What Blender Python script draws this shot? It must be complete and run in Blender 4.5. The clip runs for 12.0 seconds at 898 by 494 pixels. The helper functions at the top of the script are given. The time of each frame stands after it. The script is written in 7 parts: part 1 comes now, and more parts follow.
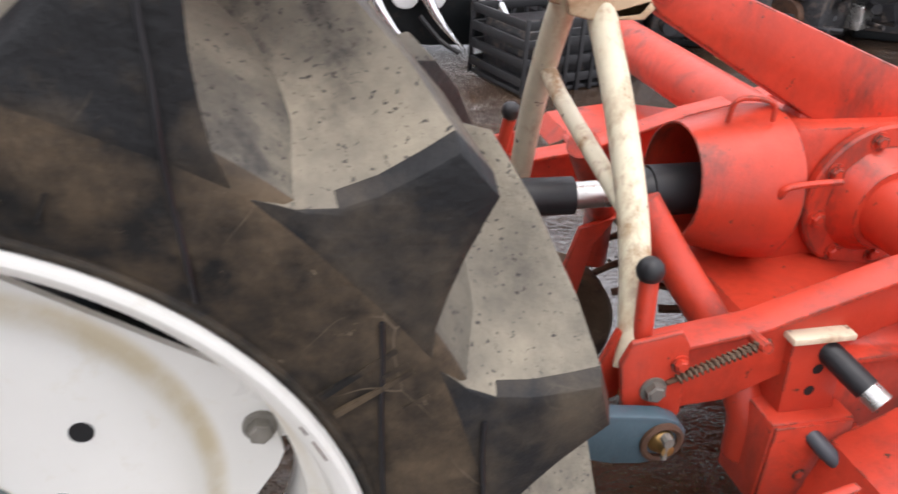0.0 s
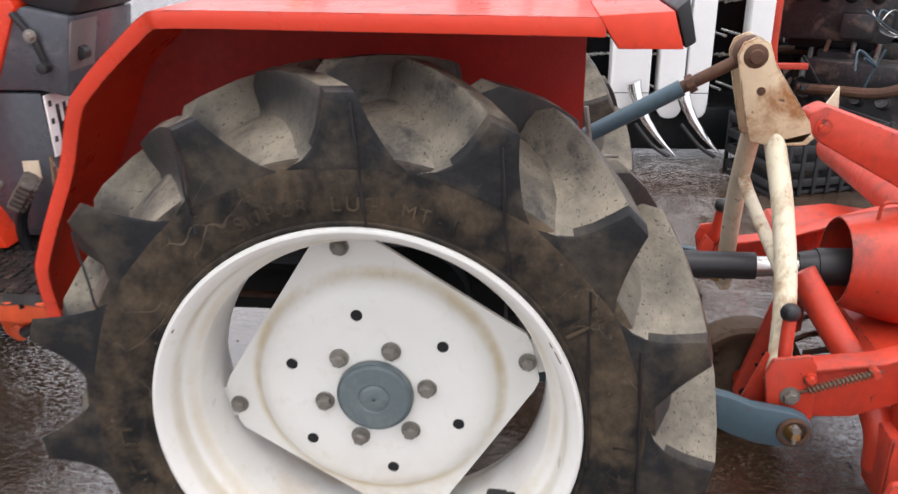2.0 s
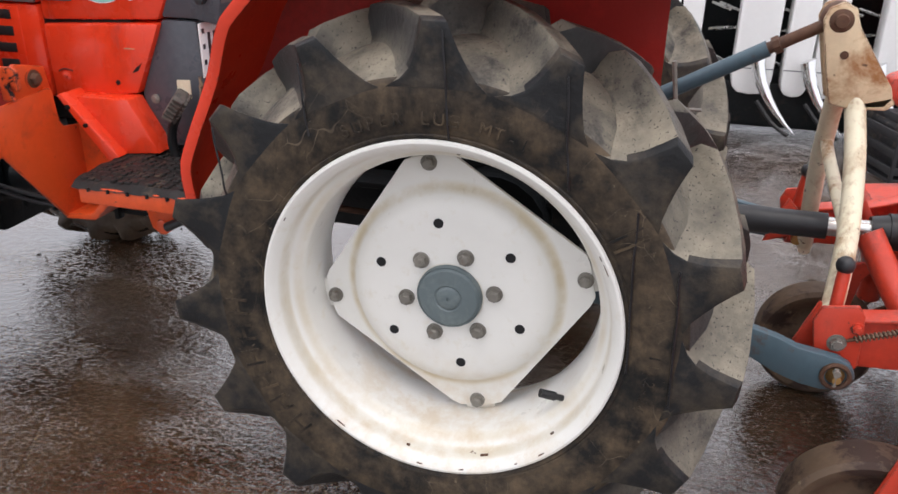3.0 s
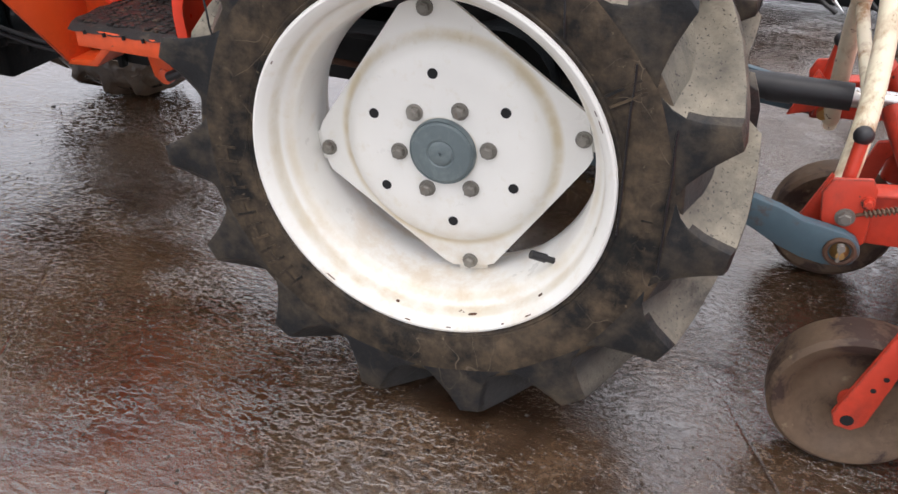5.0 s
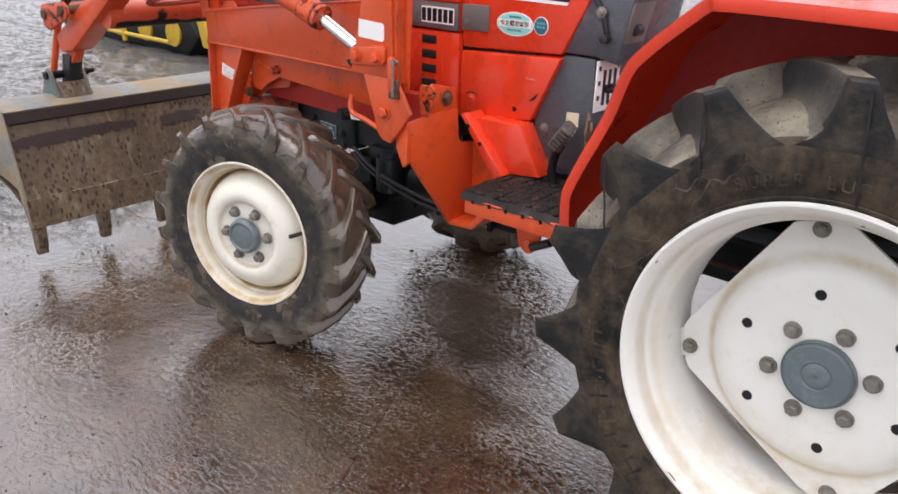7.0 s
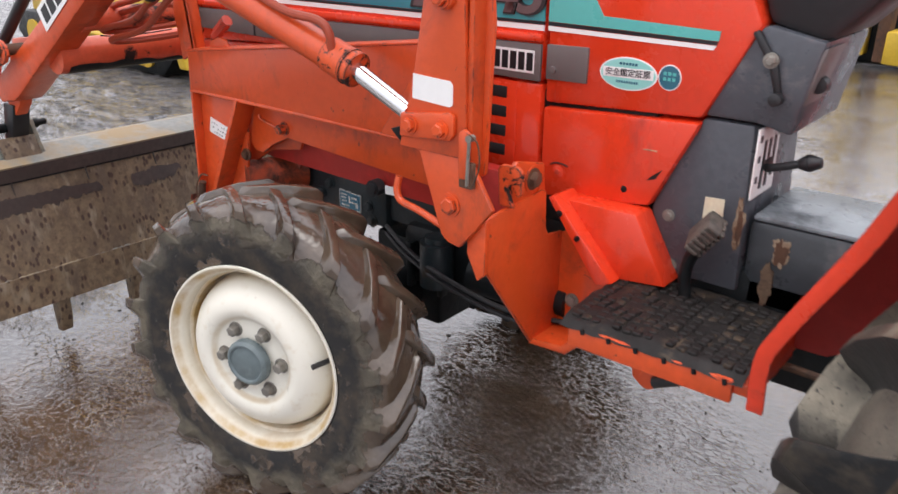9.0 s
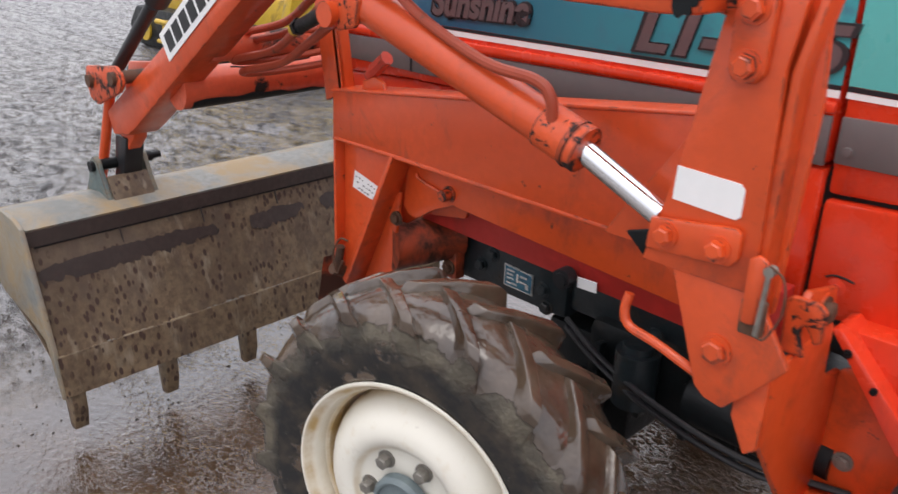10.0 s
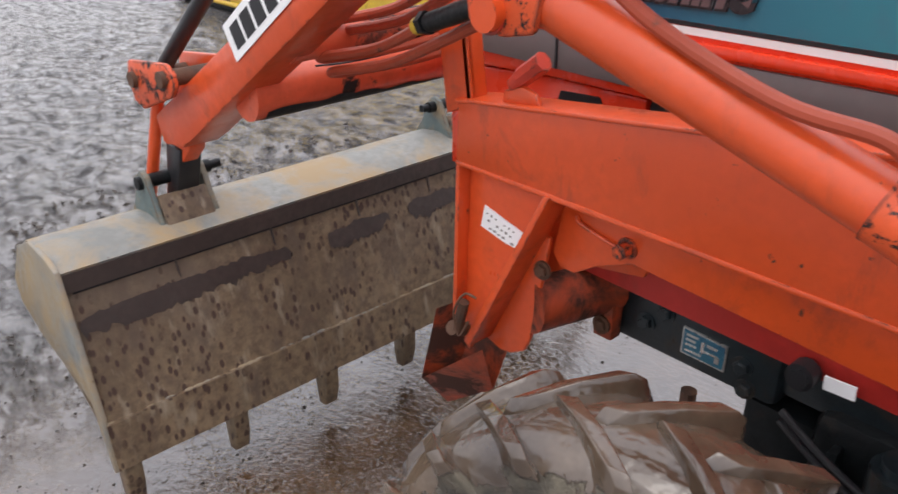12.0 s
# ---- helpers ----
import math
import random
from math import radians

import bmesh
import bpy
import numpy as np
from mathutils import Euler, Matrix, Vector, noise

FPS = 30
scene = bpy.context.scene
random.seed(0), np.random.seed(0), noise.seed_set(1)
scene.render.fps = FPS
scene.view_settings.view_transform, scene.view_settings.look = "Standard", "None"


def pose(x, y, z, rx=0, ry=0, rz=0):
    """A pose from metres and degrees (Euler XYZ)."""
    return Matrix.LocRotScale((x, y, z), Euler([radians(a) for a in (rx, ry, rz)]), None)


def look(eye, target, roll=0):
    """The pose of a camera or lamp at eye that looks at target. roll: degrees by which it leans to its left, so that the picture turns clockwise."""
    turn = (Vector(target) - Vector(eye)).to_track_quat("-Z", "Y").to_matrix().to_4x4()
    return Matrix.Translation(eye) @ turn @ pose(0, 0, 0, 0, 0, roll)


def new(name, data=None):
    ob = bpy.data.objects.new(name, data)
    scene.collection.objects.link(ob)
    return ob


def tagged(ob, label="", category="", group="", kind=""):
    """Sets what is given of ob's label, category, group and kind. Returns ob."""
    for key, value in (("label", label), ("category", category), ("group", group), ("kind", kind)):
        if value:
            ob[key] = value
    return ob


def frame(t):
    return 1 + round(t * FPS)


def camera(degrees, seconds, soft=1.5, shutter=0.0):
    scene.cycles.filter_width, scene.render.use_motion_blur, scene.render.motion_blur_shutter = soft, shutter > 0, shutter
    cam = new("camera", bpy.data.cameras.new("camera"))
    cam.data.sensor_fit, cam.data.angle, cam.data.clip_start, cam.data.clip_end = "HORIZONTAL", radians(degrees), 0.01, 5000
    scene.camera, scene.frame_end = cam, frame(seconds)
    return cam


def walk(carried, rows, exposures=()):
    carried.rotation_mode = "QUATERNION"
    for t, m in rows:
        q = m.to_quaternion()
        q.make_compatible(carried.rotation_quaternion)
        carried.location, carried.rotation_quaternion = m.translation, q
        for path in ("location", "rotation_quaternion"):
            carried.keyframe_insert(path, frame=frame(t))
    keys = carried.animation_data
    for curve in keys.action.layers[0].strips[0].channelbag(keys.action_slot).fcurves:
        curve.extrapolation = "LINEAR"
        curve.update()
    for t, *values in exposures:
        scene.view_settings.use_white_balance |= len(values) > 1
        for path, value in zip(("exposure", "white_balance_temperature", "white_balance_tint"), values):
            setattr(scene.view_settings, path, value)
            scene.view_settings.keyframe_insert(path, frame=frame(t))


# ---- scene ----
cam = camera(58.2, 12.0, shutter=0.25)
PATH = [
    (0, (0.256, -0.429, 1.073), (0.705, 1.267, 0.122), 3.6),
    (0.5, (0.195, -0.497, 1.073), (0.407, 1.246, 0.124), 3.3),
    (1, (0.26, -0.609, 1.124), (0.237, 1.157, 0.194), 1.5),
    (1.5, (0.276, -0.73, 1.224), (0.116, 1.068, 0.370), -0.5),
    (2, (0.239, -1.007, 1.26), (0.046, 0.832, 0.501), -0.8),
    (2.5, (0.257, -1.185, 1.263), (-0.054, 0.62, 0.46), 0.1),
    (3, (0.348, -1.193, 1.243), (-0.131, 0.566, 0.422), 0.9),
    (3.5, (0.405, -1.21, 1.19), (-0.204, 0.492, 0.335), 1.4),
    (3.7, (0.413, -1.221, 1.172), (-0.222, 0.457, 0.287), 1.4),
    (5.3, (0.42, -1.148, 1.19), (-0.084, 0.451, 0.1), 2.2),
    (5.5, (0.402, -1.155, 1.197), (-0.16, 0.442, 0.131), 2.3),
    (6, (0.345, -1.175, 1.226), (-0.507, 0.374, 0.289), 1.3),
    (6.5, (0.309, -1.226, 1.244), (-0.781, 0.229, 0.411), 1.2),
    (7, (0.292, -1.243, 1.255), (-0.904, 0.169, 0.498), 1.6),
    (7.2, (0.292, -1.233, 1.257), (-0.936, 0.167, 0.527), 1.3),
    (8.8, (-0.211, -0.941, 1.276), (-1.375, 0.502, 0.525), 0.7),
    (9, (-0.311, -0.864, 1.261), (-1.472, 0.581, 0.51), 0.8),
    (9.5, (-0.546, -0.667, 1.289), (-1.83, 0.672, 0.542), 1.1),
    (10, (-0.779, -0.669, 1.292), (-2.086, 0.638, 0.527), 1.4),
    (10.5, (-0.964, -0.68, 1.324), (-2.092, 0.783, 0.557), 1.5),
    (11, (-1.057, -0.621, 1.316), (-2.088, 0.902, 0.53), 1.7),
    (11.5, (-1.191, -0.494, 1.304), (-2.375, 0.887, 0.472), 1.3),
    (12, (-1.254, -0.487, 1.297), (-2.58, 0.717, 0.407), -0.2),
]
walk(cam, [(t, look(eye, target, roll)) for t, eye, target, roll in PATH],
     exposures=((0, 0.12), (0.5, -0.14), (1, -0.25), (1.5, -0.10), (2, -0.02), (2.5, -0.10), (3, -0.19), (3.5, -0.18), (5.5, 0.0), (6, -0.12), (6.5, -0.10), (7, -0.06),
                (9, -0.06), (9.6, -0.16), (10, -0.24), (11, -0.26), (12, -0.08)))

# ---- world and light: a bright overcast sky ----
world = bpy.data.worlds.new("overcast_sky")
scene.world = world
world.use_nodes = True
wn, wl = world.node_tree.nodes, world.node_tree.links
wn.clear()
sky = wn.new("ShaderNodeTexSky")
sky.sky_type, sky.sun_disc = "NISHITA", False
SUN_DIR = Vector((0.08, -0.24, 0.96)).normalized()
sky.sun_elevation, sky.sun_rotation = math.asin(SUN_DIR.z), math.atan2(SUN_DIR.x, SUN_DIR.y)
sky.air_density, sky.dust_density = 1.0, 4.0
sky_bg = wn.new("ShaderNodeBackground")
sky_bg.inputs["Strength"].default_value = 0.05
wl.new(sky.outputs["Color"], sky_bg.inputs["Color"])
cloud = wn.new("ShaderNodeTexNoise")
cloud.inputs["Scale"].default_value, cloud.inputs["Detail"].default_value = 2.2, 5
cloud_ramp = wn.new("ShaderNodeValToRGB")
cloud_ramp.color_ramp.elements[0].position, cloud_ramp.color_ramp.elements[0].color = 0.3, (0.67, 0.67, 0.74, 1)
cloud_ramp.color_ramp.elements[1].position, cloud_ramp.color_ramp.elements[1].color = 0.7, (1.03, 1.0, 1.04, 1)
wl.new(cloud.outputs["Fac"], cloud_ramp.inputs["Fac"])
cloud_bg = wn.new("ShaderNodeBackground")
cloud_bg.inputs["Strength"].default_value = 1.0
wl.new(cloud_ramp.outputs["Color"], cloud_bg.inputs["Color"])
# thick cloud, brighter overhead than at the horizon
height = wn.new("ShaderNodeSeparateXYZ")
wl.new(wn.new("ShaderNodeTexCoord").outputs["Generated"], height.inputs[0])
low_sky = wn.new("ShaderNodeMapRange")
low_sky.inputs["From Min"].default_value, low_sky.inputs["From Max"].default_value = 0.0, 0.8
low_sky.inputs["To Min"].default_value, low_sky.inputs["To Max"].default_value = 1.05, 2.25
wl.new(height.outputs["Z"], low_sky.inputs["Value"])
wl.new(low_sky.outputs["Result"], cloud_bg.inputs["Strength"])
sky_add = wn.new("ShaderNodeAddShader")
wl.new(sky_bg.outputs[0], sky_add.inputs[0])
wl.new(cloud_bg.outputs[0], sky_add.inputs[1])
wl.new(sky_add.outputs[0], wn.new("ShaderNodeOutputWorld").inputs["Surface"])

sun_data = bpy.data.lights.new("sun", "SUN")
sun_data.energy, sun_data.angle, sun_data.color = 0.5, radians(25), (1.0, 0.97, 0.93)
sun = new("sun", sun_data)
sun.matrix_world = look(SUN_DIR * 20, (0, 0, 0))
scene.view_settings.exposure = 0.0

# ---- materials ----
def nodes_of(name):
    m = bpy.data.materials.new(name)
    m.use_nodes = True
    nt = m.node_tree
    return m, nt, nt.nodes, nt.links, nt.nodes["Principled BSDF"]


def noise_fac(nt, co, scale, detail=4.0, rough=0.55, lo=0.0, hi=1.0, distort=0.0):
    n = nt.nodes.new("ShaderNodeTexNoise")
    n.inputs["Scale"].default_value, n.inputs["Detail"].default_value = scale, detail
    n.inputs["Roughness"].default_value, n.inputs["Distortion"].default_value = rough, distort
    nt.links.new(co, n.inputs["Vector"])
    r = nt.nodes.new("ShaderNodeMapRange")
    r.inputs["From Min"].default_value, r.inputs["From Max"].default_value = lo, hi
    nt.links.new(n.outputs["Fac"], r.inputs["Value"])
    return r.outputs["Result"]


def blend(nt, fac, a, b):
    m = nt.nodes.new("ShaderNodeMix")
    m.data_type = "RGBA"
    for sock, v in ((m.inputs[0], fac), (m.inputs[6], a), (m.inputs[7], b)):
        if isinstance(v, (float, int)):
            sock.default_value = v
        elif isinstance(v, tuple):
            sock.default_value = (*v[:3], 1)
        else:
            nt.links.new(v, sock)
    return m.outputs[2]


def mathn(nt, op, a, b=0.0):
    m = nt.nodes.new("ShaderNodeMath")
    m.operation = op
    for sock, v in ((m.inputs[0], a), (m.inputs[1], b)):
        if isinstance(v, (float, int)):
            sock.default_value = v
        else:
            nt.links.new(v, sock)
    return m.outputs[0]


def surface(name, base, rough=0.5, metal=0.0, vary=0.15, fine=60.0, coarse=5.0, dirt=None, dirt_lo=0.55, dirt_hi=0.7, dirt_scale=9.0,
            spots=None, spot_lo=0.66, spot_scale=45.0, bump=0.1, bump_scale=180.0, coat=0.0, dirt_rough=0.8, dust=None, dust_lo=0.45, dust_hi=0.8, dust_top_lit=False,
            chips=None, chip_size=0.006, chip_lo=0.46, spec=0.5, stain=None, stain_lo=0.60, stain_scale=3.0, cracks=None, crack_scale=8.0):
    """A worn surface: base colour that varies at two scales, patches of dirt, small spots, fine relief."""
    m, nt, N, L, bsdf = nodes_of(name)
    shift = N.new("ShaderNodeVectorMath")
    shift.operation = "ADD"
    L.new(N.new("ShaderNodeTexCoord").outputs["Object"], shift.inputs[0])
    L.new(mathn(nt, "MULTIPLY", N.new("ShaderNodeObjectInfo").outputs["Random"], 9.0), shift.inputs[1])
    co = shift.outputs[0]
    dark = tuple(c * (1 - vary) for c in base)
    light = tuple(min(1, c * (1 + vary)) for c in base)
    col = blend(nt, noise_fac(nt, co, coarse, 5, 0.6, 0.3, 0.7), dark, light)
    col = blend(nt, noise_fac(nt, co, fine, 3, 0.5, 0.35, 0.75), col, tuple(c * (1 - vary * 0.8) for c in base))
    rgh = noise_fac(nt, co, coarse * 3, 4, 0.6, 0.2, 0.8)
    rr = N.new("ShaderNodeMapRange")
    rr.inputs["To Min"].default_value, rr.inputs["To Max"].default_value = max(0.03, rough - 0.12), min(1, rough + 0.12)
    L.new(rgh, rr.inputs["Value"])
    rough_out = rr.outputs["Result"]
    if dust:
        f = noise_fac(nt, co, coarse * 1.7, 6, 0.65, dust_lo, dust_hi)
        # pale dust goes on up-facing sides only: top light is in the colour
        if dust_top_lit:
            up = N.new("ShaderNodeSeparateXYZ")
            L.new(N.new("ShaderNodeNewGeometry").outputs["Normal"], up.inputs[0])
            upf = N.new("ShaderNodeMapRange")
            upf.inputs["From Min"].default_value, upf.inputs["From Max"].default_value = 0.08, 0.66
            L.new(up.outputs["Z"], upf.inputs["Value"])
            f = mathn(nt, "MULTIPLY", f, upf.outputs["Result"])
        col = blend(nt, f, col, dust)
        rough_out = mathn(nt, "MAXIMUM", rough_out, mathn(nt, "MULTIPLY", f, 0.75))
    if dirt:
        f = noise_fac(nt, co, dirt_scale, 8, 0.68, dirt_lo, dirt_hi, 0.4)
        col = blend(nt, f, col, dirt)
        rough_out = mathn(nt, "MAXIMUM", rough_out, mathn(nt, "MULTIPLY", f, dirt_rough))
        bsdf.inputs["Metallic"].default_value = metal
        if metal:
            L.new(mathn(nt, "MULTIPLY", mathn(nt, "SUBTRACT", 1.0, f), metal), bsdf.inputs["Metallic"])
    if spots:
        f = noise_fac(nt, co, spot_scale, 4, 0.6, spot_lo, spot_lo + 0.05)
        col = blend(nt, f, col, spots)
    if stain:
        sm = N.new("ShaderNodeMapping")
        sm.inputs["Scale"].default_value = (1.0, 1.0, 0.35)
        L.new(co, sm.inputs["Vector"])
        f = mathn(nt, "MULTIPLY", noise_fac(nt, sm.outputs["Vector"], stain_scale * 4, 7, 0.7, stain_lo, stain_lo + 0.16), noise_fac(nt, co, stain_scale, 3, 0.5, 0.40, 0.62))
        col = blend(nt, f, col, stain)
        rough_out = mathn(nt, "MAXIMUM", rough_out, mathn(nt, "MULTIPLY", f, 0.6))
    if chips:
        # paint worn off along edges, in broken runs
        round_n = N.new("ShaderNodeBevel")
        round_n.samples = 4
        round_n.inputs["Radius"].default_value = chip_size
        edge = N.new("ShaderNodeVectorMath")
        edge.operation = "DOT_PRODUCT"
        L.new(round_n.outputs["Normal"], edge.inputs[0])
        L.new(N.new("ShaderNodeNewGeometry").outputs["Normal"], edge.inputs[1])
        ef = N.new("ShaderNodeMapRange")
        ef.inputs["From Min"].default_value, ef.inputs["From Max"].default_value = 0.985, 0.93
        L.new(edge.outputs["Value"], ef.inputs["Value"])
        worn = noise_fac(nt, co, 26, 6, 0.65, chip_lo, chip_lo + 0.06)
        f = mathn(nt, "MULTIPLY", ef.outputs["Result"], worn)
        col = blend(nt, f, col, chips)
        rough_out = mathn(nt, "MAXIMUM", rough_out, mathn(nt, "MULTIPLY", f, 0.75))
    if cracks:
        # thin scratches and cracks, in broken lines
        warp = N.new("ShaderNodeVectorMath")
        warp.operation = "ADD"
        jit = N.new("ShaderNodeTexNoise")
        jit.inputs["Scale"].default_value = crack_scale * 0.8
        L.new(co, jit.inputs["Vector"])
        soft_jit = N.new("ShaderNodeVectorMath")
        soft_jit.operation = "SCALE"
        soft_jit.inputs["Scale"].default_value = 0.14
        L.new(jit.outputs["Color"], soft_jit.inputs[0])
        L.new(co, warp.inputs[0])
        L.new(soft_jit.outputs[0], warp.inputs[1])
        cell = N.new("ShaderNodeTexVoronoi")
        cell.feature = "DISTANCE_TO_EDGE"
        cell.inputs["Scale"].default_value = crack_scale
        L.new(warp.outputs[0], cell.inputs["Vector"])
        line = N.new("ShaderNodeMapRange")
        line.inputs["From Min"].default_value, line.inputs["From Max"].default_value = 0.0075, 0.003
        L.new(cell.outputs["Distance"], line.inputs["Value"])
        col = blend(nt, mathn(nt, "MULTIPLY", line.outputs["Result"], noise_fac(nt, co, crack_scale * 0.7, 4, 0.6, 0.56, 0.66)), col, cracks)
    bsdf.inputs["Specular IOR Level"].default_value = spec
    L.new(col, bsdf.inputs["Base Color"])
    L.new(rough_out, bsdf.inputs["Roughness"])
    if not (dirt and metal):
        bsdf.inputs["Metallic"].default_value = metal
    bsdf.inputs["Coat Weight"].default_value = coat
    bsdf.inputs["Coat Roughness"].default_value = 0.12
    if bump:
        b = N.new("ShaderNodeBump")
        b.inputs["Strength"].default_value, b.inputs["Distance"].default_value = bump, 0.004
        L.new(mathn(nt, "ADD", noise_fac(nt, co, bump_scale, 5, 0.6), mathn(nt, "MULTIPLY", noise_fac(nt, co, coarse * 4, 3, 0.5), 1.5)), b.inputs["Height"])
        L.new(b.outputs["Normal"], bsdf.inputs["Normal"])
    return m


M_ORANGE = surface("worn_orange_paint", (0.68, 0.084, 0.017), 0.36, vary=0.12, dirt=(0.27, 0.045, 0.020), dirt_lo=0.56, dirt_hi=0.74, dirt_scale=6,
                   spots=(0.055, 0.028, 0.020), spot_lo=0.685, spot_scale=42, bump=0.10, bump_scale=140, coat=0.2, chips=(0.060, 0.026, 0.018), chip_size=0.004, chip_lo=0.52,
                   stain=(0.30, 0.055, 0.022), stain_lo=0.56)
M_SCUFFED = surface("blackened_orange_paint", (0.70, 0.095, 0.024), 0.42, vary=0.15, dirt=(0.012, 0.010, 0.009), dirt_lo=0.53, dirt_hi=0.57, dirt_scale=32,
                    spots=(0.03, 0.02, 0.016), spot_lo=0.62, spot_scale=70, bump=0.2, chips=(0.03, 0.02, 0.016), chip_size=0.008, chip_lo=0.40)
M_RUSTY_ORANGE = surface("rusted_orange_paint", (0.50, 0.075, 0.024), 0.5, vary=0.2, dirt=(0.075, 0.026, 0.016), dirt_lo=0.40, dirt_hi=0.56, dirt_scale=11, bump=0.25, bump_scale=90)
M_RED = surface("glossy_red_paint", (0.80, 0.054, 0.016), 0.26, vary=0.06, spots=(0.12, 0.04, 0.03), spot_lo=0.735, spot_scale=30, bump=0.03, bump_scale=60, coat=0.35,
                stain=(0.50, 0.035, 0.014), stain_lo=0.52)
# darker copy of the mudguard red: shade and grime in one paint
M_SHADED_RED = surface("shaded_grimy_red", (0.50, 0.030, 0.022), 0.45, vary=0.25, dirt=(0.16, 0.030, 0.020), dirt_lo=0.55, dirt_hi=0.72, dirt_scale=5, bump=0.15)
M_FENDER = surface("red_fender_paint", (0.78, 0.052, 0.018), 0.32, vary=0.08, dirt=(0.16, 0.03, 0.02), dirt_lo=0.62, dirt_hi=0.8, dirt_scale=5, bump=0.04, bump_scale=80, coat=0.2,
                   chips=(0.10, 0.04, 0.03), chip_size=0.004, chip_lo=0.53)
M_TILLER = surface("faded_red_tiller_paint", (0.60, 0.056, 0.027), 0.38, vary=0.16, dirt=(0.24, 0.045, 0.03), dirt_lo=0.58, dirt_hi=0.78, dirt_scale=8,
                   spots=(0.07, 0.03, 0.02), spot_lo=0.67, spot_scale=50, bump=0.14, chips=(0.07, 0.035, 0.025), chip_size=0.006, chip_lo=0.48, stain=(0.15, 0.04, 0.03), stain_lo=0.50)
M_RUBBER = surface("weathered_black_rubber", (0.013, 0.0125, 0.012), 0.55, vary=0.3, dust=(0.128, 0.092, 0.057), dust_lo=0.38, dust_hi=0.74, coarse=9, bump=0.35, bump_scale=110,
                   spots=(0.14, 0.11, 0.075), spot_lo=0.68, spot_scale=80, spec=0.25, stain=(0.008, 0.009, 0.009), stain_lo=0.50, stain_scale=4, cracks=(0.13, 0.100, 0.070), crack_scale=9.0)
# tyre hollows and lugs: light from above is put into their dust tone
M_RUBBER_DRY = surface("dusty_grey_rubber", (0.042, 0.041, 0.040), 0.62, vary=0.3, dust=(0.36, 0.315, 0.232), dust_lo=0.26, dust_hi=0.74, coarse=4, bump=0.5, bump_scale=110,
                       spots=(0.045, 0.040, 0.035), spot_lo=0.61, spot_scale=190, dust_top_lit=True, spec=0.35, stain=(0.035, 0.033, 0.032), stain_lo=0.46, stain_scale=5)
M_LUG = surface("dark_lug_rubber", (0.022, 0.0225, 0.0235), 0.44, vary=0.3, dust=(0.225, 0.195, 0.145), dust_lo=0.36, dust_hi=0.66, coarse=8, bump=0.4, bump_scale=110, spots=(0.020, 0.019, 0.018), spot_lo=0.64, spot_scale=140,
                dust_top_lit=True, spec=0.4, chips=(0.12, 0.095, 0.065), chip_size=0.006, chip_lo=0.47, dirt=(0.055, 0.042, 0.030), dirt_lo=0.46, dirt_hi=0.72, dirt_scale=7, dirt_rough=0.6)
M_LUG_END = surface("slate_lug_end_rubber", (0.0150, 0.0155, 0.0165), 0.48, vary=0.3, dust=(0.105, 0.082, 0.056), dust_lo=0.44, dust_hi=0.80, coarse=7, bump=0.35, bump_scale=110, spec=0.3,
                    stain=(0.010, 0.0105, 0.011), stain_lo=0.48, stain_scale=4, cracks=(0.075, 0.062, 0.046), crack_scale=9.0)
M_HUB = surface("blue_grey_hub_paint", (0.130, 0.165, 0.172), 0.45, vary=0.12, dirt=(0.22, 0.26, 0.25), dirt_lo=0.5, dirt_hi=0.8, dirt_scale=18, bump=0.06)
M_BOLT = surface("dull_bolt_steel", (0.25, 0.235, 0.205), 0.5, metal=0.35, vary=0.3, dirt=(0.15, 0.10, 0.065), dirt_lo=0.55, dirt_hi=0.75, dirt_scale=60, bump=0.25, bump_scale=300)
M_DARK = surface("oily_dark_casting", (0.007, 0.009, 0.010), 0.45, vary=0.3, dirt=(0.030, 0.024, 0.019), dirt_lo=0.56, dirt_hi=0.7, bump=0.3, bump_scale=90, spec=0.25)
M_CASTING = surface("dark_teal_casting_paint", (0.016, 0.024, 0.028), 0.40, vary=0.35, dirt=(0.040, 0.030, 0.022), dirt_lo=0.54, dirt_hi=0.66, dirt_scale=14, bump=0.25, bump_scale=70)
M_BLACK = surface("matt_black_plastic", (0.018, 0.018, 0.02), 0.45, vary=0.2, bump=0.06)
M_VOID = surface("dark_opening", (0.008, 0.008, 0.009), 0.8, vary=0.1, bump=0)
M_GREY = surface("scuffed_grey_plastic", (0.072, 0.079, 0.092), 0.30, vary=0.2, dirt=(0.22, 0.21, 0.21), dirt_lo=0.56, dirt_hi=0.8, dirt_scale=10, bump=0.08)
M_BLUE = surface("worn_blue_link_paint", (0.060, 0.105, 0.130), 0.42, vary=0.15, dirt=(0.07, 0.05, 0.04), dirt_lo=0.56, dirt_hi=0.66, dirt_scale=14, spots=(0.22, 0.13, 0.07), spot_lo=0.7, spot_scale=50, bump=0.12)
M_CREAM = surface("rust_stained_cream_paint", (0.78, 0.71, 0.52), 0.40, vary=0.08, stain=(0.34, 0.18, 0.07), stain_lo=0.50, stain_scale=6, dust=(0.45, 0.26, 0.10), dust_lo=0.55, dust_hi=0.85, coarse=9, spots=(0.13, 0.06, 0.03), spot_lo=0.655, spot_scale=48, bump=0.1)
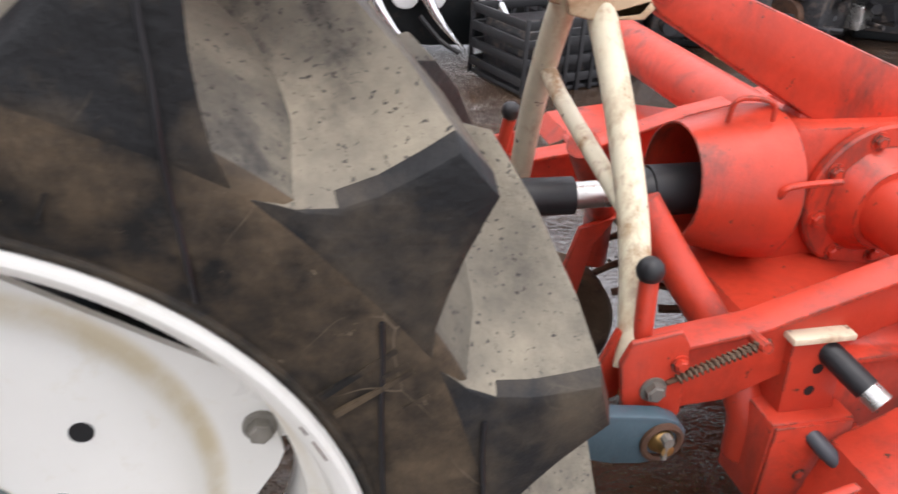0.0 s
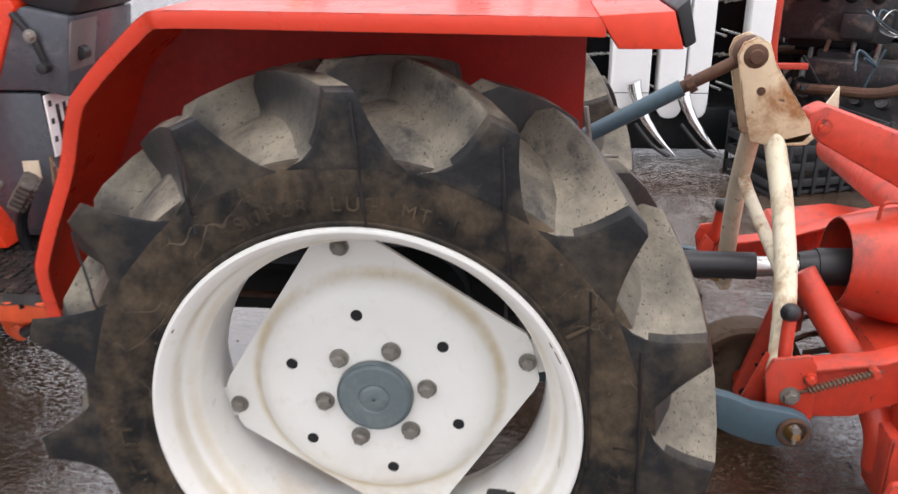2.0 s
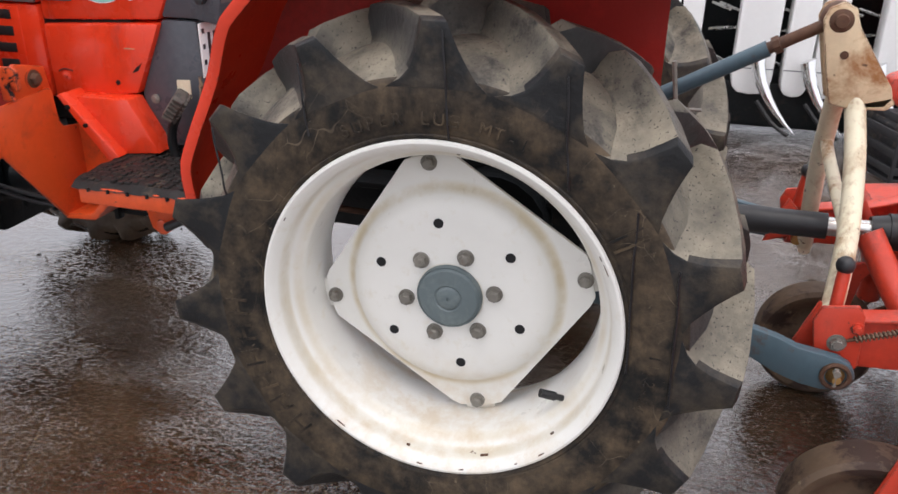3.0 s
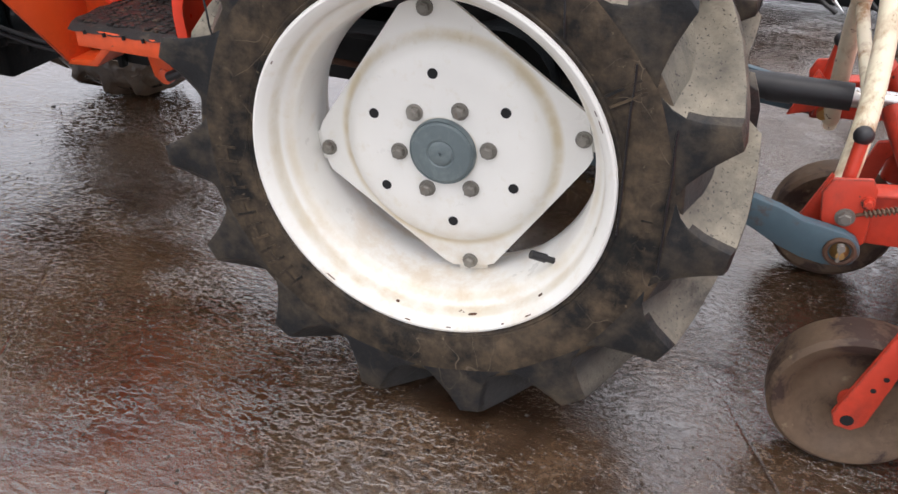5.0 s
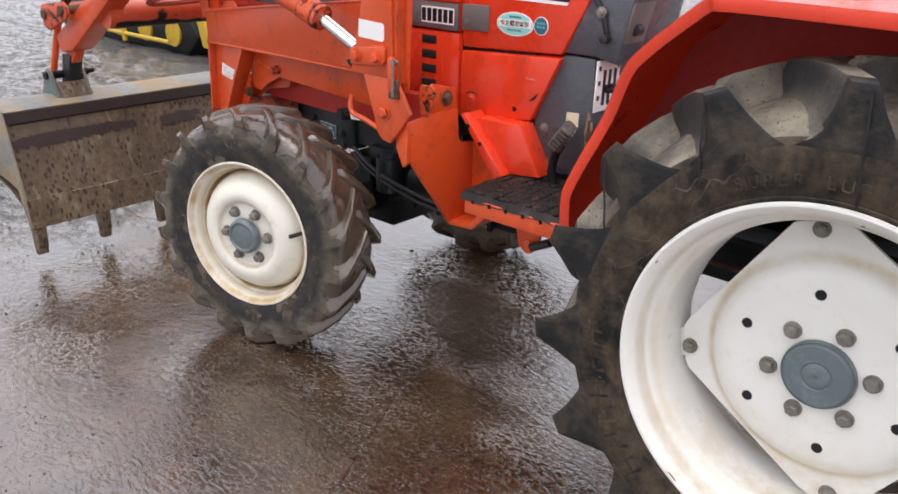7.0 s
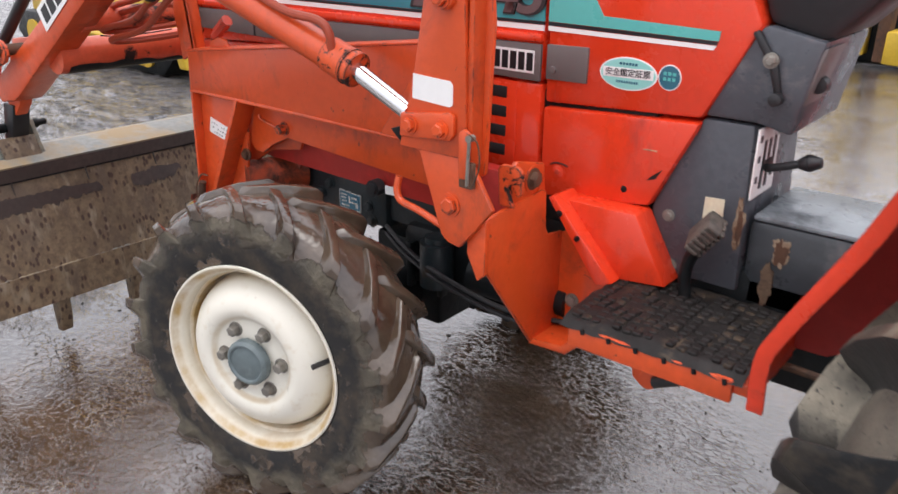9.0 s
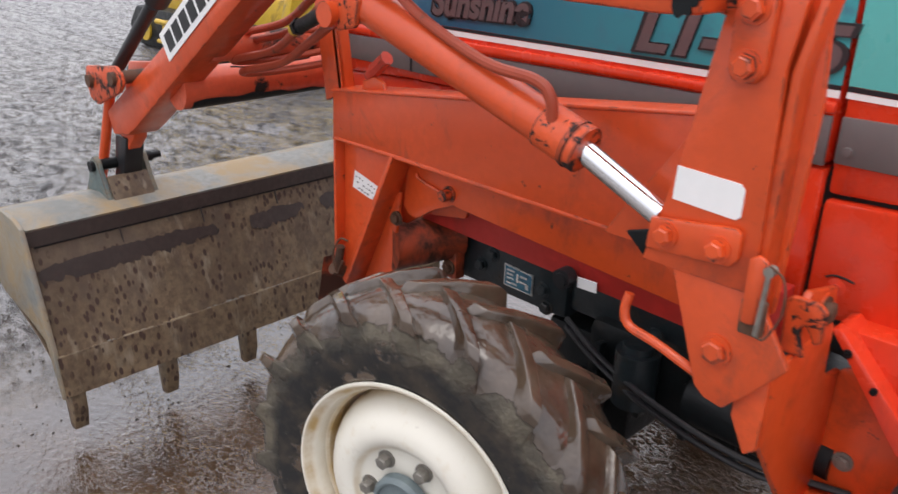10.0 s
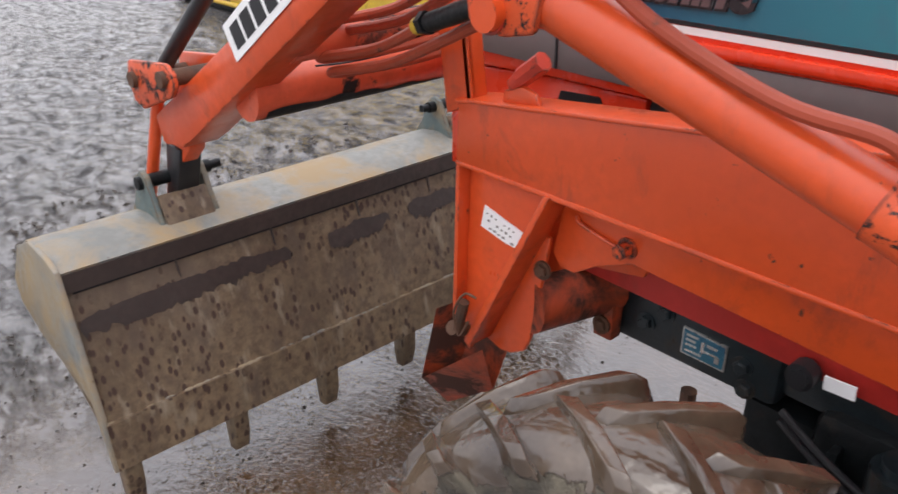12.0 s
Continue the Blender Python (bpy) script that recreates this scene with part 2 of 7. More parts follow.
M_PRIMER = surface("bare_stained_primer", (0.36, 0.28, 0.19), 0.6, vary=0.2, dirt=(0.16, 0.08, 0.04), dirt_lo=0.45, dirt_hi=0.6, dirt_scale=40, bump=0.15)
M_TAN = surface("rusty_tan_bracket_paint", (0.68, 0.53, 0.34), 0.45, vary=0.12, dirt=(0.33, 0.145, 0.05), dirt_lo=0.47, dirt_hi=0.68, dirt_scale=13, bump=0.15, spots=(0.12, 0.06, 0.03), spot_lo=0.68, spot_scale=40, chips=(0.14, 0.06, 0.03), chip_lo=0.44)
M_RUST = surface("brown_rust", (0.115, 0.055, 0.03), 0.75, vary=0.35, dirt=(0.05, 0.03, 0.022), dirt_lo=0.5, dirt_hi=0.65, dirt_scale=16, bump=0.3, bump_scale=120)
M_CHROME = surface("hard_chrome", (0.80, 0.80, 0.80), 0.08, metal=1.0, vary=0.02, bump=0)
M_HOSE = surface("orange_painted_hose", (0.40, 0.062, 0.025), 0.5, vary=0.12, dirt=(0.12, 0.05, 0.03), dirt_lo=0.58, dirt_hi=0.7, dirt_scale=30, bump=0.1)
M_TEAL = surface("teal_decal_film", (0.115, 0.50, 0.46), 0.3, vary=0.05, bump=0.02)
M_PALE_TEAL = surface("pale_teal_print", (0.30, 0.68, 0.62), 0.35, vary=0.04, bump=0.02)
M_NAVY = surface("dark_blue_decal_film", (0.025, 0.115, 0.19), 0.28, vary=0.10, dirt=(0.04, 0.17, 0.22), dirt_lo=0.45, dirt_hi=0.75, dirt_scale=4, dirt_rough=0.3, bump=0.02)
M_WHITE = surface("white_vinyl", (0.90, 0.90, 0.88), 0.4, vary=0.03, bump=0.02)
M_INK = surface("black_print", (0.012, 0.012, 0.014), 0.4, vary=0.1, bump=0)
M_STRIP = surface("taupe_trim_strip", (0.155, 0.135, 0.13), 0.42, vary=0.08, bump=0.04)
M_EMBLEM = surface("dark_brown_emblem", (0.022, 0.016, 0.018), 0.3, vary=0.15, bump=0.03)
M_EMBLEM_FACE = surface("ribbed_grey_emblem_face", (0.13, 0.085, 0.085), 0.35, vary=0.15, bump=0.05)
M_YELLOW = surface("worn_yellow_machine_paint", (0.60, 0.39, 0.03), 0.42, vary=0.15, dirt=(0.09, 0.06, 0.03), dirt_lo=0.57, dirt_hi=0.68, dirt_scale=3, bump=0.1, bump_scale=60)
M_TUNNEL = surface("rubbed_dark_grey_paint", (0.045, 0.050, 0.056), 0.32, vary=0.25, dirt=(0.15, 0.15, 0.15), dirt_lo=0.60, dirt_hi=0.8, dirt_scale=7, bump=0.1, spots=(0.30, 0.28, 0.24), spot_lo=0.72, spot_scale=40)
M_TUNNEL_TOP = surface("pale_grey_tunnel_top", (0.26, 0.29, 0.31), 0.28, vary=0.2, dirt=(0.10, 0.11, 0.12), dirt_lo=0.48, dirt_hi=0.7, dirt_scale=9, bump=0.08)
M_MAT = surface("muddy_ribbed_rubber_mat", (0.020, 0.018, 0.017), 0.48, vary=0.35, dirt=(0.085, 0.062, 0.042), dirt_lo=0.54, dirt_hi=0.66, dirt_scale=14, bump=0.4, bump_scale=100, spec=0.2)
M_PEDAL = surface("worn_pedal_rubber", (0.095, 0.080, 0.066), 0.6, vary=0.3, dirt=(0.03, 0.026, 0.023), dirt_lo=0.5, dirt_hi=0.65, dirt_scale=30, bump=0.25)
M_SPRING = surface("rusty_spring_wire", (0.17, 0.115, 0.075), 0.55, metal=0.3, vary=0.3, dirt=(0.30, 0.06, 0.03), dirt_lo=0.55, dirt_hi=0.65, dirt_scale=20, bump=0.2)
M_BRASS = surface("brass_fitting", (0.52, 0.32, 0.12), 0.35, metal=0.9, vary=0.2, bump=0.1)
M_SILVER = surface("bright_steel", (0.62, 0.61, 0.58), 0.28, metal=0.9, vary=0.15, dirt=(0.2, 0.15, 0.1), dirt_lo=0.6, dirt_hi=0.75, dirt_scale=30, bump=0.08)
M_JUNK = surface("greasy_scrap_pieces", (0.030, 0.030, 0.033), 0.4, metal=0.3, vary=0.5, coarse=3, dirt=(0.14, 0.11, 0.09), dirt_lo=0.56, dirt_hi=0.64, dirt_scale=4, bump=0.3, bump_scale=40)
M_SCRAP = surface("greasy_scrap_iron", (0.045, 0.045, 0.048), 0.45, metal=0.3, vary=0.4, dirt=(0.13, 0.10, 0.08), dirt_lo=0.52, dirt_hi=0.66, dirt_scale=10, bump=0.4, bump_scale=40)


M_TEAL_STEEL = surface("dull_teal_steel_paint", (0.10, 0.135, 0.13), 0.5, vary=0.2, dirt=(0.24, 0.185, 0.11), dirt_lo=0.47, dirt_hi=0.62, dirt_scale=8, bump=0.2, chips=(0.10, 0.06, 0.035))
M_TUBE = surface("oily_orange_tube", (0.68, 0.115, 0.05), 0.36, vary=0.15, dirt=(0.018, 0.014, 0.012), dirt_lo=0.55, dirt_hi=0.60, dirt_scale=6, spots=(0.06, 0.03, 0.02), spot_lo=0.66, spot_scale=30, bump=0.12, stain=(0.30, 0.06, 0.03), stain_lo=0.5)


def bucket_material():
    """Grey-brown mud dried over steel, darker where the mud has come off, with splashed dark drops."""
    m, nt, N, L, bsdf = nodes_of("mud_caked_bucket_steel")
    co = N.new("ShaderNodeTexCoord").outputs["Object"]
    col = blend(nt, noise_fac(nt, co, 4, 8, 0.6, 0.3, 0.7), (0.085, 0.056, 0.032), (0.250, 0.175, 0.100))
    col = blend(nt, noise_fac(nt, co, 38, 7, 0.70, 0.42, 0.66), col, (0.085, 0.056, 0.034))
    col = blend(nt, noise_fac(nt, co, 2.0, 5, 0.6, 0.50, 0.66), col, (0.10, 0.072, 0.050))
    run = N.new("ShaderNodeMapping")
    run.inputs["Scale"].default_value = (1.0, 1.0, 0.22)
    L.new(co, run.inputs["Vector"])
    col = blend(nt, noise_fac(nt, run.outputs["Vector"], 15, 7, 0.66, 0.52, 0.70), col, (0.085, 0.058, 0.040))
    col = blend(nt, noise_fac(nt, run.outputs["Vector"], 28, 6, 0.6, 0.58, 0.74), col, (0.25, 0.20, 0.14))
    mp = N.new("ShaderNodeMapping")
    mp.inputs["Scale"].default_value = (1.0, 1.0, 0.45)
    L.new(co, mp.inputs["Vector"])
    drops = N.new("ShaderNodeTexVoronoi")
    drops.inputs["Scale"].default_value, drops.inputs["Randomness"].default_value = 62, 1.0
    L.new(mp.outputs["Vector"], drops.inputs["Vector"])
    near = N.new("ShaderNodeMapRange")
    near.inputs["From Min"].default_value, near.inputs["From Max"].default_value = 0.36, 0.28
    L.new(drops.outputs["Distance"], near.inputs["Value"])
    few = noise_fac(nt, co, 7, 5, 0.6, 0.42, 0.50)
    col = blend(nt, mathn(nt, "MULTIPLY", near.outputs["Result"], few), col, (0.048, 0.024, 0.015))
    L.new(col, bsdf.inputs["Base Color"])
    bsdf.inputs["Roughness"].default_value = 0.62
    b = N.new("ShaderNodeBump")
    b.inputs["Strength"].default_value, b.inputs["Distance"].default_value = 0.6, 0.007
    L.new(noise_fac(nt, co, 30, 8, 0.65), b.inputs["Height"])
    L.new(b.outputs["Normal"], bsdf.inputs["Normal"])
    return m


def fade_material():
    """A printed film that runs from dark blue at the front to teal at the rear."""
    m, nt, N, L, bsdf = nodes_of("fading_decal_film")
    co = N.new("ShaderNodeTexCoord").outputs["Object"]
    sep = N.new("ShaderNodeSeparateXYZ")
    L.new(co, sep.inputs[0])
    f = N.new("ShaderNodeMapRange")
    f.inputs["From Min"].default_value, f.inputs["From Max"].default_value = -1.95, -1.20
    L.new(sep.outputs["X"], f.inputs["Value"])
    col = blend(nt, f.outputs["Result"], (0.022, 0.105, 0.185), (0.05, 0.36, 0.38))
    col = blend(nt, noise_fac(nt, co, 30, 5, 0.6, 0.5, 0.8), col, (0.05, 0.18, 0.24))
    L.new(col, bsdf.inputs["Base Color"])
    bsdf.inputs["Roughness"].default_value = 0.30
    return m


def ring_stain_material(name, hub, axis, base, stain, bands, low_stain):
    """Painted wheel steel with dirt left in ring-shaped creases, and rusty runs where water stands at the foot."""
    m, nt, N, L, bsdf = nodes_of(name)
    co = N.new("ShaderNodeNewGeometry").outputs["Position"]
    rel = N.new("ShaderNodeVectorMath")
    rel.operation = "SUBTRACT"
    rel.inputs[1].default_value = hub
    L.new(co, rel.inputs[0])
    cr = N.new("ShaderNodeVectorMath")
    cr.operation = "CROSS_PRODUCT"
    cr.inputs[1].default_value = axis
    L.new(rel.outputs[0], cr.inputs[0])
    le = N.new("ShaderNodeVectorMath")
    le.operation = "LENGTH"
    L.new(cr.outputs[0], le.inputs[0])
    r = le.outputs["Value"]
    col = blend(nt, noise_fac(nt, co, 6, 6, 0.6, 0.3, 0.7), tuple(c * 0.94 for c in base), base)
    col = blend(nt, noise_fac(nt, co, 30, 6, 0.65, 0.56, 0.80), col, tuple(0.6 * c + 0.4 * s_ for c, s_ in zip(base, stain)))
    for at, width, amount in bands:
        d = mathn(nt, "ABSOLUTE", mathn(nt, "SUBTRACT", r, at))
        f = N.new("ShaderNodeMapRange")
        f.interpolation_type = "SMOOTHSTEP"
        f.inputs["From Min"].default_value, f.inputs["From Max"].default_value, f.inputs["To Max"].default_value = width, width * 0.1, amount
        L.new(d, f.inputs["Value"])
        col = blend(nt, mathn(nt, "MULTIPLY", f.outputs["Result"], noise_fac(nt, co, 10, 6, 0.65, 0.28, 0.62)), col, stain)
    sz = N.new("ShaderNodeSeparateXYZ")
    L.new(rel.outputs[0], sz.inputs[0])
    lowf = N.new("ShaderNodeMapRange")
    lowf.inputs["From Min"].default_value, lowf.inputs["From Max"].default_value, lowf.inputs["To Max"].default_value = -0.10, -0.27, low_stain
    L.new(sz.outputs["Z"], lowf.inputs["Value"])
    col = blend(nt, mathn(nt, "MULTIPLY", lowf.outputs["Result"], noise_fac(nt, co, 13, 7, 0.68, 0.44, 0.64)), col, (stain[0] * 0.9, stain[1] * 0.72, stain[2] * 0.5))
    col = blend(nt, noise_fac(nt, co, 34, 4, 0.6, 0.735, 0.765), col, (0.14, 0.075, 0.04))
    L.new(col, bsdf.inputs["Base Color"])
    rr = N.new("ShaderNodeMapRange")
    rr.inputs["To Min"].default_value, rr.inputs["To Max"].default_value = 0.24, 0.46
    L.new(noise_fac(nt, co, 14, 5, 0.6, 0.25, 0.75), rr.inputs["Value"])
    L.new(rr.outputs["Result"], bsdf.inputs["Roughness"])
    b = N.new("ShaderNodeBump")
    b.inputs["Strength"].default_value, b.inputs["Distance"].default_value = 0.12, 0.004
    L.new(noise_fac(nt, co, 22, 6, 0.6), b.inputs["Height"])
    L.new(b.outputs["Normal"], bsdf.inputs["Normal"])
    return m


def mud_tyre_material(hub, axis):
    """Front tyre: black sidewall near the rim, a ragged band of pale dried mud, wet brown mud over the tread."""
    m, nt, N, L, bsdf = nodes_of("front_tyre_mud")
    co = N.new("ShaderNodeNewGeometry").outputs["Position"]
    rel = N.new("ShaderNodeVectorMath")
    rel.operation = "SUBTRACT"
    rel.inputs[1].default_value = hub
    L.new(co, rel.inputs[0])

    def vec(op, a, out):
        n = N.new("ShaderNodeVectorMath")
        n.operation = op
        L.new(a, n.inputs[0])
        if op != "LENGTH":
            n.inputs[1].default_value = axis
        return n.outputs[out]
    h = vec("DOT_PRODUCT", rel.outputs[0], "Value")
    r = vec("LENGTH", vec("CROSS_PRODUCT", rel.outputs[0], "Vector"), "Value")
    rag = mathn(nt, "MULTIPLY", mathn(nt, "SUBTRACT", noise_fac(nt, co, 16, 8, 0.66), 0.5), 0.085)

    def step(v, lo, hi):
        s_ = N.new("ShaderNodeMapRange")
        s_.inputs["From Min"].default_value, s_.inputs["From Max"].default_value = lo, hi
        L.new(v, s_.inputs["Value"])
        return s_.outputs["Result"]
    dry = step(mathn(nt, "ADD", r, rag), 0.276, 0.302)
    wet = step(mathn(nt, "SUBTRACT", mathn(nt, "MULTIPLY", mathn(nt, "ADD", h, mathn(nt, "MULTIPLY", rag, 0.9)), -1.0), 0.0), -0.0905, -0.0880)
    wet = mathn(nt, "MAXIMUM", wet, step(mathn(nt, "ADD", r, mathn(nt, "MULTIPLY", rag, 0.7)), 0.330, 0.335))
    black = blend(nt, noise_fac(nt, co, 18, 6, 0.65, 0.45, 0.75), (0.016, 0.016, 0.016), (0.075, 0.056, 0.038))
    pale = blend(nt, noise_fac(nt, co, 9, 6, 0.65, 0.35, 0.65), (0.045, 0.041, 0.034), (0.150, 0.128, 0.090))
    pale = blend(nt, noise_fac(nt, co, 55, 5, 0.65, 0.54, 0.66), pale, (0.085, 0.068, 0.05))
    brown = blend(nt, noise_fac(nt, co, 6, 5, 0.6, 0.35, 0.65), (0.046, 0.030, 0.020), (0.120, 0.086, 0.058))
    col = blend(nt, wet, blend(nt, dry, black, pale), brown)
    L.new(col, bsdf.inputs["Base Color"])
    rough = noise_fac(nt, co, 11, 5, 0.6, 0.25, 0.75)
    rr = N.new("ShaderNodeMapRange")
    rr.inputs["To Min"].default_value, rr.inputs["To Max"].default_value = 0.05, 0.22
    L.new(rough, rr.inputs["Value"])
    L.new(mathn(nt, "ADD", mathn(nt, "MULTIPLY", wet, rr.outputs["Result"]), mathn(nt, "MULTIPLY", mathn(nt, "SUBTRACT", 1.0, wet), 0.72)), bsdf.inputs["Roughness"])
    L.new(mathn(nt, "MULTIPLY", wet, 0.6), bsdf.inputs["Coat Weight"])
    smooth = mathn(nt, "MULTIPLY", mathn(nt, "MULTIPLY", wet, noise_fac(nt, co, 16, 3, 0.5)), 1.6)
    cake = mathn(nt, "MULTIPLY", mathn(nt, "MULTIPLY", dry, mathn(nt, "SUBTRACT", 1.0, wet)), noise_fac(nt, co, 60, 6, 0.65))
    b = N.new("ShaderNodeBump")
    b.inputs["Strength"].default_value, b.inputs["Distance"].default_value = 0.7, 0.010
    L.new(mathn(nt, "ADD", mathn(nt, "ADD", smooth, cake), mathn(nt, "MULTIPLY", mathn(nt, "ADD", dry, wet), 0.35)), b.inputs["Height"])
    L.new(b.outputs["Normal"], bsdf.inputs["Normal"])
    return m


M_FADE = fade_material()
M_WHEELMUD = surface("rust_and_dried_mud", (0.125, 0.080, 0.048), 0.65, vary=0.25, dirt=(0.045, 0.025, 0.018), dirt_lo=0.50, dirt_hi=0.58, dirt_scale=9, spots=(0.20, 0.15, 0.09), spot_lo=0.68, spot_scale=20, bump=0.25, bump_scale=60)
M_BUCKET = bucket_material()
M_BUCKET_LIP = surface("pale_dried_mud_on_steel", (0.20, 0.205, 0.188), 0.5, vary=0.25, dirt=(0.30, 0.225, 0.13), dirt_lo=0.42, dirt_hi=0.60, dirt_scale=6, spots=(0.1, 0.07, 0.05), spot_lo=0.68, spot_scale=40, bump=0.15)
M_BUCKET_DARK = surface("dark_bucket_brown", (0.045, 0.031, 0.026), 0.5, vary=0.3, bump=0.3, bump_scale=60)


def ground_material():
    """Wet, muddy concrete: brown silt, shallow water that mirrors the sky, dark grit; churned grey mud beyond the bucket."""
    m, nt, N, L, bsdf = nodes_of("wet_muddy_concrete")
    co = N.new("ShaderNodeTexCoord").outputs["Object"]
    col = blend(nt, noise_fac(nt, co, 1.1, 9, 0.70, 0.30, 0.70), (0.019, 0.0105, 0.0062), (0.072, 0.040, 0.0215))
    col = blend(nt, noise_fac(nt, co, 5, 7, 0.65, 0.46, 0.70), col, (0.095, 0.056, 0.031))
    gritty = noise_fac(nt, co, 2.3, 8, 0.70, 0.40, 0.64)
    col = blend(nt, mathn(nt, "MULTIPLY", gritty, noise_fac(nt, co, 85, 4, 0.6, 0.50, 0.60)), col, (0.11, 0.072, 0.044))
    col = blend(nt, mathn(nt, "MULTIPLY", noise_fac(nt, co, 3.1, 5, 0.6, 0.45, 0.6), noise_fac(nt, co, 60, 4, 0.6, 0.58, 0.64)), col, (0.014, 0.008, 0.006))
    sep = N.new("ShaderNodeSeparateXYZ")
    L.new(co, sep.inputs[0])
    # the unpaved part of the yard
    mudx = N.new("ShaderNodeMapRange")
    mudx.inputs["From Min"].default_value, mudx.inputs["From Max"].default_value = -2.45, -3.2
    L.new(mathn(nt, "ADD", sep.outputs["X"], mathn(nt, "MULTIPLY", noise_fac(nt, co, 1.2, 4), 0.8)), mudx.inputs["Value"])
    track = N.new("ShaderNodeMapping")
    track.inputs["Rotation"].default_value, track.inputs["Scale"].default_value = (0, 0, radians(-38)), (1.2, 2.2, 1.0)
    L.new(co, track.inputs["Vector"])
    mud = blend(nt, noise_fac(nt, track.outputs["Vector"], 2.4, 9, 0.70, 0.42, 0.60), (0.085, 0.070, 0.061), (0.030, 0.022, 0.018))
    clod = noise_fac(nt, track.outputs["Vector"], 7, 9, 0.70, 0.53, 0.60)
    mud = blend(nt, clod, mud, (0.016, 0.011, 0.009))
    col = blend(nt, mudx.outputs["Result"], col, mud)
    far = N.new("ShaderNodeMapRange")
    far.inputs["From Min"].default_value, far.inputs["From Max"].default_value = 1.8, 3.6
    L.new(sep.outputs["Y"], far.inputs["Value"])
    west = N.new("ShaderNodeMapRange")
    west.inputs["From Min"].default_value, west.inputs["From Max"].default_value = 0.5, -0.6
    L.new(sep.outputs["X"], west.inputs["Value"])
    far_f = mathn(nt, "MULTIPLY", far.outputs["Result"], west.outputs["Result"])
    col = blend(nt, mathn(nt, "MULTIPLY", far_f, noise_fac(nt, co, 1.4, 6, 0.6, 0.62, 0.42)), col, (0.115, 0.105, 0.104))
    open_yard = mathn(nt, "MAXIMUM", mudx.outputs["Result"], far_f)
    # water film, in trails; grit stands out of it in patches
    mp = N.new("ShaderNodeMapping")
    mp.inputs["Rotation"].default_value, mp.inputs["Scale"].default_value = (0, 0, radians(20)), (1.0, 1.7, 1.0)
    L.new(co, mp.inputs["Vector"])
    mixr = N.new("ShaderNodeMapRange")
    mixr.inputs["To Min"].default_value, mixr.inputs["To Max"].default_value = 0.05, 0.10
    L.new(gritty, mixr.inputs["Value"])
    # joints and cracks in the slab
    crack = None
    for (x0, y0, x1, y1) in ((-0.93, -0.15, -1.357, 0.766), (0.517, 0.437, 0.664, 0.115)):
        dx, dy = x1 - x0, y1 - y0
        ln = math.hypot(dx, dy)
        d = mathn(nt, "ABSOLUTE", mathn(nt, "SUBTRACT", mathn(nt, "ADD", mathn(nt, "MULTIPLY", sep.outputs["X"], dy / ln), mathn(nt, "MULTIPLY", sep.outputs["Y"], -dx / ln)),
                                        (x0 * dy - y0 * dx) / ln))
        d = mathn(nt, "ADD", d, mathn(nt, "MULTIPLY", mathn(nt, "SUBTRACT", noise_fac(nt, co, 12, 3), 0.5), 0.012))
        r = N.new("ShaderNodeMapRange")
        r.inputs["From Min"].default_value, r.inputs["From Max"].default_value = 0.007, 0.002
        L.new(d, r.inputs["Value"])
        crack = r.outputs["Result"] if crack is None else mathn(nt, "MAXIMUM", crack, r.outputs["Result"])
    fade = N.new("ShaderNodeMapRange")
    fade.inputs["From Min"].default_value, fade.inputs["From Max"].default_value = 0.55, 0.0
    L.new(sep.outputs["Y"], fade.inputs["Value"])
    crack = mathn(nt, "MULTIPLY", crack, mathn(nt, "MULTIPLY", noise_fac(nt, co, 5, 4, 0.6, 0.42, 0.58), mathn(nt, "MULTIPLY", fade.outputs["Result"], 0.7)))
    col = blend(nt, crack, col, (0.012, 0.009, 0.008))
    L.new(col, bsdf.inputs["Base Color"])
    L.new(mathn(nt, "ADD", mixr.outputs["Result"], mathn(nt, "MULTIPLY", open_yard, 0.12)), bsdf.inputs["Roughness"])
    bsdf.inputs["Specular IOR Level"].default_value = 0.5
    bsdf.inputs["Coat IOR"].default_value = 1.90
    L.new(mathn(nt, "ADD", 0.03, mathn(nt, "MULTIPLY", open_yard, 0.03)), bsdf.inputs["Coat Roughness"])
    L.new(mathn(nt, "SUBTRACT", 1.0, mathn(nt, "MULTIPLY", mudx.outputs["Result"], mathn(nt, "MULTIPLY", clod, 0.85))), bsdf.inputs["Coat Weight"])
    rough_patch = mathn(nt, "MAXIMUM", mathn(nt, "MULTIPLY", gritty, 0.30), mathn(nt, "MULTIPLY", mudx.outputs["Result"], 1.2))
    swell = noise_fac(nt, mp.outputs["Vector"], 7, 4, 0.5)
    lump = noise_fac(nt, mp.outputs["Vector"], 17, 7, 0.64, 0.36, 0.64)
    grit = noise_fac(nt, mp.outputs["Vector"], 70, 5, 0.65, 0.38, 0.66)
    # single grains and crumbs
    crumb = N.new("ShaderNodeTexVoronoi")
    crumb.inputs["Scale"].default_value = 70
    L.new(mp.outputs["Vector"], crumb.inputs["Vector"])
    peak = N.new("ShaderNodeMapRange")
    peak.inputs["From Min"].default_value, peak.inputs["From Max"].default_value = 0.26, 0.08
    L.new(crumb.outputs["Distance"], peak.inputs["Value"])
    peaks = mathn(nt, "MULTIPLY", peak.outputs["Result"], noise_fac(nt, co, 11, 4, 0.6, 0.50, 0.60))
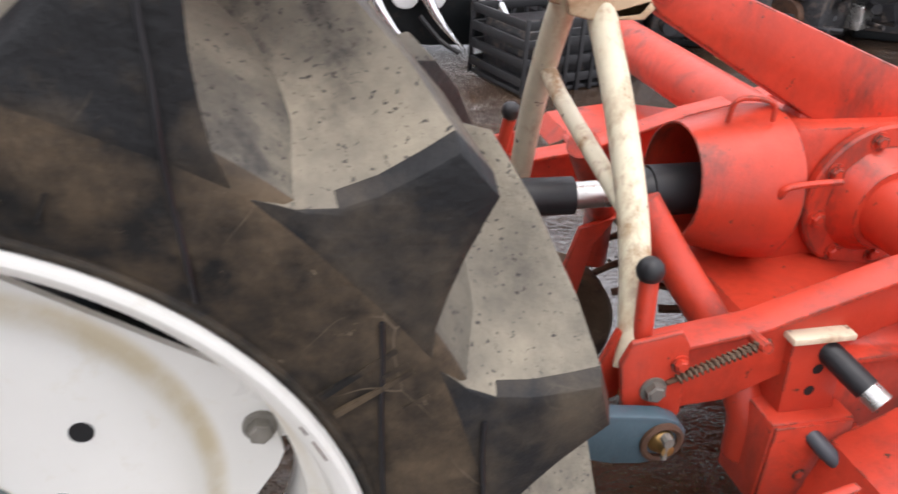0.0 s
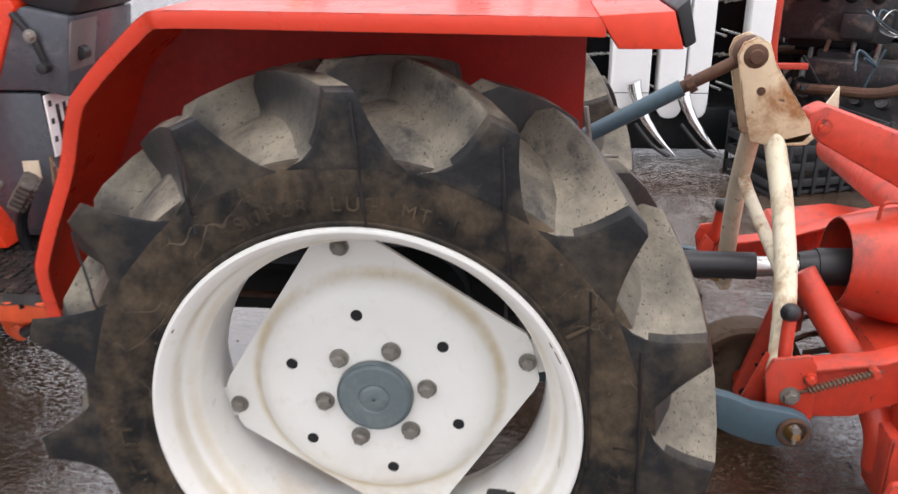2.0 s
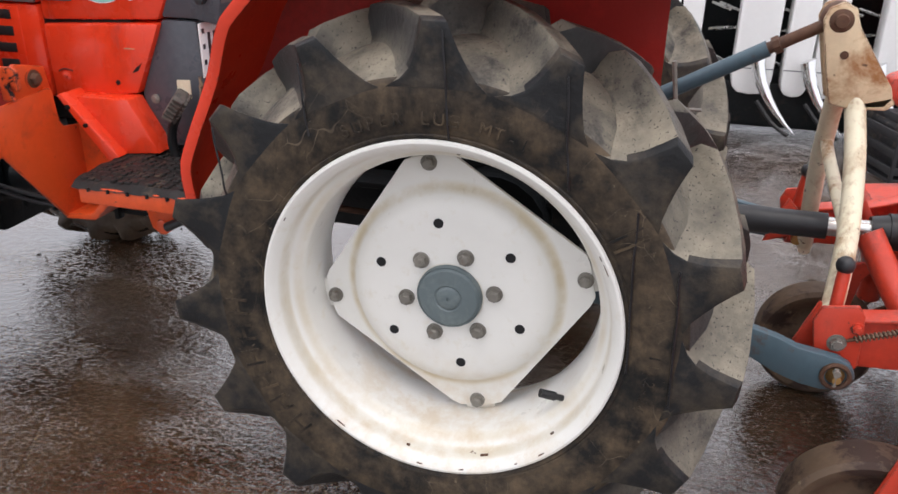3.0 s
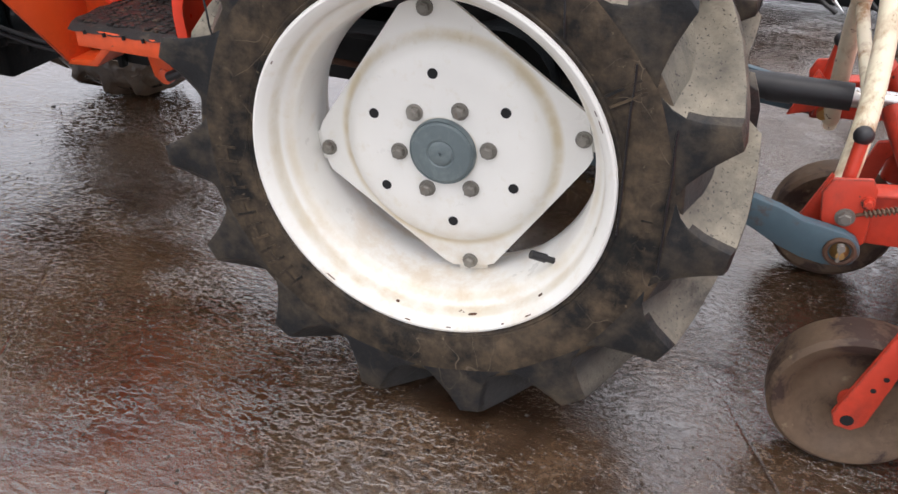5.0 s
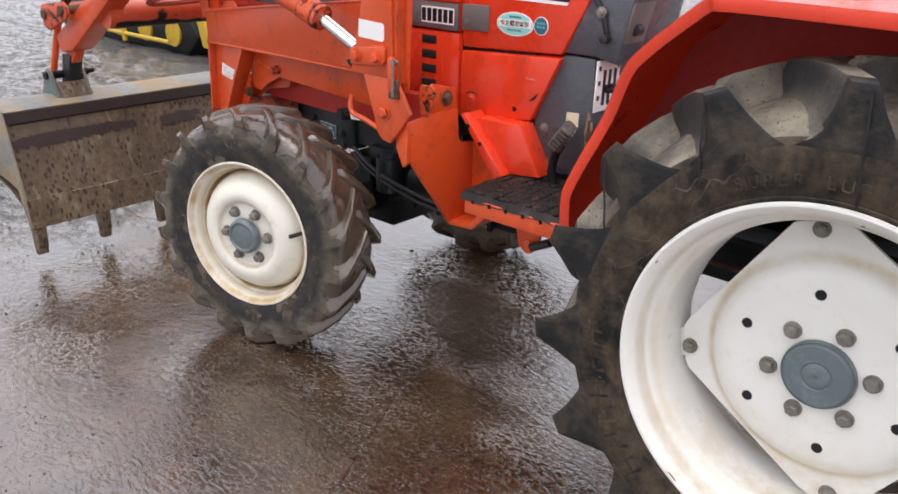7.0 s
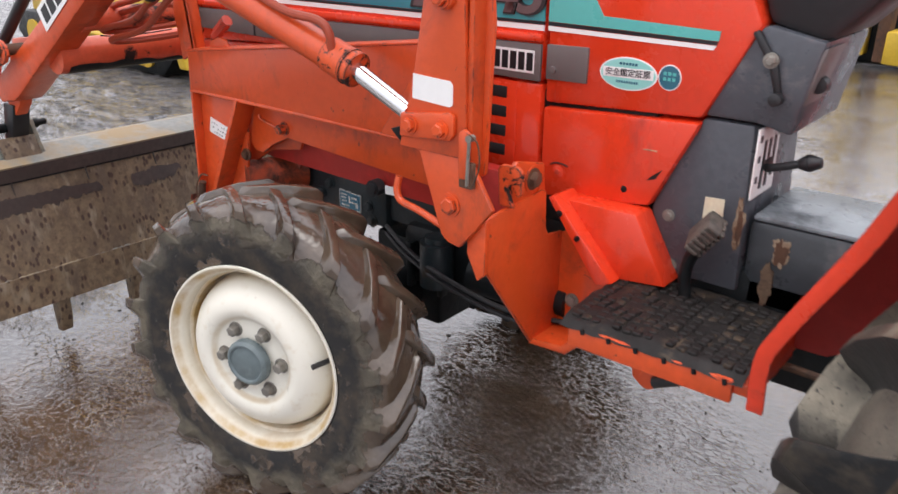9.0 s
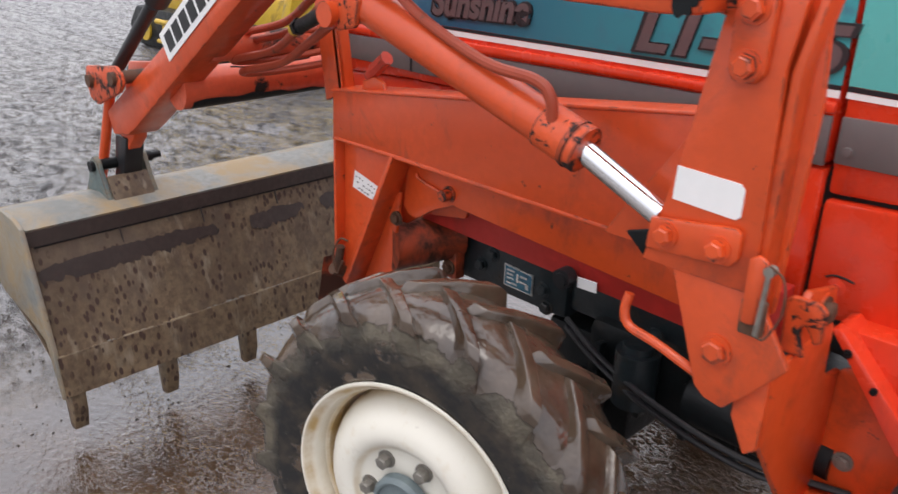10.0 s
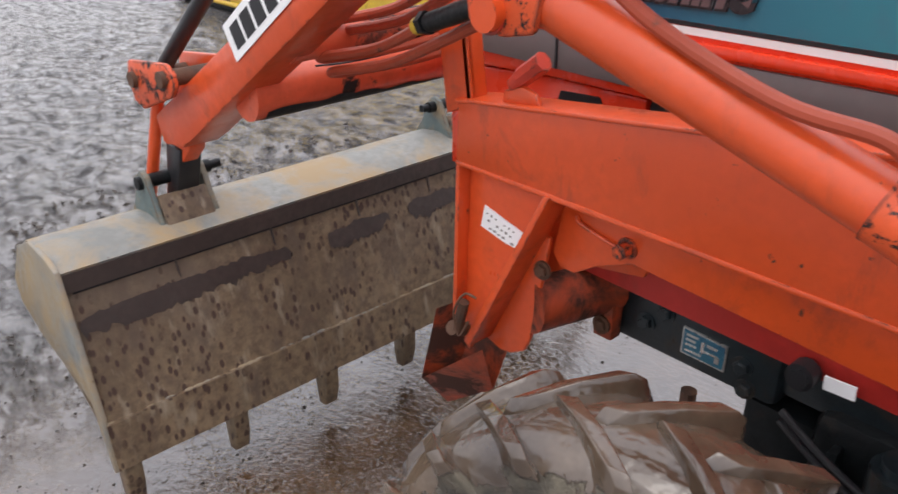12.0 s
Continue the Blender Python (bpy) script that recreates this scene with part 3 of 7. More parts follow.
    ruffled = mathn(nt, "ADD", 0.48, mathn(nt, "MULTIPLY", noise_fac(nt, mp.outputs["Vector"], 1.5, 4, 0.55, 0.50, 0.60), 1.5))
    wavelet = noise_fac(nt, mp.outputs["Vector"], 34, 4, 0.56, 0.46, 0.56)
    h = mathn(nt, "ADD", mathn(nt, "MULTIPLY", mathn(nt, "ADD", swell, mathn(nt, "MULTIPLY", wavelet, 0.60)), mathn(nt, "MULTIPLY", ruffled, 0.30)), mathn(nt, "MULTIPLY", peaks, 0.45))
    h = mathn(nt, "ADD", h, mathn(nt, "MULTIPLY", mathn(nt, "ADD", rough_patch, 0.10), mathn(nt, "ADD", mathn(nt, "MULTIPLY", lump, 0.46), mathn(nt, "MULTIPLY", grit, 0.16))))
    h = mathn(nt, "ADD", h, mathn(nt, "MULTIPLY", mudx.outputs["Result"], mathn(nt, "MULTIPLY", noise_fac(nt, track.outputs["Vector"], 7, 9, 0.70, 0.46, 0.66), 5.5)))
    h = mathn(nt, "SUBTRACT", h, mathn(nt, "MULTIPLY", crack, 0.8))
    b = N.new("ShaderNodeBump")
    b.inputs["Strength"].default_value, b.inputs["Distance"].default_value = 0.85, 0.0055
    L.new(h, b.inputs["Height"])
    L.new(b.outputs["Normal"], bsdf.inputs["Normal"])
    L.new(b.outputs["Normal"], bsdf.inputs["Coat Normal"])
    return m


M_GROUND = ground_material()
M_GRIT = surface("wet_dark_grit", (0.030, 0.019, 0.012), 0.42, vary=0.5, coarse=3, bump=0.2)

# ---- mesh helpers ----
def finish(bm, bevel=0.0, sharp=34, segments=2):
    bmesh.ops.remove_doubles(bm, verts=bm.verts, dist=1e-5)
    bmesh.ops.recalc_face_normals(bm, faces=bm.faces)
    if bevel:
        edges = [e for e in bm.edges if len(e.link_faces) == 2 and e.calc_face_angle(0) > radians(28)]
        bmesh.ops.bevel(bm, geom=edges, offset=bevel, segments=segments, profile=0.5, affect="EDGES", clamp_overlap=True)
    for f in bm.faces:
        f.smooth = True
    for e in bm.edges:
        e.smooth = not (len(e.link_faces) == 2 and e.calc_face_angle(0) > radians(sharp))


def part(name, bm, material, parent=None, label="", bevel=0.0, sharp=34, segments=2):
    """Links a bmesh as one mesh object under a thing or a part."""
    finish(bm, bevel, sharp, segments)
    me = bpy.data.meshes.new(name)
    bm.to_mesh(me)
    bm.free()
    for mt in (material if isinstance(material, (list, tuple)) else [material]):
        me.materials.append(mt)
    ob = new(name, me)
    if parent:
        ob.parent = parent
        root = parent
        while root.parent:
            root = root.parent
        ob.matrix_parent_inverse = root.matrix_basis.inverted() if parent == root else Matrix.Identity(4)
    if label:
        tagged(ob, label)
    return ob


def thing(name, at, label, category, group=""):
    ob = new(name)
    ob.matrix_basis = Matrix.Translation(at)
    ob.empty_display_size = 0.1
    return tagged(ob, label, category, group)


def add_prism(bm, poly, y0, y1):
    """A plate: polygon in (x, z) between two y."""
    a = [bm.verts.new((x, y0, z)) for x, z in poly]
    b = [bm.verts.new((x, y1, z)) for x, z in poly]
    n = len(poly)
    bm.faces.new(a)
    bm.faces.new(b[::-1])
    for i in range(n):
        bm.faces.new((a[i], b[i], b[(i + 1) % n], a[(i + 1) % n]))
    return bm


def prism(poly, y0, y1):
    return add_prism(bmesh.new(), poly, y0, y1)


def add_box(bm, lo, hi, m=None):
    r = bmesh.ops.create_cube(bm, size=1.0, matrix=Matrix.LocRotScale([(a + b) / 2 for a, b in zip(lo, hi)], None, [abs(b - a) for a, b in zip(lo, hi)]))
    if m is not None:
        bmesh.ops.transform(bm, matrix=m, verts=r["verts"])
    return bm


def box(lo, hi, m=None):
    return add_box(bmesh.new(), lo, hi, m)


def basis(axis):
    d = Vector(axis).normalized()
    u = d.orthogonal().normalized()
    return u, d.cross(u), d


def add_ring_loft(bm, rings, cap=True):
    loops = [[bm.verts.new(p) for p in ring] for ring in rings]
    n = len(loops[0])
    for a, b in zip(loops, loops[1:]):
        for i in range(n):
            bm.faces.new((a[i], a[(i + 1) % n], b[(i + 1) % n], b[i]))
    if cap:
        bm.faces.new(loops[0][::-1])
        bm.faces.new(loops[-1])
    return bm


def add_tube(bm, p0, p1, r, r2=None, seg=20):
    p0, p1 = Vector(p0), Vector(p1)
    u, v, d = basis(p1 - p0)
    rings = []
    for p, rad in ((p0, r), (p1, r if r2 is None else r2)):
        rings.append([p + (u * math.cos(a) + v * math.sin(a)) * rad for a in [2 * math.pi * i / seg for i in range(seg)]])
    return add_ring_loft(bm, rings)


def tube(p0, p1, r, r2=None, seg=20):
    return add_tube(bmesh.new(), p0, p1, r, r2, seg)


def add_pipe(bm, pts, r, seg=12, steps=6):
    """A bent pipe through the points, rounded by a Catmull-Rom curve."""
    P = [Vector(p) for p in pts]
    P = [P[0] * 2 - P[1]] + P + [P[-1] * 2 - P[-2]]
    path = []
    for i in range(1, len(P) - 2):
        for k in range(steps):
            t = k / steps
            path.append(0.5 * (2 * P[i] + (P[i + 1] - P[i - 1]) * t + (2 * P[i - 1] - 5 * P[i] + 4 * P[i + 1] - P[i + 2]) * t * t
                               + (3 * P[i] - P[i - 1] - 3 * P[i + 1] + P[i + 2]) * t ** 3))
    path.append(P[-2])
    u = basis(path[1] - path[0])[0]
    rings = []
    for i, p in enumerate(path):
        d = (path[min(i + 1, len(path) - 1)] - path[max(i - 1, 0)]).normalized()
        u = (u - d * u.dot(d)).normalized()
        v = d.cross(u)
        rings.append([p + (u * math.cos(a) + v * math.sin(a)) * r for a in [2 * math.pi * k / seg for k in range(seg)]])
    return add_ring_loft(bm, rings)


def pipe(pts, r, seg=12, steps=6):
    return add_pipe(bmesh.new(), pts, r, seg, steps)


def add_lathe(bm, profile, m, seg=64, closed=False):
    """Turns (radius, along) about the local z of m. Local x, y span the disc."""
    rings = []
    for r, h in profile:
        rings.append([m @ Vector((r * math.cos(2 * math.pi * i / seg), r * math.sin(2 * math.pi * i / seg), h)) for i in range(seg)])
    if closed:
        rings.append(rings[0])
    return add_ring_loft(bm, rings, cap=not closed)


def lathe(profile, m, seg=64, closed=False):
    return add_lathe(bmesh.new(), profile, m, seg, closed)


def add_bolt(bm, p, axis, r=0.011, h=0.009, washer=True):
    """A hexagon head on a washer, standing out along the axis."""
    p, d = Vector(p), Vector(axis).normalized()
    if washer:
        add_tube(bm, p - d * 0.002, p + d * 0.003, r * 1.35, seg=18)
    add_tube(bm, p, p + d * h, r, r, seg=6)
    add_tube(bm, p + d * h, p + d * (h + 0.002), r * 0.86, r * 0.7, seg=6)
    return bm


def bolt_part(p, axis, parent, r=0.011, h=0.009, material=None, name="bolt"):
    return part(name, add_bolt(bmesh.new(), p, axis, r, h), material or M_BOLT, parent)


NEAR = Vector((0, -1, 0))


def facing(x, y, z, turn=0.0):
    """A wheel's frame: local z looks to the near side (-y), local x to the rear, local y up; turn is the steering angle."""
    return Matrix.Translation((x, y, z)) @ Matrix.Rotation(radians(turn), 4, "Z") @ Matrix(((1, 0, 0, 0), (0, 0, -1, 0), (0, 1, 0, 0), (0, 0, 0, 1)))


def text_mesh(body, size, m, depth=0.001, shear=0.0, align="CENTER", offset=0.0):
    """Lettering as a bmesh, laid in the local xy plane of m."""
    cu = bpy.data.curves.new("lettering", "FONT")
    cu.body, cu.size, cu.extrude, cu.shear = body, size, depth, shear
    cu.align_x, cu.align_y, cu.offset = align, "CENTER", offset
    ob = bpy.data.objects.new("lettering", cu)
    me = bpy.data.meshes.new_from_object(ob)
    bm = bmesh.new()
    bm.from_mesh(me)
    bmesh.ops.transform(bm, matrix=m, verts=bm.verts)
    bpy.data.objects.remove(ob)
    bpy.data.curves.remove(cu)
    bpy.data.meshes.remove(me)
    return bm

# ---- ground: one sheet, fine near the machines, coarse to the horizon ----
YC = 0.69          # the tractor's middle plane


def ground_height(x, y):
    d = math.hypot(x + 1, y)
    mud = max(0.0, min(1.0, (-x - 3.1) / 0.8)) * max(0.0, min(1.0, (9 - abs(y - 2)) / 3))
    h = 0.003 * noise.noise(Vector((x * 2.2, y * 2.2, 0))) + 0.0015 * noise.noise(Vector((x * 9, y * 9, 3)))
    if mud:
        ruts = noise.noise(Vector((x * 1.6 + y * 0.5, y * 5.5 - x * 2.0, 7)))
        clods = noise.noise(Vector((x * 7, y * 7, 11)))
        h += mud * (0.038 * ruts + 0.020 * clods)
    bed = 0.007 * (math.exp(-(x * x + (y - 0.13) ** 2) / 0.03) + math.exp(-(x * x + (y - 1.25) ** 2) / 0.03))
    return h * min(1.0, 30 / (d + 1)) - 0.003 + bed


def ground_sheet():
    def axis(lo, hi, step, far):
        inner = [lo + i * step for i in range(int((hi - lo) / step) + 1)]
        out = []
        s, v = step, hi
        while v < far:
            s *= 1.35
            v += s
            out.append(v)
        left, s, v = [], step, lo
        while v > -far:
            s *= 1.35
            v -= s
            left.append(v)
        return left[::-1] + inner + out
    xs, ys = axis(-7.0, 2.4, 0.06, 900), axis(-1.4, 6.0, 0.06, 900)
    verts = [(x, y, ground_height(x, y)) for y in ys for x in xs]
    n = len(xs)
    faces = [(j * n + i, j * n + i + 1, (j + 1) * n + i + 1, (j + 1) * n + i) for j in range(len(ys) - 1) for i in range(n - 1)]
    me = bpy.data.meshes.new("ground")
    me.from_pydata(verts, [], faces)
    me.materials.append(M_GROUND)
    for p in me.polygons:
        p.use_smooth = True
    return tagged(new("ground", me), "wet brown muddy concrete yard with shallow puddles", "ground", kind="structure")


ground_sheet()


def scattered_grit():
    """Crumbs of mud and stone that stand out of the water film: far too many to count."""
    rnd = random.Random(31)
    verts, faces = [], []
    while len(verts) < 6 * 9000:
        x, y = rnd.uniform(-4.6, 1.5), rnd.uniform(-1.15, 1.9)
        if 0.35 + 1.3 * noise.noise(Vector((x * 1.7, y * 1.7, 5))) + 0.8 * noise.noise(Vector((x * 7, y * 7, 2))) < rnd.random():
            continue
        r = 0.0011 + 0.0030 * rnd.random() ** 3 + (0.004 if rnd.random() < 0.012 else 0) + min(1.3, max(0.0, -x - 2.7)) * 0.0075 * rnd.random() ** 3
        z, turn, base = ground_height(x, y), rnd.uniform(0, 6.28), len(verts)
        verts.append((x, y, z - r * 0.5))
        for k in range(4):
            q = r * rnd.uniform(0.7, 1.7)
            verts.append((x + q * math.cos(turn + k * 1.571), y + q * math.sin(turn + k * 1.571), z + r * rnd.uniform(0.0, 0.4)))
        verts.append((x + rnd.uniform(-0.4, 0.4) * r, y + rnd.uniform(-0.4, 0.4) * r, z + r * rnd.uniform(0.6, 1.1)))
        for k in range(4):
            faces += [(base + 1 + k, base + 1 + (k + 1) % 4, base + 5), (base, base + 1 + (k + 1) % 4, base + 1 + k)]
    me = bpy.data.meshes.new("grit")
    me.from_pydata(verts, [], faces)
    me.materials.append(M_GRIT)
    return tagged(new("grit", me), "dark wet crumbs of mud and grit on the concrete", "grit", kind="stuff")


scattered_grit()

# ---- wheels ----
def wheel_tyre(name, parent, m, prof, lug_n, phase, lug, valley_r, materials, lug_material, label, worn=0.0045):
    """A tractor tyre: a turned carcass and, for each step on either side, one moulded bar lug. lug: stations (dtheta, [(offset, r, h) ...])."""
    bm = bmesh.new()
    seg = lug_n * 10
    full = prof + [(r, -h) for r, h in prof[::-1] if abs(h) > 1e-6]
    add_lathe(bm, full, m, seg, closed=True)
    inv = m.inverted()
    for f in bm.faces:
        c = inv @ f.calc_center_median()
        f.material_index = 1 if math.hypot(c.x, c.y) > valley_r else 0
    tyre = part(name, bm, materials, parent, label, sharp=60)
    bm = bmesh.new()
    rings = [[Vector((r * math.cos(radians(dth) + off / r), r * math.sin(radians(dth) + off / r), h)) for off, r, h in row] for dth, row in lug]
    add_ring_loft(bm, rings)
    finish(bm, worn, 55, 2)
    bm.normal_update()
    for f in bm.faces:
        c = f.calc_center_median()
        out = Vector((c.x, c.y, 0)).normalized()
        f.material_index = 2 if c.z > lug[1][1][0][2] - 0.004 else 0 if f.normal.dot(out) > 0.86 and c.xy.length > lug[2][1][5][1] - 0.012 else 1
    me = bpy.data.meshes.new("lug")
    bm.to_mesh(me)
    bm.free()
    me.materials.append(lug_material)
    me.materials.append(materials[1])
    me.materials.append(materials[2] if len(materials) > 2 else materials[0])
    for side in (1, -1):
        for k in range(lug_n):
            ob = new("lug", me)
            ob.parent = tyre
            ob.matrix_basis = m @ Matrix.Rotation(radians(phase + 360 / lug_n * k + (0 if side > 0 else 180 / lug_n)), 4, "Z") @ Matrix.Diagonal((1, 1, side, 1))
    return tyre


def add_disc(bm, m, rings, outline, seg=96):
    """A pressed disc: rings of (radius, h) and an outer edge whose radius follows the outline(angle)."""
    loops = []
    for r, h in rings:
        loops.append([m @ Vector((r * math.cos(2 * math.pi * i / seg), r * math.sin(2 * math.pi * i / seg), h)) for i in range(seg)])
    edge, back = [], []
    for i in range(seg):
        a = 2 * math.pi * i / seg
        r = outline(a)
        edge.append(m @ Vector((r * math.cos(a), r * math.sin(a), rings[-1][1] - 0.002)))
        back.append(m @ Vector((r * math.cos(a), r * math.sin(a), rings[-1][1] - 0.010)))
    loops += [edge, back]
    loops.append([m @ Vector((0.04 * math.cos(2 * math.pi * i / seg), 0.04 * math.sin(2 * math.pi * i / seg), rings[0][1] - 0.012)) for i in range(seg)])
    return add_ring_loft(bm, loops)


REAR_PROFILE = [(0.322, 0.112), (0.326, 0.129), (0.333, 0.1335), (0.336, 0.1358), (0.3385, 0.1345), (0.341, 0.1365), (0.344, 0.1360), (0.352, 0.1395), (0.372, 0.142), (0.395, 0.1435),
                (0.415, 0.1428), (0.426, 0.1410), (0.4305, 0.1375), (0.434, 0.131), (0.444, 0.113), (0.456, 0.092), (0.466, 0.063), (0.473, 0.030), (0.475, 0.0)]


def bar_section(h, r_base, r_top, half_a, half_b, foot_a, foot_b, h_base=None):
    """One cut through a moulded bar: a narrow top whose flanks sweep out in wide hollows to the carcass; (offset, r, h)."""
    tall = r_top - r_base
    hb = h if h_base is None else h_base
    steep = ((1.0, 0.0), (0.72, 0.15), (0.50, 0.35), (0.29, 0.58), (0.11, 0.83), (0.0, 1.0))
    curve = ((1.0, 0.0), (0.62, 0.10), (0.36, 0.26), (0.18, 0.50), (0.07, 0.78), (0.0, 1.0))
    left = [(-(half_a + foot_a * o), r_base + tall * k, hb + (h - hb) * k) for o, k in steep]
    right = [(half_b + foot_b * o, r_base + tall * k, hb + (h - hb) * k) for o, k in curve[::-1]]
    return left + right


REAR_LUG = [
    (0, bar_section(0.1470, 0.424, 0.503, 0.012, 0.013, 0.056, 0.058, 0.1436)),
    (0, bar_section(0.1455, 0.418, 0.515, 0.019, 0.020, 0.064, 0.062, 0.1424)),
    (1, bar_section(0.1340, 0.422, 0.521, 0.019, 0.019, 0.062, 0.062)),
    (5, bar_section(0.0900, 0.446, 0.528, 0.016, 0.016, 0.044, 0.052)),
    (11, bar_section(0.0300, 0.464, 0.534, 0.014, 0.014, 0.030, 0.036)),
    (16, bar_section(-0.0140, 0.468, 0.536, 0.015, 0.015, 0.028, 0.030)),
    (18.5, bar_section(-0.0300, 0.466, 0.516, 0.010, 0.010, 0.020, 0.020)),
]
FRONT_PROFILE = [(0.217, 0.076), (0.222, 0.089), (0.230, 0.093), (0.245, 0.096), (0.270, 0.0985), (0.290, 0.0975), (0.308, 0.093), (0.327, 0.084), (0.343, 0.066), (0.354, 0.035), (0.357, 0.0)]
FRONT_LUG = [
    (0, bar_section(0.0990, 0.294, 0.340, 0.006, 0.006, 0.015, 0.017, 0.0975)),
    (0, bar_section(0.0990, 0.288, 0.350, 0.010, 0.010, 0.022, 0.024, 0.0970)),
    (2, bar_section(0.0880, 0.308, 0.362, 0.012, 0.012, 0.026, 0.032)),
    (10, bar_section(0.0400, 0.330, 0.369, 0.014, 0.014, 0.026, 0.034)),
    (18, bar_section(-0.0040, 0.334, 0.371, 0.014, 0.014, 0.024, 0.028)),
    (21, bar_section(-0.0200, 0.325, 0.352, 0.008, 0.008, 0.016, 0.016)),
]


def rear_wheel(parent, m, near):
    axis = m.to_3x3() @ Vector((0, 0, 1))
    paint = ring_stain_material("stained_white_wheel_paint", m.translation, axis, (0.83, 0.82, 0.77), (0.58, 0.49, 0.31), ((0.205, 0.014, 0.85), (0.060, 0.007, 0.9), (0.288, 0.010, 0.5), (0.303, 0.005, 0.5)), 0.42)
    hub = part("rear_wheel", lathe([(0.0, -0.10), (0.085, -0.10), (0.085, 0.030), (0.0, 0.030)], m, 40), M_DARK, parent, "rear wheel with a dry-mudded tall-lug tyre and off-white rim")
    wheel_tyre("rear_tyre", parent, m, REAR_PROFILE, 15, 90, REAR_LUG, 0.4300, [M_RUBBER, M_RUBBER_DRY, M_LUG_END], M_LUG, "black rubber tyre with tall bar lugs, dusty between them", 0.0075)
    rim = [(0.3275, 0.128), (0.3288, 0.133), (0.3265, 0.1375), (0.3225, 0.1382), (0.3185, 0.1362), (0.3135, 0.1315), (0.3090, 0.1250), (0.3062, 0.1195), (0.3048, 0.1150), (0.3038, 0.1040), (0.3028, 0.0945), (0.3012, 0.0905),
           (0.2960, 0.0840), (0.2890, 0.0750), (0.2845, 0.0690), (0.2815, 0.0640), (0.2800, 0.0570), (0.2780, 0.030), (0.276, -0.010), (0.276, -0.050), (0.290, -0.085), (0.300, -0.112), (0.312, -0.124), (0.322, -0.132), (0.3275, -0.130),
           (0.3275, -0.126), (0.317, -0.118), (0.304, -0.100), (0.294, -0.080), (0.281, -0.050), (0.281, -0.010), (0.285, 0.058), (0.300, 0.076), (0.3085, 0.090), (0.3105, 0.114), (0.320, 0.126)]
    part("rim", lathe(rim, m, 128, closed=True), paint, hub, "off-white painted steel rim, muddy at its lip")

    def outline(a):
        d = 9.0
        for k in range(4):
            for ap, ph in ((0.216, 57), (0.262, 12)):
                c = math.cos(a - radians(ph + 90 * k))
                if c > 0.2:
                    d = min(d, ap / c)
        return d
    disc = bmesh.new()
    add_disc(disc, m, [(0.04, 0.0325), (0.135, 0.0325), (0.156, 0.0315), (0.173, 0.0280), (0.186, 0.0215), (0.196, 0.0125), (0.203, 0.0045), (0.208, 0.0012), (0.2120, 0.0003)], outline)
    part("disc", disc, paint, hub, "white wheel disc with cut corners")
    for k in range(6):
        a = radians(99.5 - 60 * k)
        part("hole", lathe([(0.0075, 0.033), (0.0095, 0.0335), (0.0095, 0.032), (0.0, 0.0332)], m @ Matrix.Translation((0.144 * math.cos(a), 0.144 * math.sin(a), 0)), 14), M_VOID, hub)
        a = radians(10.5 + 60 * k)
        p = m @ Vector((0.086 * math.cos(a), 0.086 * math.sin(a), 0.033))
        bolt_part(p, m.to_3x3() @ Vector((0, 0, 1)), hub, 0.0118, 0.014, name="wheel_bolt")
    for k in range(4):
        a = radians(12 + 90 * k)
        p = m @ Vector((0.250 * math.cos(a), 0.250 * math.sin(a), 0.000))
        bolt_part(p, m.to_3x3() @ Vector((0, 0, 1)), hub, 0.0112, 0.013, name="rim_bolt")
        lugm = m @ Matrix.Rotation(a, 4, "Z")
        part("rim_lug", box((0.232, -0.03, -0.020), (0.280, 0.03, -0.011), lugm), paint, hub, bevel=0.003)
    part("hub_cap", lathe([(0.0, 0.0460), (0.003, 0.0460), (0.0035, 0.0495), (0.019, 0.0495), (0.0215, 0.0480), (0.023, 0.0460), (0.025, 0.0460), (0.027, 0.0480), (0.0545, 0.0470), (0.057, 0.0450), (0.0585, 0.0425), (0.0600, 0.0425), (0.061, 0.0440), (0.0625, 0.0405), (0.063, 0.0255), (0.0, 0.0255)], m, 56),
         M_HUB, hub, "blue-grey painted hub cap with a raised ring")
    for k, (ang, ln) in enumerate(((-72, 0.016), (-80, 0.010), (-95, 0.012), (-101, 0.007), (-126, 0.02), (-50, 0.014), (-44, 0.008), (26, 0.022), (30, 0.010), (84, 0.006), (150, 0.008), (-60, 0.006))):
        cm = m @ Matrix.Rotation(radians(ang), 4, "Z")
        r0 = 0.317 if k % 3 else 0.302
        hh = 0.1352 if k % 3 else 0.112
        part("rust_chip", box((r0, -ln / 2, hh - 0.004), (r0 + 0.006, ln / 2, hh + 0.0012), cm), M_RUST, hub, bevel=0.001)
    a = radians(-36)
    v0 = m @ Vector((0.281 * math.cos(a), 0.281 * math.sin(a), 0.062))
    v1 = v0 + m.to_3x3() @ Vector((-0.040, 0.016, 0.018))
    part("valve", add_tube(tube(v0, v1, 0.006, seg=10), v0 + (v1 - v0) * 0.35, v1, 0.0085, seg=10), M_BLACK, hub, "black rubber valve stem")
    return hub


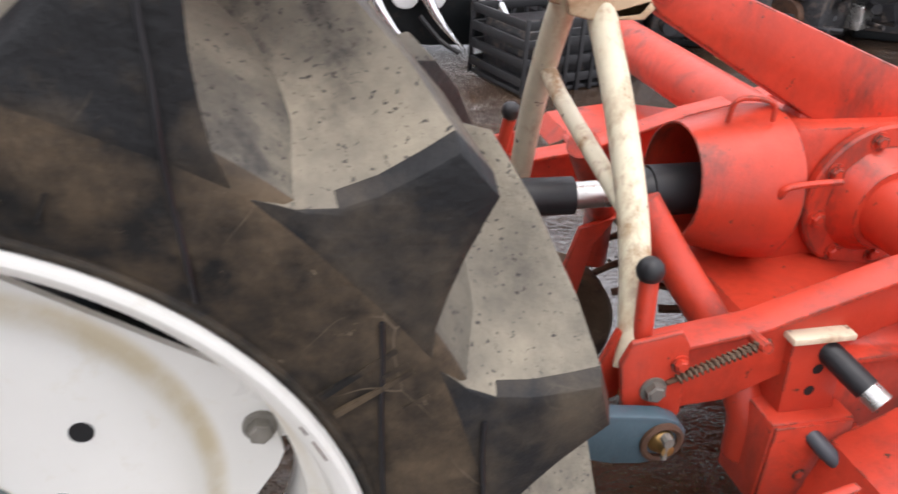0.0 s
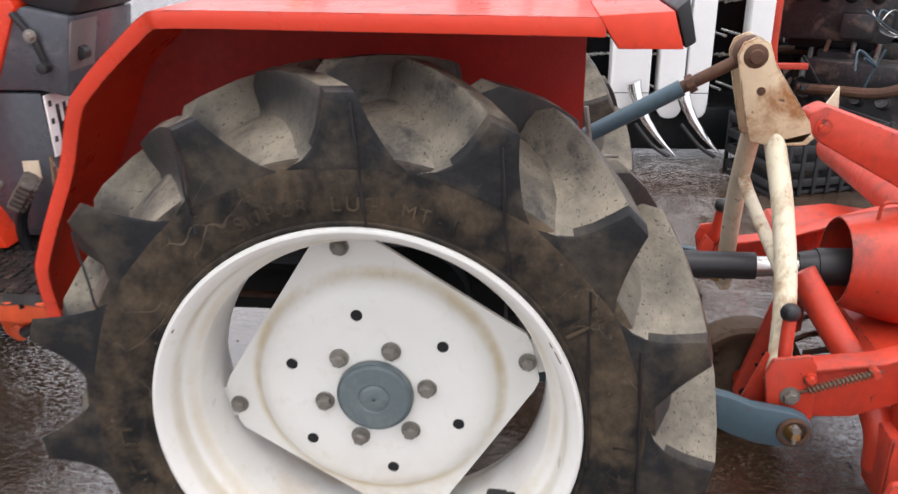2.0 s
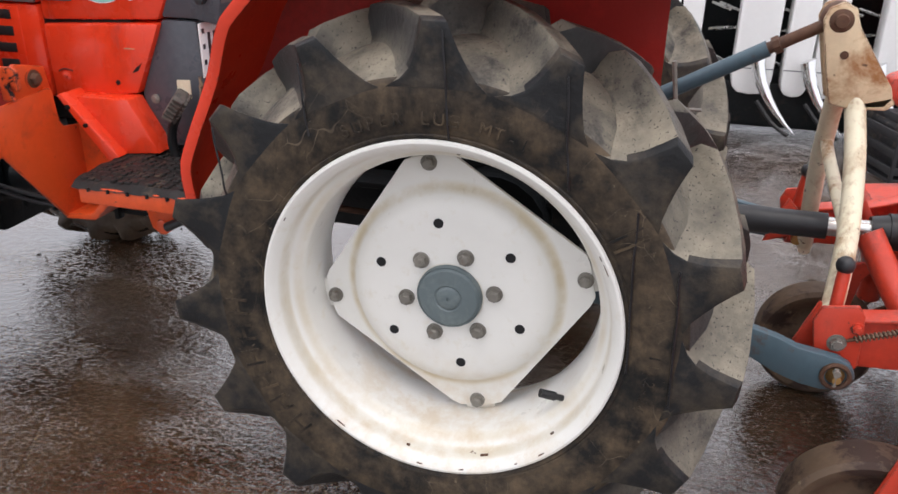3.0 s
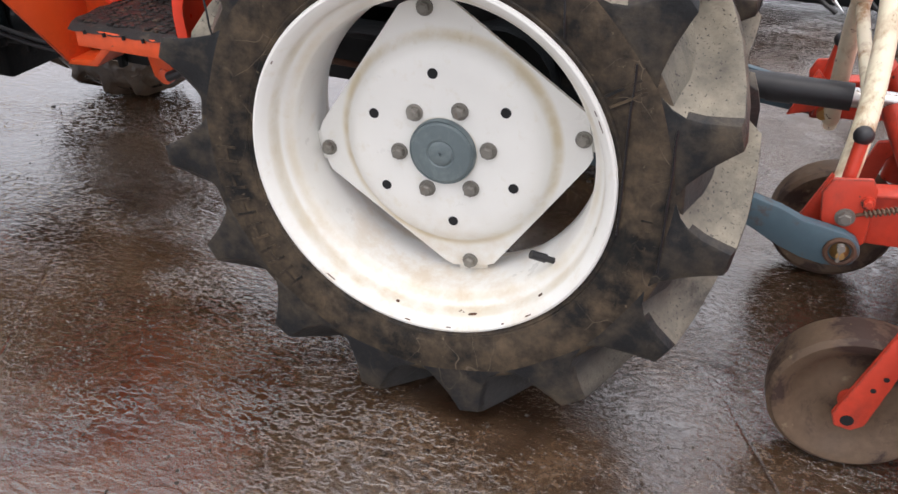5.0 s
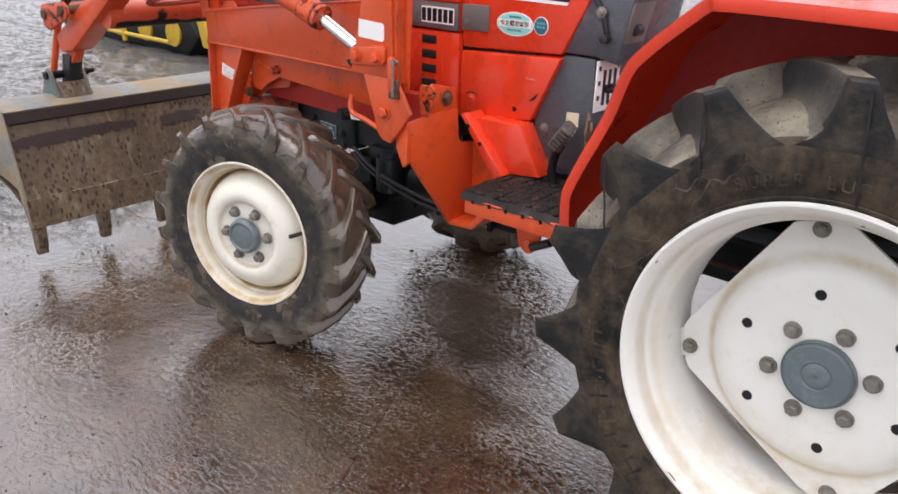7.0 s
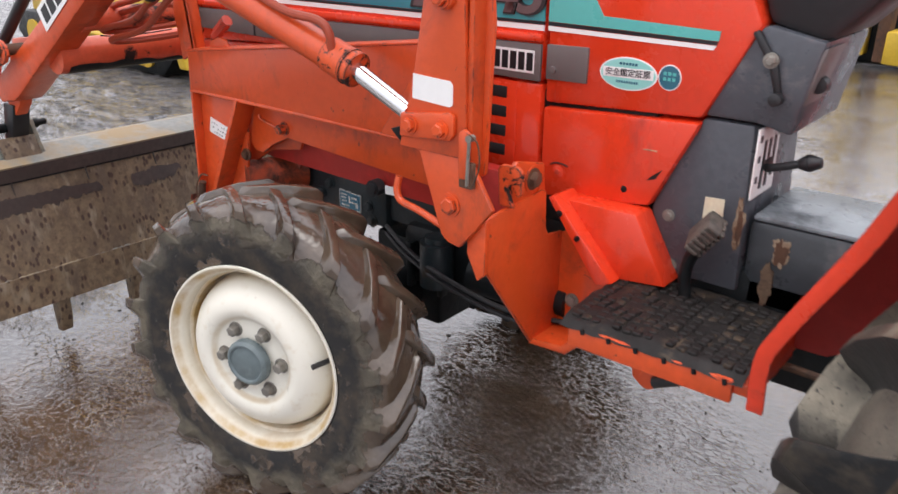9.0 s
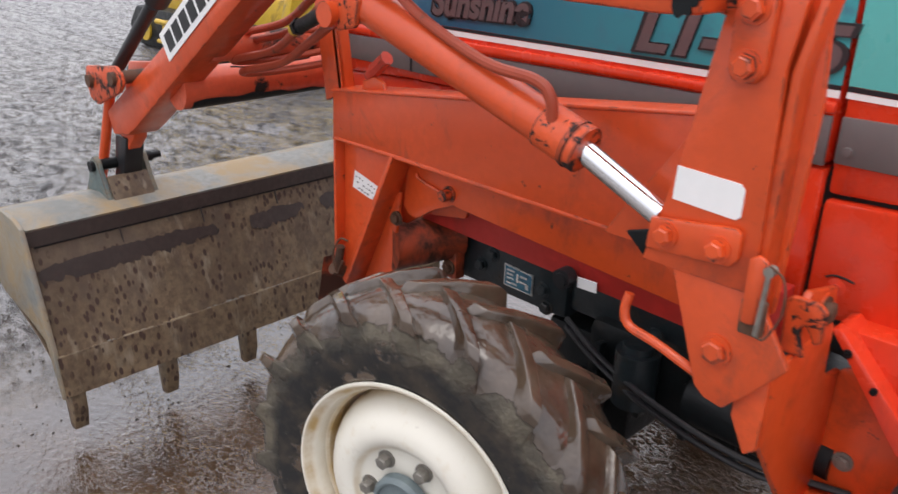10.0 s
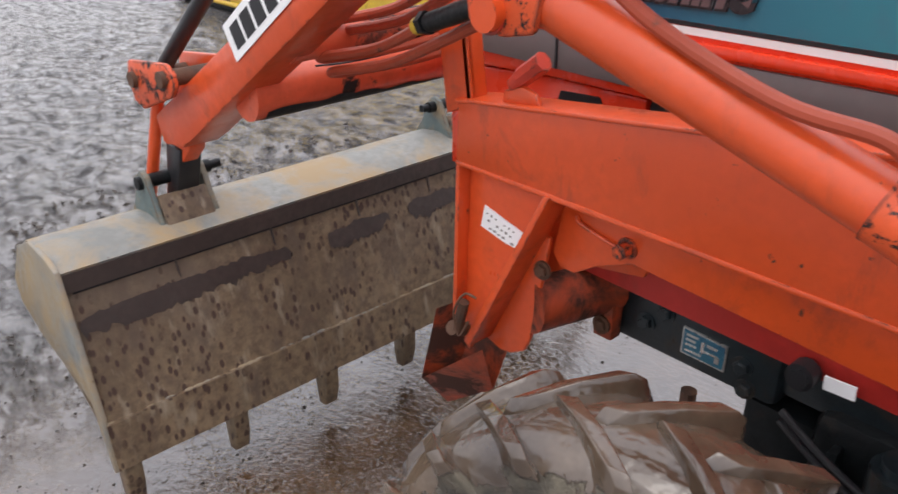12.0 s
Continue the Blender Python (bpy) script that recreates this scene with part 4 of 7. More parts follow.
def front_wheel(parent, m, near):
    hub = part("front_wheel", lathe([(0.0, -0.12), (0.06, -0.12), (0.075, 0.02), (0.0, 0.02)], m, 32), M_DARK, parent, "front wheel with a muddy lugged tyre and cream rim")
    paint = ring_stain_material("stained_cream_wheel_paint", m.translation, m.to_3x3() @ Vector((0, 0, 1)), (0.82, 0.79, 0.69), (0.46, 0.31, 0.12), ((0.190, 0.016, 1.0), (0.212, 0.012, 1.0), (0.101, 0.008, 0.6)), 0.45)
    mud = mud_tyre_material(m.translation, m.to_3x3() @ Vector((0, 0, 1)))
    wheel_tyre("front_tyre", parent, m, FRONT_PROFILE, 18, 88, FRONT_LUG, 0.288, [mud, mud], mud, "front tyre caked with wet brown mud", 0.007)
    rim = [(0.224, 0.092), (0.223, 0.0955), (0.219, 0.096), (0.215, 0.093), (0.212, 0.086), (0.206, 0.082), (0.202, 0.074), (0.199, 0.055), (0.193, 0.050), (0.190, 0.030), (0.188, -0.04),
           (0.202, -0.075), (0.216, -0.090), (0.224, -0.092), (0.224, -0.088), (0.208, -0.074), (0.194, -0.04), (0.196, 0.03), (0.204, 0.056), (0.211, 0.078), (0.219, 0.088)]
    part("rim", lathe(rim, m, 96, closed=True), paint, hub, "cream rim, yellowed and stained")
    disc = [(0.0, 0.080), (0.070, 0.080), (0.090, 0.080), (0.097, 0.083), (0.104, 0.091), (0.114, 0.0965), (0.128, 0.0970), (0.146, 0.0905), (0.163, 0.0770), (0.176, 0.0580), (0.184, 0.0380), (0.187, 0.0220), (0.187, 0.014), (0.0, 0.014)]
    part("disc", lathe(disc, m, 80), paint, hub, "domed cream wheel disc")
    for k in range(6):
        a = radians(2 + 60 * k)
        p = m @ Vector((0.076 * math.cos(a), 0.076 * math.sin(a), 0.080))
        bolt_part(p, m.to_3x3() @ Vector((0, 0, 1)), hub, 0.0125, 0.018, name="wheel_bolt")
    part("hub_cap", lathe([(0.0, 0.1090), (0.030, 0.1090), (0.036, 0.1065), (0.039, 0.1065), (0.042, 0.1105), (0.046, 0.1105), (0.049, 0.1070), (0.0525, 0.1030), (0.053, 0.0880), (0.0, 0.0880)], m, 40), M_HUB, hub, "blue-grey hub cap")
    a = radians(10)
    part("valve", tube(m @ Vector((0.188 * math.cos(a), 0.188 * math.sin(a), 0.06)), m @ Vector((0.168 * math.cos(a), 0.168 * math.sin(a), 0.096)), 0.006, seg=10), M_BLACK, hub)
    return hub


tractor = thing("tractor", (-0.8, YC, 0), "compact orange-red farm tractor standing on the wet yard", "tractor")
rear_wheel(tractor, facing(0, 0.13, 0.5425), True)
rear_wheel(tractor, facing(0, 2 * YC - 0.13, 0.54) @ Matrix.Scale(-1, 4, (0, 0, 1)), False)
STEER = 14
front_wheel(tractor, facing(-1.61, 0.071, 0.364, STEER) @ Matrix.Translation((0, 0, -0.084)), True)
front_wheel(tractor, facing(-1.61, 2 * YC - 0.16, 0.364, STEER) @ Matrix.Scale(-1, 4, (0, 0, 1)), False)

# ---- tractor body ----
def mirror_y(y):
    return 2 * YC - y


# floor plate and belly mass, added to darken the wet ground's reflections
part("platform", prism([(-0.50, 0.590), (-0.50, 0.605), (0.22, 0.605), (0.30, 0.72), (0.32, 0.715), (0.235, 0.590)], 0.47, mirror_y(0.47)), M_DARK, tractor, "dark floor plate, added to block the sky from below", bevel=0.004)
part("clutch_housing", add_tube(box((-1.02, 0.54, 0.45), (-0.75, mirror_y(0.54), 0.60)), (-1.0, 0.69, 0.52), (-0.72, 0.69, 0.52), 0.145, 0.12, seg=28), M_DARK, tractor, "dark belly mass, added to block the sky from below", bevel=0.02)
part("brake_rod", tube((-0.90, 0.53, 0.52), (-0.05, 0.52, 0.50), 0.008, seg=10), M_RUST, tractor)
part("rear_axle", add_tube(tube((0, 0.2, 0.54), (0, mirror_y(0.2), 0.54), 0.07), (0, 0.42, 0.54), (0, mirror_y(0.42), 0.54), 0.13), M_DARK, tractor, "dark rear axle housing")
part("gearbox", add_box(box((-0.95, 0.57, 0.44), (0.26, mirror_y(0.57), 0.66)), (-0.2, 0.50, 0.42), (0.2, mirror_y(0.50), 0.78)), M_DARK, tractor, "dark gearbox casting", bevel=0.02)
part("engine", box((-1.95, 0.56, 0.655), (-0.95, mirror_y(0.56), 0.95)), M_DARK, tractor, "oily dark engine block", bevel=0.015)
part("front_casting", add_box(box((-1.99, 0.556, 0.515), (-1.66, mirror_y(0.556), 0.668)), (-1.665, 0.570, 0.535), (-1.20, mirror_y(0.570), 0.660)), M_CASTING, tractor, "dark teal front casting", bevel=0.014)
for x in (-1.93, -1.68, -1.64, -1.50, -1.36, -1.24):
    bolt_part((x, 0.556 if x < -1.66 else 0.570, 0.640), NEAR, tractor, 0.010, 0.008, M_DARK)
part("starter", add_tube(tube((-1.34, 0.525, 0.500), (-1.13, 0.525, 0.500), 0.050, seg=24), (-1.13, 0.525, 0.500), (-1.09, 0.525, 0.500), 0.036, seg=20), M_DARK, tractor, "greasy black starter motor")
part("solenoid", tube((-1.29, 0.505, 0.580), (-1.16, 0.505, 0.580), 0.026, seg=18), M_DARK, tractor)
part("oil_filter", add_tube(tube((-1.46, 0.520, 0.435), (-1.46, 0.520, 0.545), 0.042, seg=24), (-1.46, 0.520, 0.545), (-1.46, 0.520, 0.560), 0.030, seg=18), M_CASTING, tractor, "dark oil filter")
for dz in (0.0, 0.018):
    part("fuel_pipe", pipe([(-1.64, 0.535, 0.520 + dz), (-1.55, 0.515, 0.485 + dz), (-1.40, 0.470, 0.470 + dz), (-1.22, 0.475, 0.440 + dz), (-1.05, 0.50, 0.450 + dz)], 0.006, 8), M_BLACK, tractor)
for k in range(6):
    part("sump_rib", box((-1.56 + 0.10 * k, 0.520, 0.400), (-1.545 + 0.10 * k, 0.545, 0.52)), M_DARK, tractor, bevel=0.003)
part("sump", box((-1.60, 0.545, 0.395), (-0.96, mirror_y(0.545), 0.56)), M_DARK, tractor, "oily black sump", bevel=0.03)
part("front_axle", add_tube(box((-1.72, 0.58, 0.28), (-1.50, mirror_y(0.58), 0.50)), (-1.61, 0.22, 0.364), (-1.61, mirror_y(0.22), 0.364), 0.055), M_DARK, tractor, "dark front axle beam", bevel=0.012)

# bonnet and cowl
part("bonnet", prism([(-2.42, 0.93), (-2.42, 1.20), (-2.36, 1.24), (-1.205, 1.30), (-1.205, 0.955), (-2.14, 0.945)], 0.545, mirror_y(0.545)), M_RED, tractor, "red bonnet with blue and teal side decals", bevel=0.012)
part("cowl", prism([(-1.197, 0.915), (-1.197, 1.33), (-0.90, 1.36), (-0.775, 1.104), (-0.862, 0.932)], 0.545, mirror_y(0.545)), M_RED, tractor, "red dashboard cowl", bevel=0.010)
part("side_panel", prism([(-1.195, 0.716), (-1.197, 0.908), (-0.860, 0.925), (-0.944, 0.747)], 0.541, mirror_y(0.541)), M_RED, tractor, "red lower side panel with a dark scar", bevel=0.008)
part("vent_panel", prism([(-1.40, 0.72), (-1.40, 0.952), (-1.205, 0.952), (-1.203, 0.72)], 0.543, mirror_y(0.543)), M_RED, tractor, "red louvred engine panel", bevel=0.006)
part("grille_side", prism([(-2.40, 0.72), (-2.40, 0.928), (-2.14, 0.943), (-1.95, 0.945), (-1.95, 0.72)], 0.56, mirror_y(0.56)), M_RED, tractor, bevel=0.006)

# ---- camera-side body details ----
def slab(name, poly, y, material, parent, thick=0.004, label="", bevel=0.0):
    return part(name, prism(poly, y - thick, y + 0.002), material, parent, label, bevel=bevel)


slab("trim_strip", [(-2.415, 0.968), (-2.415, 1.022), (-1.208, 1.032), (-1.208, 0.957)], 0.545, M_STRIP, tractor, 0.006, "taupe trim strip along the bonnet", 0.002)
slab("trim_strip", [(-1.194, 0.965), (-1.194, 1.034), (-1.10, 1.036), (-1.10, 0.966)], 0.545, M_STRIP, tractor, 0.006, "taupe trim block on the cowl", 0.002)
slab("moulding", [(-2.415, 1.028), (-2.415, 1.048), (-1.206, 1.052), (-1.206, 1.036)], 0.545, M_RED, tractor, 0.010, "", 0.004)
slab("white_line", [(-2.41, 1.056), (-2.41, 1.066), (-1.206, 1.069), (-1.206, 1.058)], 0.545, M_WHITE, tractor, 0.002, "white pinstripe")
slab("black_line", [(-2.41, 1.067), (-2.41, 1.072), (-1.206, 1.076), (-1.206, 1.070)], 0.545, M_INK, tractor, 0.002)
slab("decal", [(-2.41, 1.073), (-2.41, 1.19), (-1.50, 1.235), (-1.206, 1.25), (-1.206, 1.0765)], 0.545, M_FADE, tractor, 0.002, "bonnet decal that fades from dark blue to teal")
slab("white_line", [(-1.196, 1.060), (-1.196, 1.069), (-0.850, 1.064), (-0.856, 1.056)], 0.545, M_WHITE, tractor, 0.002)
slab("black_line", [(-1.196, 1.070), (-1.196, 1.077), (-0.848, 1.071), (-0.850, 1.065)], 0.545, M_INK, tractor, 0.002)
slab("decal", [(-1.196, 1.078), (-1.196, 1.22), (-1.14, 1.20), (-1.075, 1.097), (-0.846, 1.089), (-0.848, 1.072)], 0.545, M_TEAL, tractor, 0.002, "teal cowl decal")

# ---- steering console ----
part("console", prism([(-0.944, 0.744), (-0.862, 0.934), (-0.766, 0.934), (-0.757, 0.615), (-0.905, 0.615)], 0.556, mirror_y(0.556)), M_GREY, tractor, "scuffed grey lower console", bevel=0.008)
part("console", prism([(-0.860, 0.938), (-0.790, 1.095), (-0.768, 1.106), (-0.672, 1.086), (-0.692, 0.985), (-0.704, 0.925), (-0.766, 0.938)], 0.552, mirror_y(0.552)), M_GREY, tractor, "grey upper console", bevel=0.008)
part("instrument_hood", prism([(-0.775, 1.105), (-0.86, 1.36), (-0.54, 1.34), (-0.60, 1.160), (-0.663, 1.092), (-0.680, 1.082)], 0.56, mirror_y(0.56)), M_BLACK, tractor, "black instrument hood", bevel=0.02)
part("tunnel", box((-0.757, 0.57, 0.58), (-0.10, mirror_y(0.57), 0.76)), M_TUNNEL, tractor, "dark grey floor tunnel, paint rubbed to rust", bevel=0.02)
# thin sheet that makes the top much paler than the tunnel sides
part("tunnel_cover", box((-0.750, 0.575, 0.757), (-0.10, mirror_y(0.575), 0.768)), M_TUNNEL_TOP, tractor, "pale grey sheet over the tunnel top", bevel=0.004)

# ---- step ----
part("step_plate", box((-0.955, 0.295, 0.560), (-0.62, 0.56, 0.582)), M_ORANGE, tractor, "orange foot step", bevel=0.004)
# unseen far step, mirrored and lengthened to block sky in the reflections
part("step_plate", box((-0.955, mirror_y(0.56), 0.560), (-0.32, mirror_y(0.295), 0.582)), M_ORANGE, tractor, "orange foot step", bevel=0.004)
part("step_front", box((-0.955, 0.285, 0.546), (-0.652, 0.297, 0.588)), M_ORANGE, tractor, bevel=0.003)
mat_bm = bmesh.new()
grid = [[mat_bm.verts.new((-0.972 + 0.337 * i / 24 + 0.008 * noise.noise(Vector((i * 0.5, j * 0.4, 3))), 0.282 + 0.272 * j / 18 + 0.010 * noise.noise(Vector((i * 0.35, j * 0.5, 8))),
                              0.602 + 0.007 * noise.noise(Vector((i * 0.3, j * 0.35, 1))) - (0.018 if j == 0 else 0.004 if j == 1 else 0))) for i in range(25)] for j in range(19)]
for j in range(18):
    for i in range(24):
        if noise.noise(Vector((i * 0.55, j * 0.55, 20))) > -0.42 or j < 14:
            mat_bm.faces.new((grid[j][i], grid[j][i + 1], grid[j + 1][i + 1], grid[j + 1][i]))
bmesh.ops.solidify(mat_bm, geom=mat_bm.faces[:], thickness=0.009)
part("step_mat", mat_bm, M_MAT, tractor, "torn black rubber step mat, muddy")

# ---- fender ----
def fender(parent, side):
    edge = [(-0.600, 0.605, 0.19), (-0.592, 0.72, 0.17), (-0.50, 0.90, 0.15), (-0.44, 1.02, 0.12), (-0.30, 1.135, 0.08), (-0.24, 1.150, 0.05), (0.0, 1.148, 0.035), (0.33, 1.142, 0.03)]
    knots = [Vector(p) for p in edge]
    edge = []
    for i in range(len(knots) - 1):
        p0, p1, p2, p3 = knots[max(i - 1, 0)], knots[i], knots[i + 1], knots[min(i + 2, len(knots) - 1)]
        for k in range(6):
            t = k / 6
            c = 0.5 * ((2 * p1) + (p2 - p0) * t + (2 * p0 - 5 * p1 + 4 * p2 - p3) * t * t + (3 * p1 - p0 - 3 * p2 + p3) * t ** 3)
            edge.append(tuple(p1.lerp(p2, t) * 0.35 + c * 0.65))
    edge.append(tuple(knots[-1]))
    bm = bmesh.new()
    outer, inner = [], []
    for x, z, y in edge:
        outer.append((x, y, z))
        inner.append((x, 0.40, z))
    rows = [[bm.verts.new(p) for p in row] for row in (outer, inner)]
    for i in range(len(edge) - 1):
        bm.faces.new((rows[0][i], rows[0][i + 1], rows[1][i + 1], rows[1][i]))
    low = [bm.verts.new((x, 0.40, min(z - 0.02, 0.62 + 0.30 * max(0.0, 1 - abs(x + 0.05) / 0.5)))) for x, z, y in edge]
    for i in range(len(edge) - 1):
        bm.faces.new((rows[1][i], rows[1][i + 1], low[i + 1], low[i]))
    bmesh.ops.solidify(bm, geom=bm.faces[:], thickness=0.006)
    bm.normal_update()
    # wheel-side faces take the darker red, with their shade in the paint
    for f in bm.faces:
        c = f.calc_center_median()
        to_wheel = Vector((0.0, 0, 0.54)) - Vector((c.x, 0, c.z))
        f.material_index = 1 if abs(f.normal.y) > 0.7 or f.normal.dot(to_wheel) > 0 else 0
    part("fender", bm, [M_FENDER, M_SHADED_RED], parent, "bright red rear mudguard, grimy and painted in shade inside", bevel=0.003)
    bm = bmesh.new()
    rings = []
    for i, (x0, z0, y0) in enumerate(edge):
        p, q = edge[max(i - 1, 0)], edge[min(i + 1, len(edge) - 1)]
        d = Vector((q[0] - p[0], 0, q[1] - p[1])).normalized()
        nrm = Vector((d.z, 0, -d.x)) * 0.024
        o = Vector((x0, y0, z0))
        rings.append([o, o + nrm, o + nrm + Vector((0, 0.007, 0)), o + Vector((0, 0.007, 0))])
    add_ring_loft(bm, rings)
    add_prism(bm, [(0.32, 1.145), (0.345, 1.104), (0.425, 1.104), (0.410, 1.15)], 0.028, 0.40)
    part("fender_strip", prism([(0.412, 1.152), (0.427, 1.104), (0.440, 1.112), (0.427, 1.165)], 0.030, 0.22), M_BLACK, parent, "black rubber end strip", bevel=0.003)
    part("fender_lip", bm, M_FENDER, parent, "turned red mudguard edge", bevel=0.003)


fender(tractor, 1)
far_edge = [(-0.600, 0.605), (-0.592, 0.72), (-0.50, 0.90), (-0.44, 1.02), (-0.30, 1.135), (-0.24, 1.150), (0.33, 1.142)]
bm = bmesh.new()
near_row, far_row = [bm.verts.new((x, mirror_y(0.40), z)) for x, z in far_edge], [bm.verts.new((x, mirror_y(0.19 if z < 1 else 0.04), z)) for x, z in far_edge]
for i in range(len(far_edge) - 1):
    bm.faces.new((near_row[i], near_row[i + 1], far_row[i + 1], far_row[i]))
bmesh.ops.solidify(bm, geom=bm.faces[:], thickness=0.006)
part("fender", bm, M_FENDER, tractor, "bright red rear mudguard", bevel=0.003)

# ---- front loader ----
loader = thing("front_loader", (-1.9, YC, 0), "worn orange front loader frame, arms and cylinders", "front loader")


def loader_side(f, near):
    """One side of the loader; f mirrors a y for the far side."""
    def pl(name, poly, y0, y1, material=M_ORANGE, label="", bevel=0.003):
        return part(name, prism(poly, f(y0), f(y1)), material, loader, label, bevel=bevel)
    pl("side_beam", [(-2.1504, 0.843), (-2.1451, 0.942), (-2.1135, 0.9483), (-1.629, 1.005), (-1.3144, 1.0445), (-1.3144, 0.8401), (-1.9555, 0.8451)], 0.342, 0.354, label="deep orange side beam")
    pl("beam_flange", [(-2.1504, 0.8388), (-2.1504, 0.8468), (-1.9555, 0.8489), (-1.3144, 0.8439), (-1.3144, 0.8359), (-1.9555, 0.8388)], 0.340, 0.412)
    pl("beam_flange", [(-2.1453, 0.9398), (-2.1137, 0.9462), (-1.6291, 1.0028), (-1.3144, 1.0424), (-1.3144, 1.0487), (-1.6291, 1.0102), (-2.1137, 0.9535), (-2.1516, 0.9462)], 0.339, 0.402)
    pl("gusset", [(-2.1513, 0.5835), (-2.1409, 0.8494), (-1.9508, 0.8452), (-2.117, 0.516), (-2.1409, 0.4776), (-2.1554, 0.5005)], 0.366, 0.376, label="orange front gusset plate")
    pl("gusset_flange", [(-2.160, 0.545), (-2.1504, 0.842), (-2.1420, 0.842), (-2.150, 0.545)], 0.342, 0.400)
    pl("gusset_flange", [(-1.9585, 0.845), (-1.9461, 0.845), (-2.1103, 0.5104), (-2.1248, 0.5187)], 0.336, 0.396)
    pl("lower_beam", [(-1.968, 0.703), (-1.984, 0.725), (-1.957, 0.862), (-1.90, 0.862), (-1.36, 0.852), (-1.30, 0.850), (-1.30, 0.727), (-1.838, 0.758), (-1.898, 0.731), (-1.939, 0.703)], 0.396, 0.410, label="orange recessed lower beam")
    # the rail's shadow under the beam is put into its darker red
    pl("lower_rail", [(-2.03, 0.668), (-2.02, 0.775), (-1.20, 0.775), (-1.20, 0.651)], 0.470, 0.51, M_SHADED_RED, "red engine frame rail, darkened for shade")
    part("cross_tube", tube((-2.030, f(0.395), 0.610), (-1.985, f(0.56), 0.610), 0.052), M_RUSTY_ORANGE, loader, "rusty orange cross tube")
    pl("inner_plate", [(-2.05, 0.64), (-2.04, 0.80), (-1.80, 0.80), (-1.84, 0.72), (-1.95, 0.70)], 0.435, 0.445, M_ORANGE)
    pl("pedestal", [(-1.298, 0.873), (-1.262, 1.015), (-1.222, 1.240), (-1.165, 1.252), (-1.135, 1.240), (-1.150, 1.145), (-1.141, 0.873)], 0.213, 0.225, label="tall orange loader post")
    pl("pedestal_foot", [(-1.255, 0.876), (-1.200, 0.72), (-1.185, 0.708), (-1.158, 0.703), (-1.125, 0.74), (-1.085, 0.79), (-1.140, 0.876)], 0.217, 0.230, label="orange loader post foot")
    pl("pedestal", [(-1.29, 0.86), (-1.24, 1.10), (-1.20, 1.24), (-1.13, 1.24), (-1.118, 1.10), (-1.128, 0.84), (-1.2, 0.80)], 0.250, 0.262)
    pl("pedestal_rear", [(-1.150, 0.86), (-1.146, 1.14), (-1.126, 1.235), (-1.116, 1.235), (-1.134, 1.14), (-1.134, 0.86)], 0.219, 0.262)
    pl("pivot_plate", [(-1.290, 0.893), (-1.287, 0.938), (-1.172, 0.954), (-1.163, 0.948), (-1.163, 0.915), (-1.172, 0.903)], 0.203, 0.213, label="orange cylinder pivot plate", bevel=0.004)
    for x, z in ((-1.262, 0.920), (-1.190, 0.922)):
        part("bolt", add_bolt(bmesh.new(), (x, f(0.203), z), (0, f(0) - f(0.1), 0), 0.0132, 0.012), M_ORANGE, loader)
    pl("link_plate", [(-1.213, 1.136), (-1.205, 1.124), (-1.178, 1.124), (-1.168, 1.136), (-1.166, 1.215), (-1.176, 1.228), (-1.203, 1.228), (-1.213, 1.215)], 0.200, 0.213, label="orange link plate", bevel=0.004)
    for x, z in ((-1.190, 1.143), (-1.190, 1.205)):
        part("bolt", add_bolt(bmesh.new(), (x, f(0.200), z), (0, f(0) - f(0.1), 0), 0.0140, 0.012), M_ORANGE, loader)
    part("bolt", add_bolt(bmesh.new(), (-1.178, f(0.217), 0.782), (0, f(0) - f(0.1), 0), 0.017, 0.010), M_ORANGE, loader)
    part("bolt", add_bolt(bmesh.new(), (-1.846, f(0.396), 0.781), (0, f(0) - f(0.1), 0), 0.0125, 0.022), M_SCUFFED, loader)
    # boom arm: from the post's top forward over the bonnet and down to the bucket
    bm = bmesh.new()
    top = [(-1.228, 1.268), (-1.55, 1.290), (-1.96, 1.285), (-2.30, 1.128), (-2.862, 0.800), (-2.838, 0.742)]
    low = [(-1.226, 1.196), (-1.28, 1.193), (-1.48, 1.197), (-1.53, 1.212), (-1.90, 1.214), (-2.14, 1.146), (-2.702, 0.784), (-2.748, 0.758)]
    add_prism(bm, top + low[::-1], f(0.15), f(0.235))
    part("boom_eye", add_tube(tube((-1.190, f(0.228), 1.207), (-1.190, f(0.282), 1.207), 0.04), (-1.190, f(0.255), 1.207), (-1.26, f(0.215), 1.23), 0.03), M_SCUFFED, loader)
    part("boom_arm", bm, M_ORANGE, loader, "scratched orange boom arm", bevel=0.008)
    # lift cylinder
    c0, c1, c2 = Vector((-1.875, f(0.19), 1.165)), Vector((-1.405, f(0.215), 0.997)), Vector((-1.285, f(0.225), 0.935))
    d = (c1 - c0).normalized()
    part("lift_cylinder", tube(c0, c1 - d * 0.070, 0.0315), M_ORANGE, loader, "orange hydraulic lift cylinder")
    part("cylinder_gland", add_tube(tube(c1 - d * 0.072, c1, 0.0345), c1 - d * 0.020, c1 - d * 0.016, 0.0362), M_SCUFFED, loader, "blackened flaking cylinder end")
    part("piston_rod", tube(c1 - d * 0.01, c2, 0.017), M_CHROME, loader, "bright chrome piston rod")
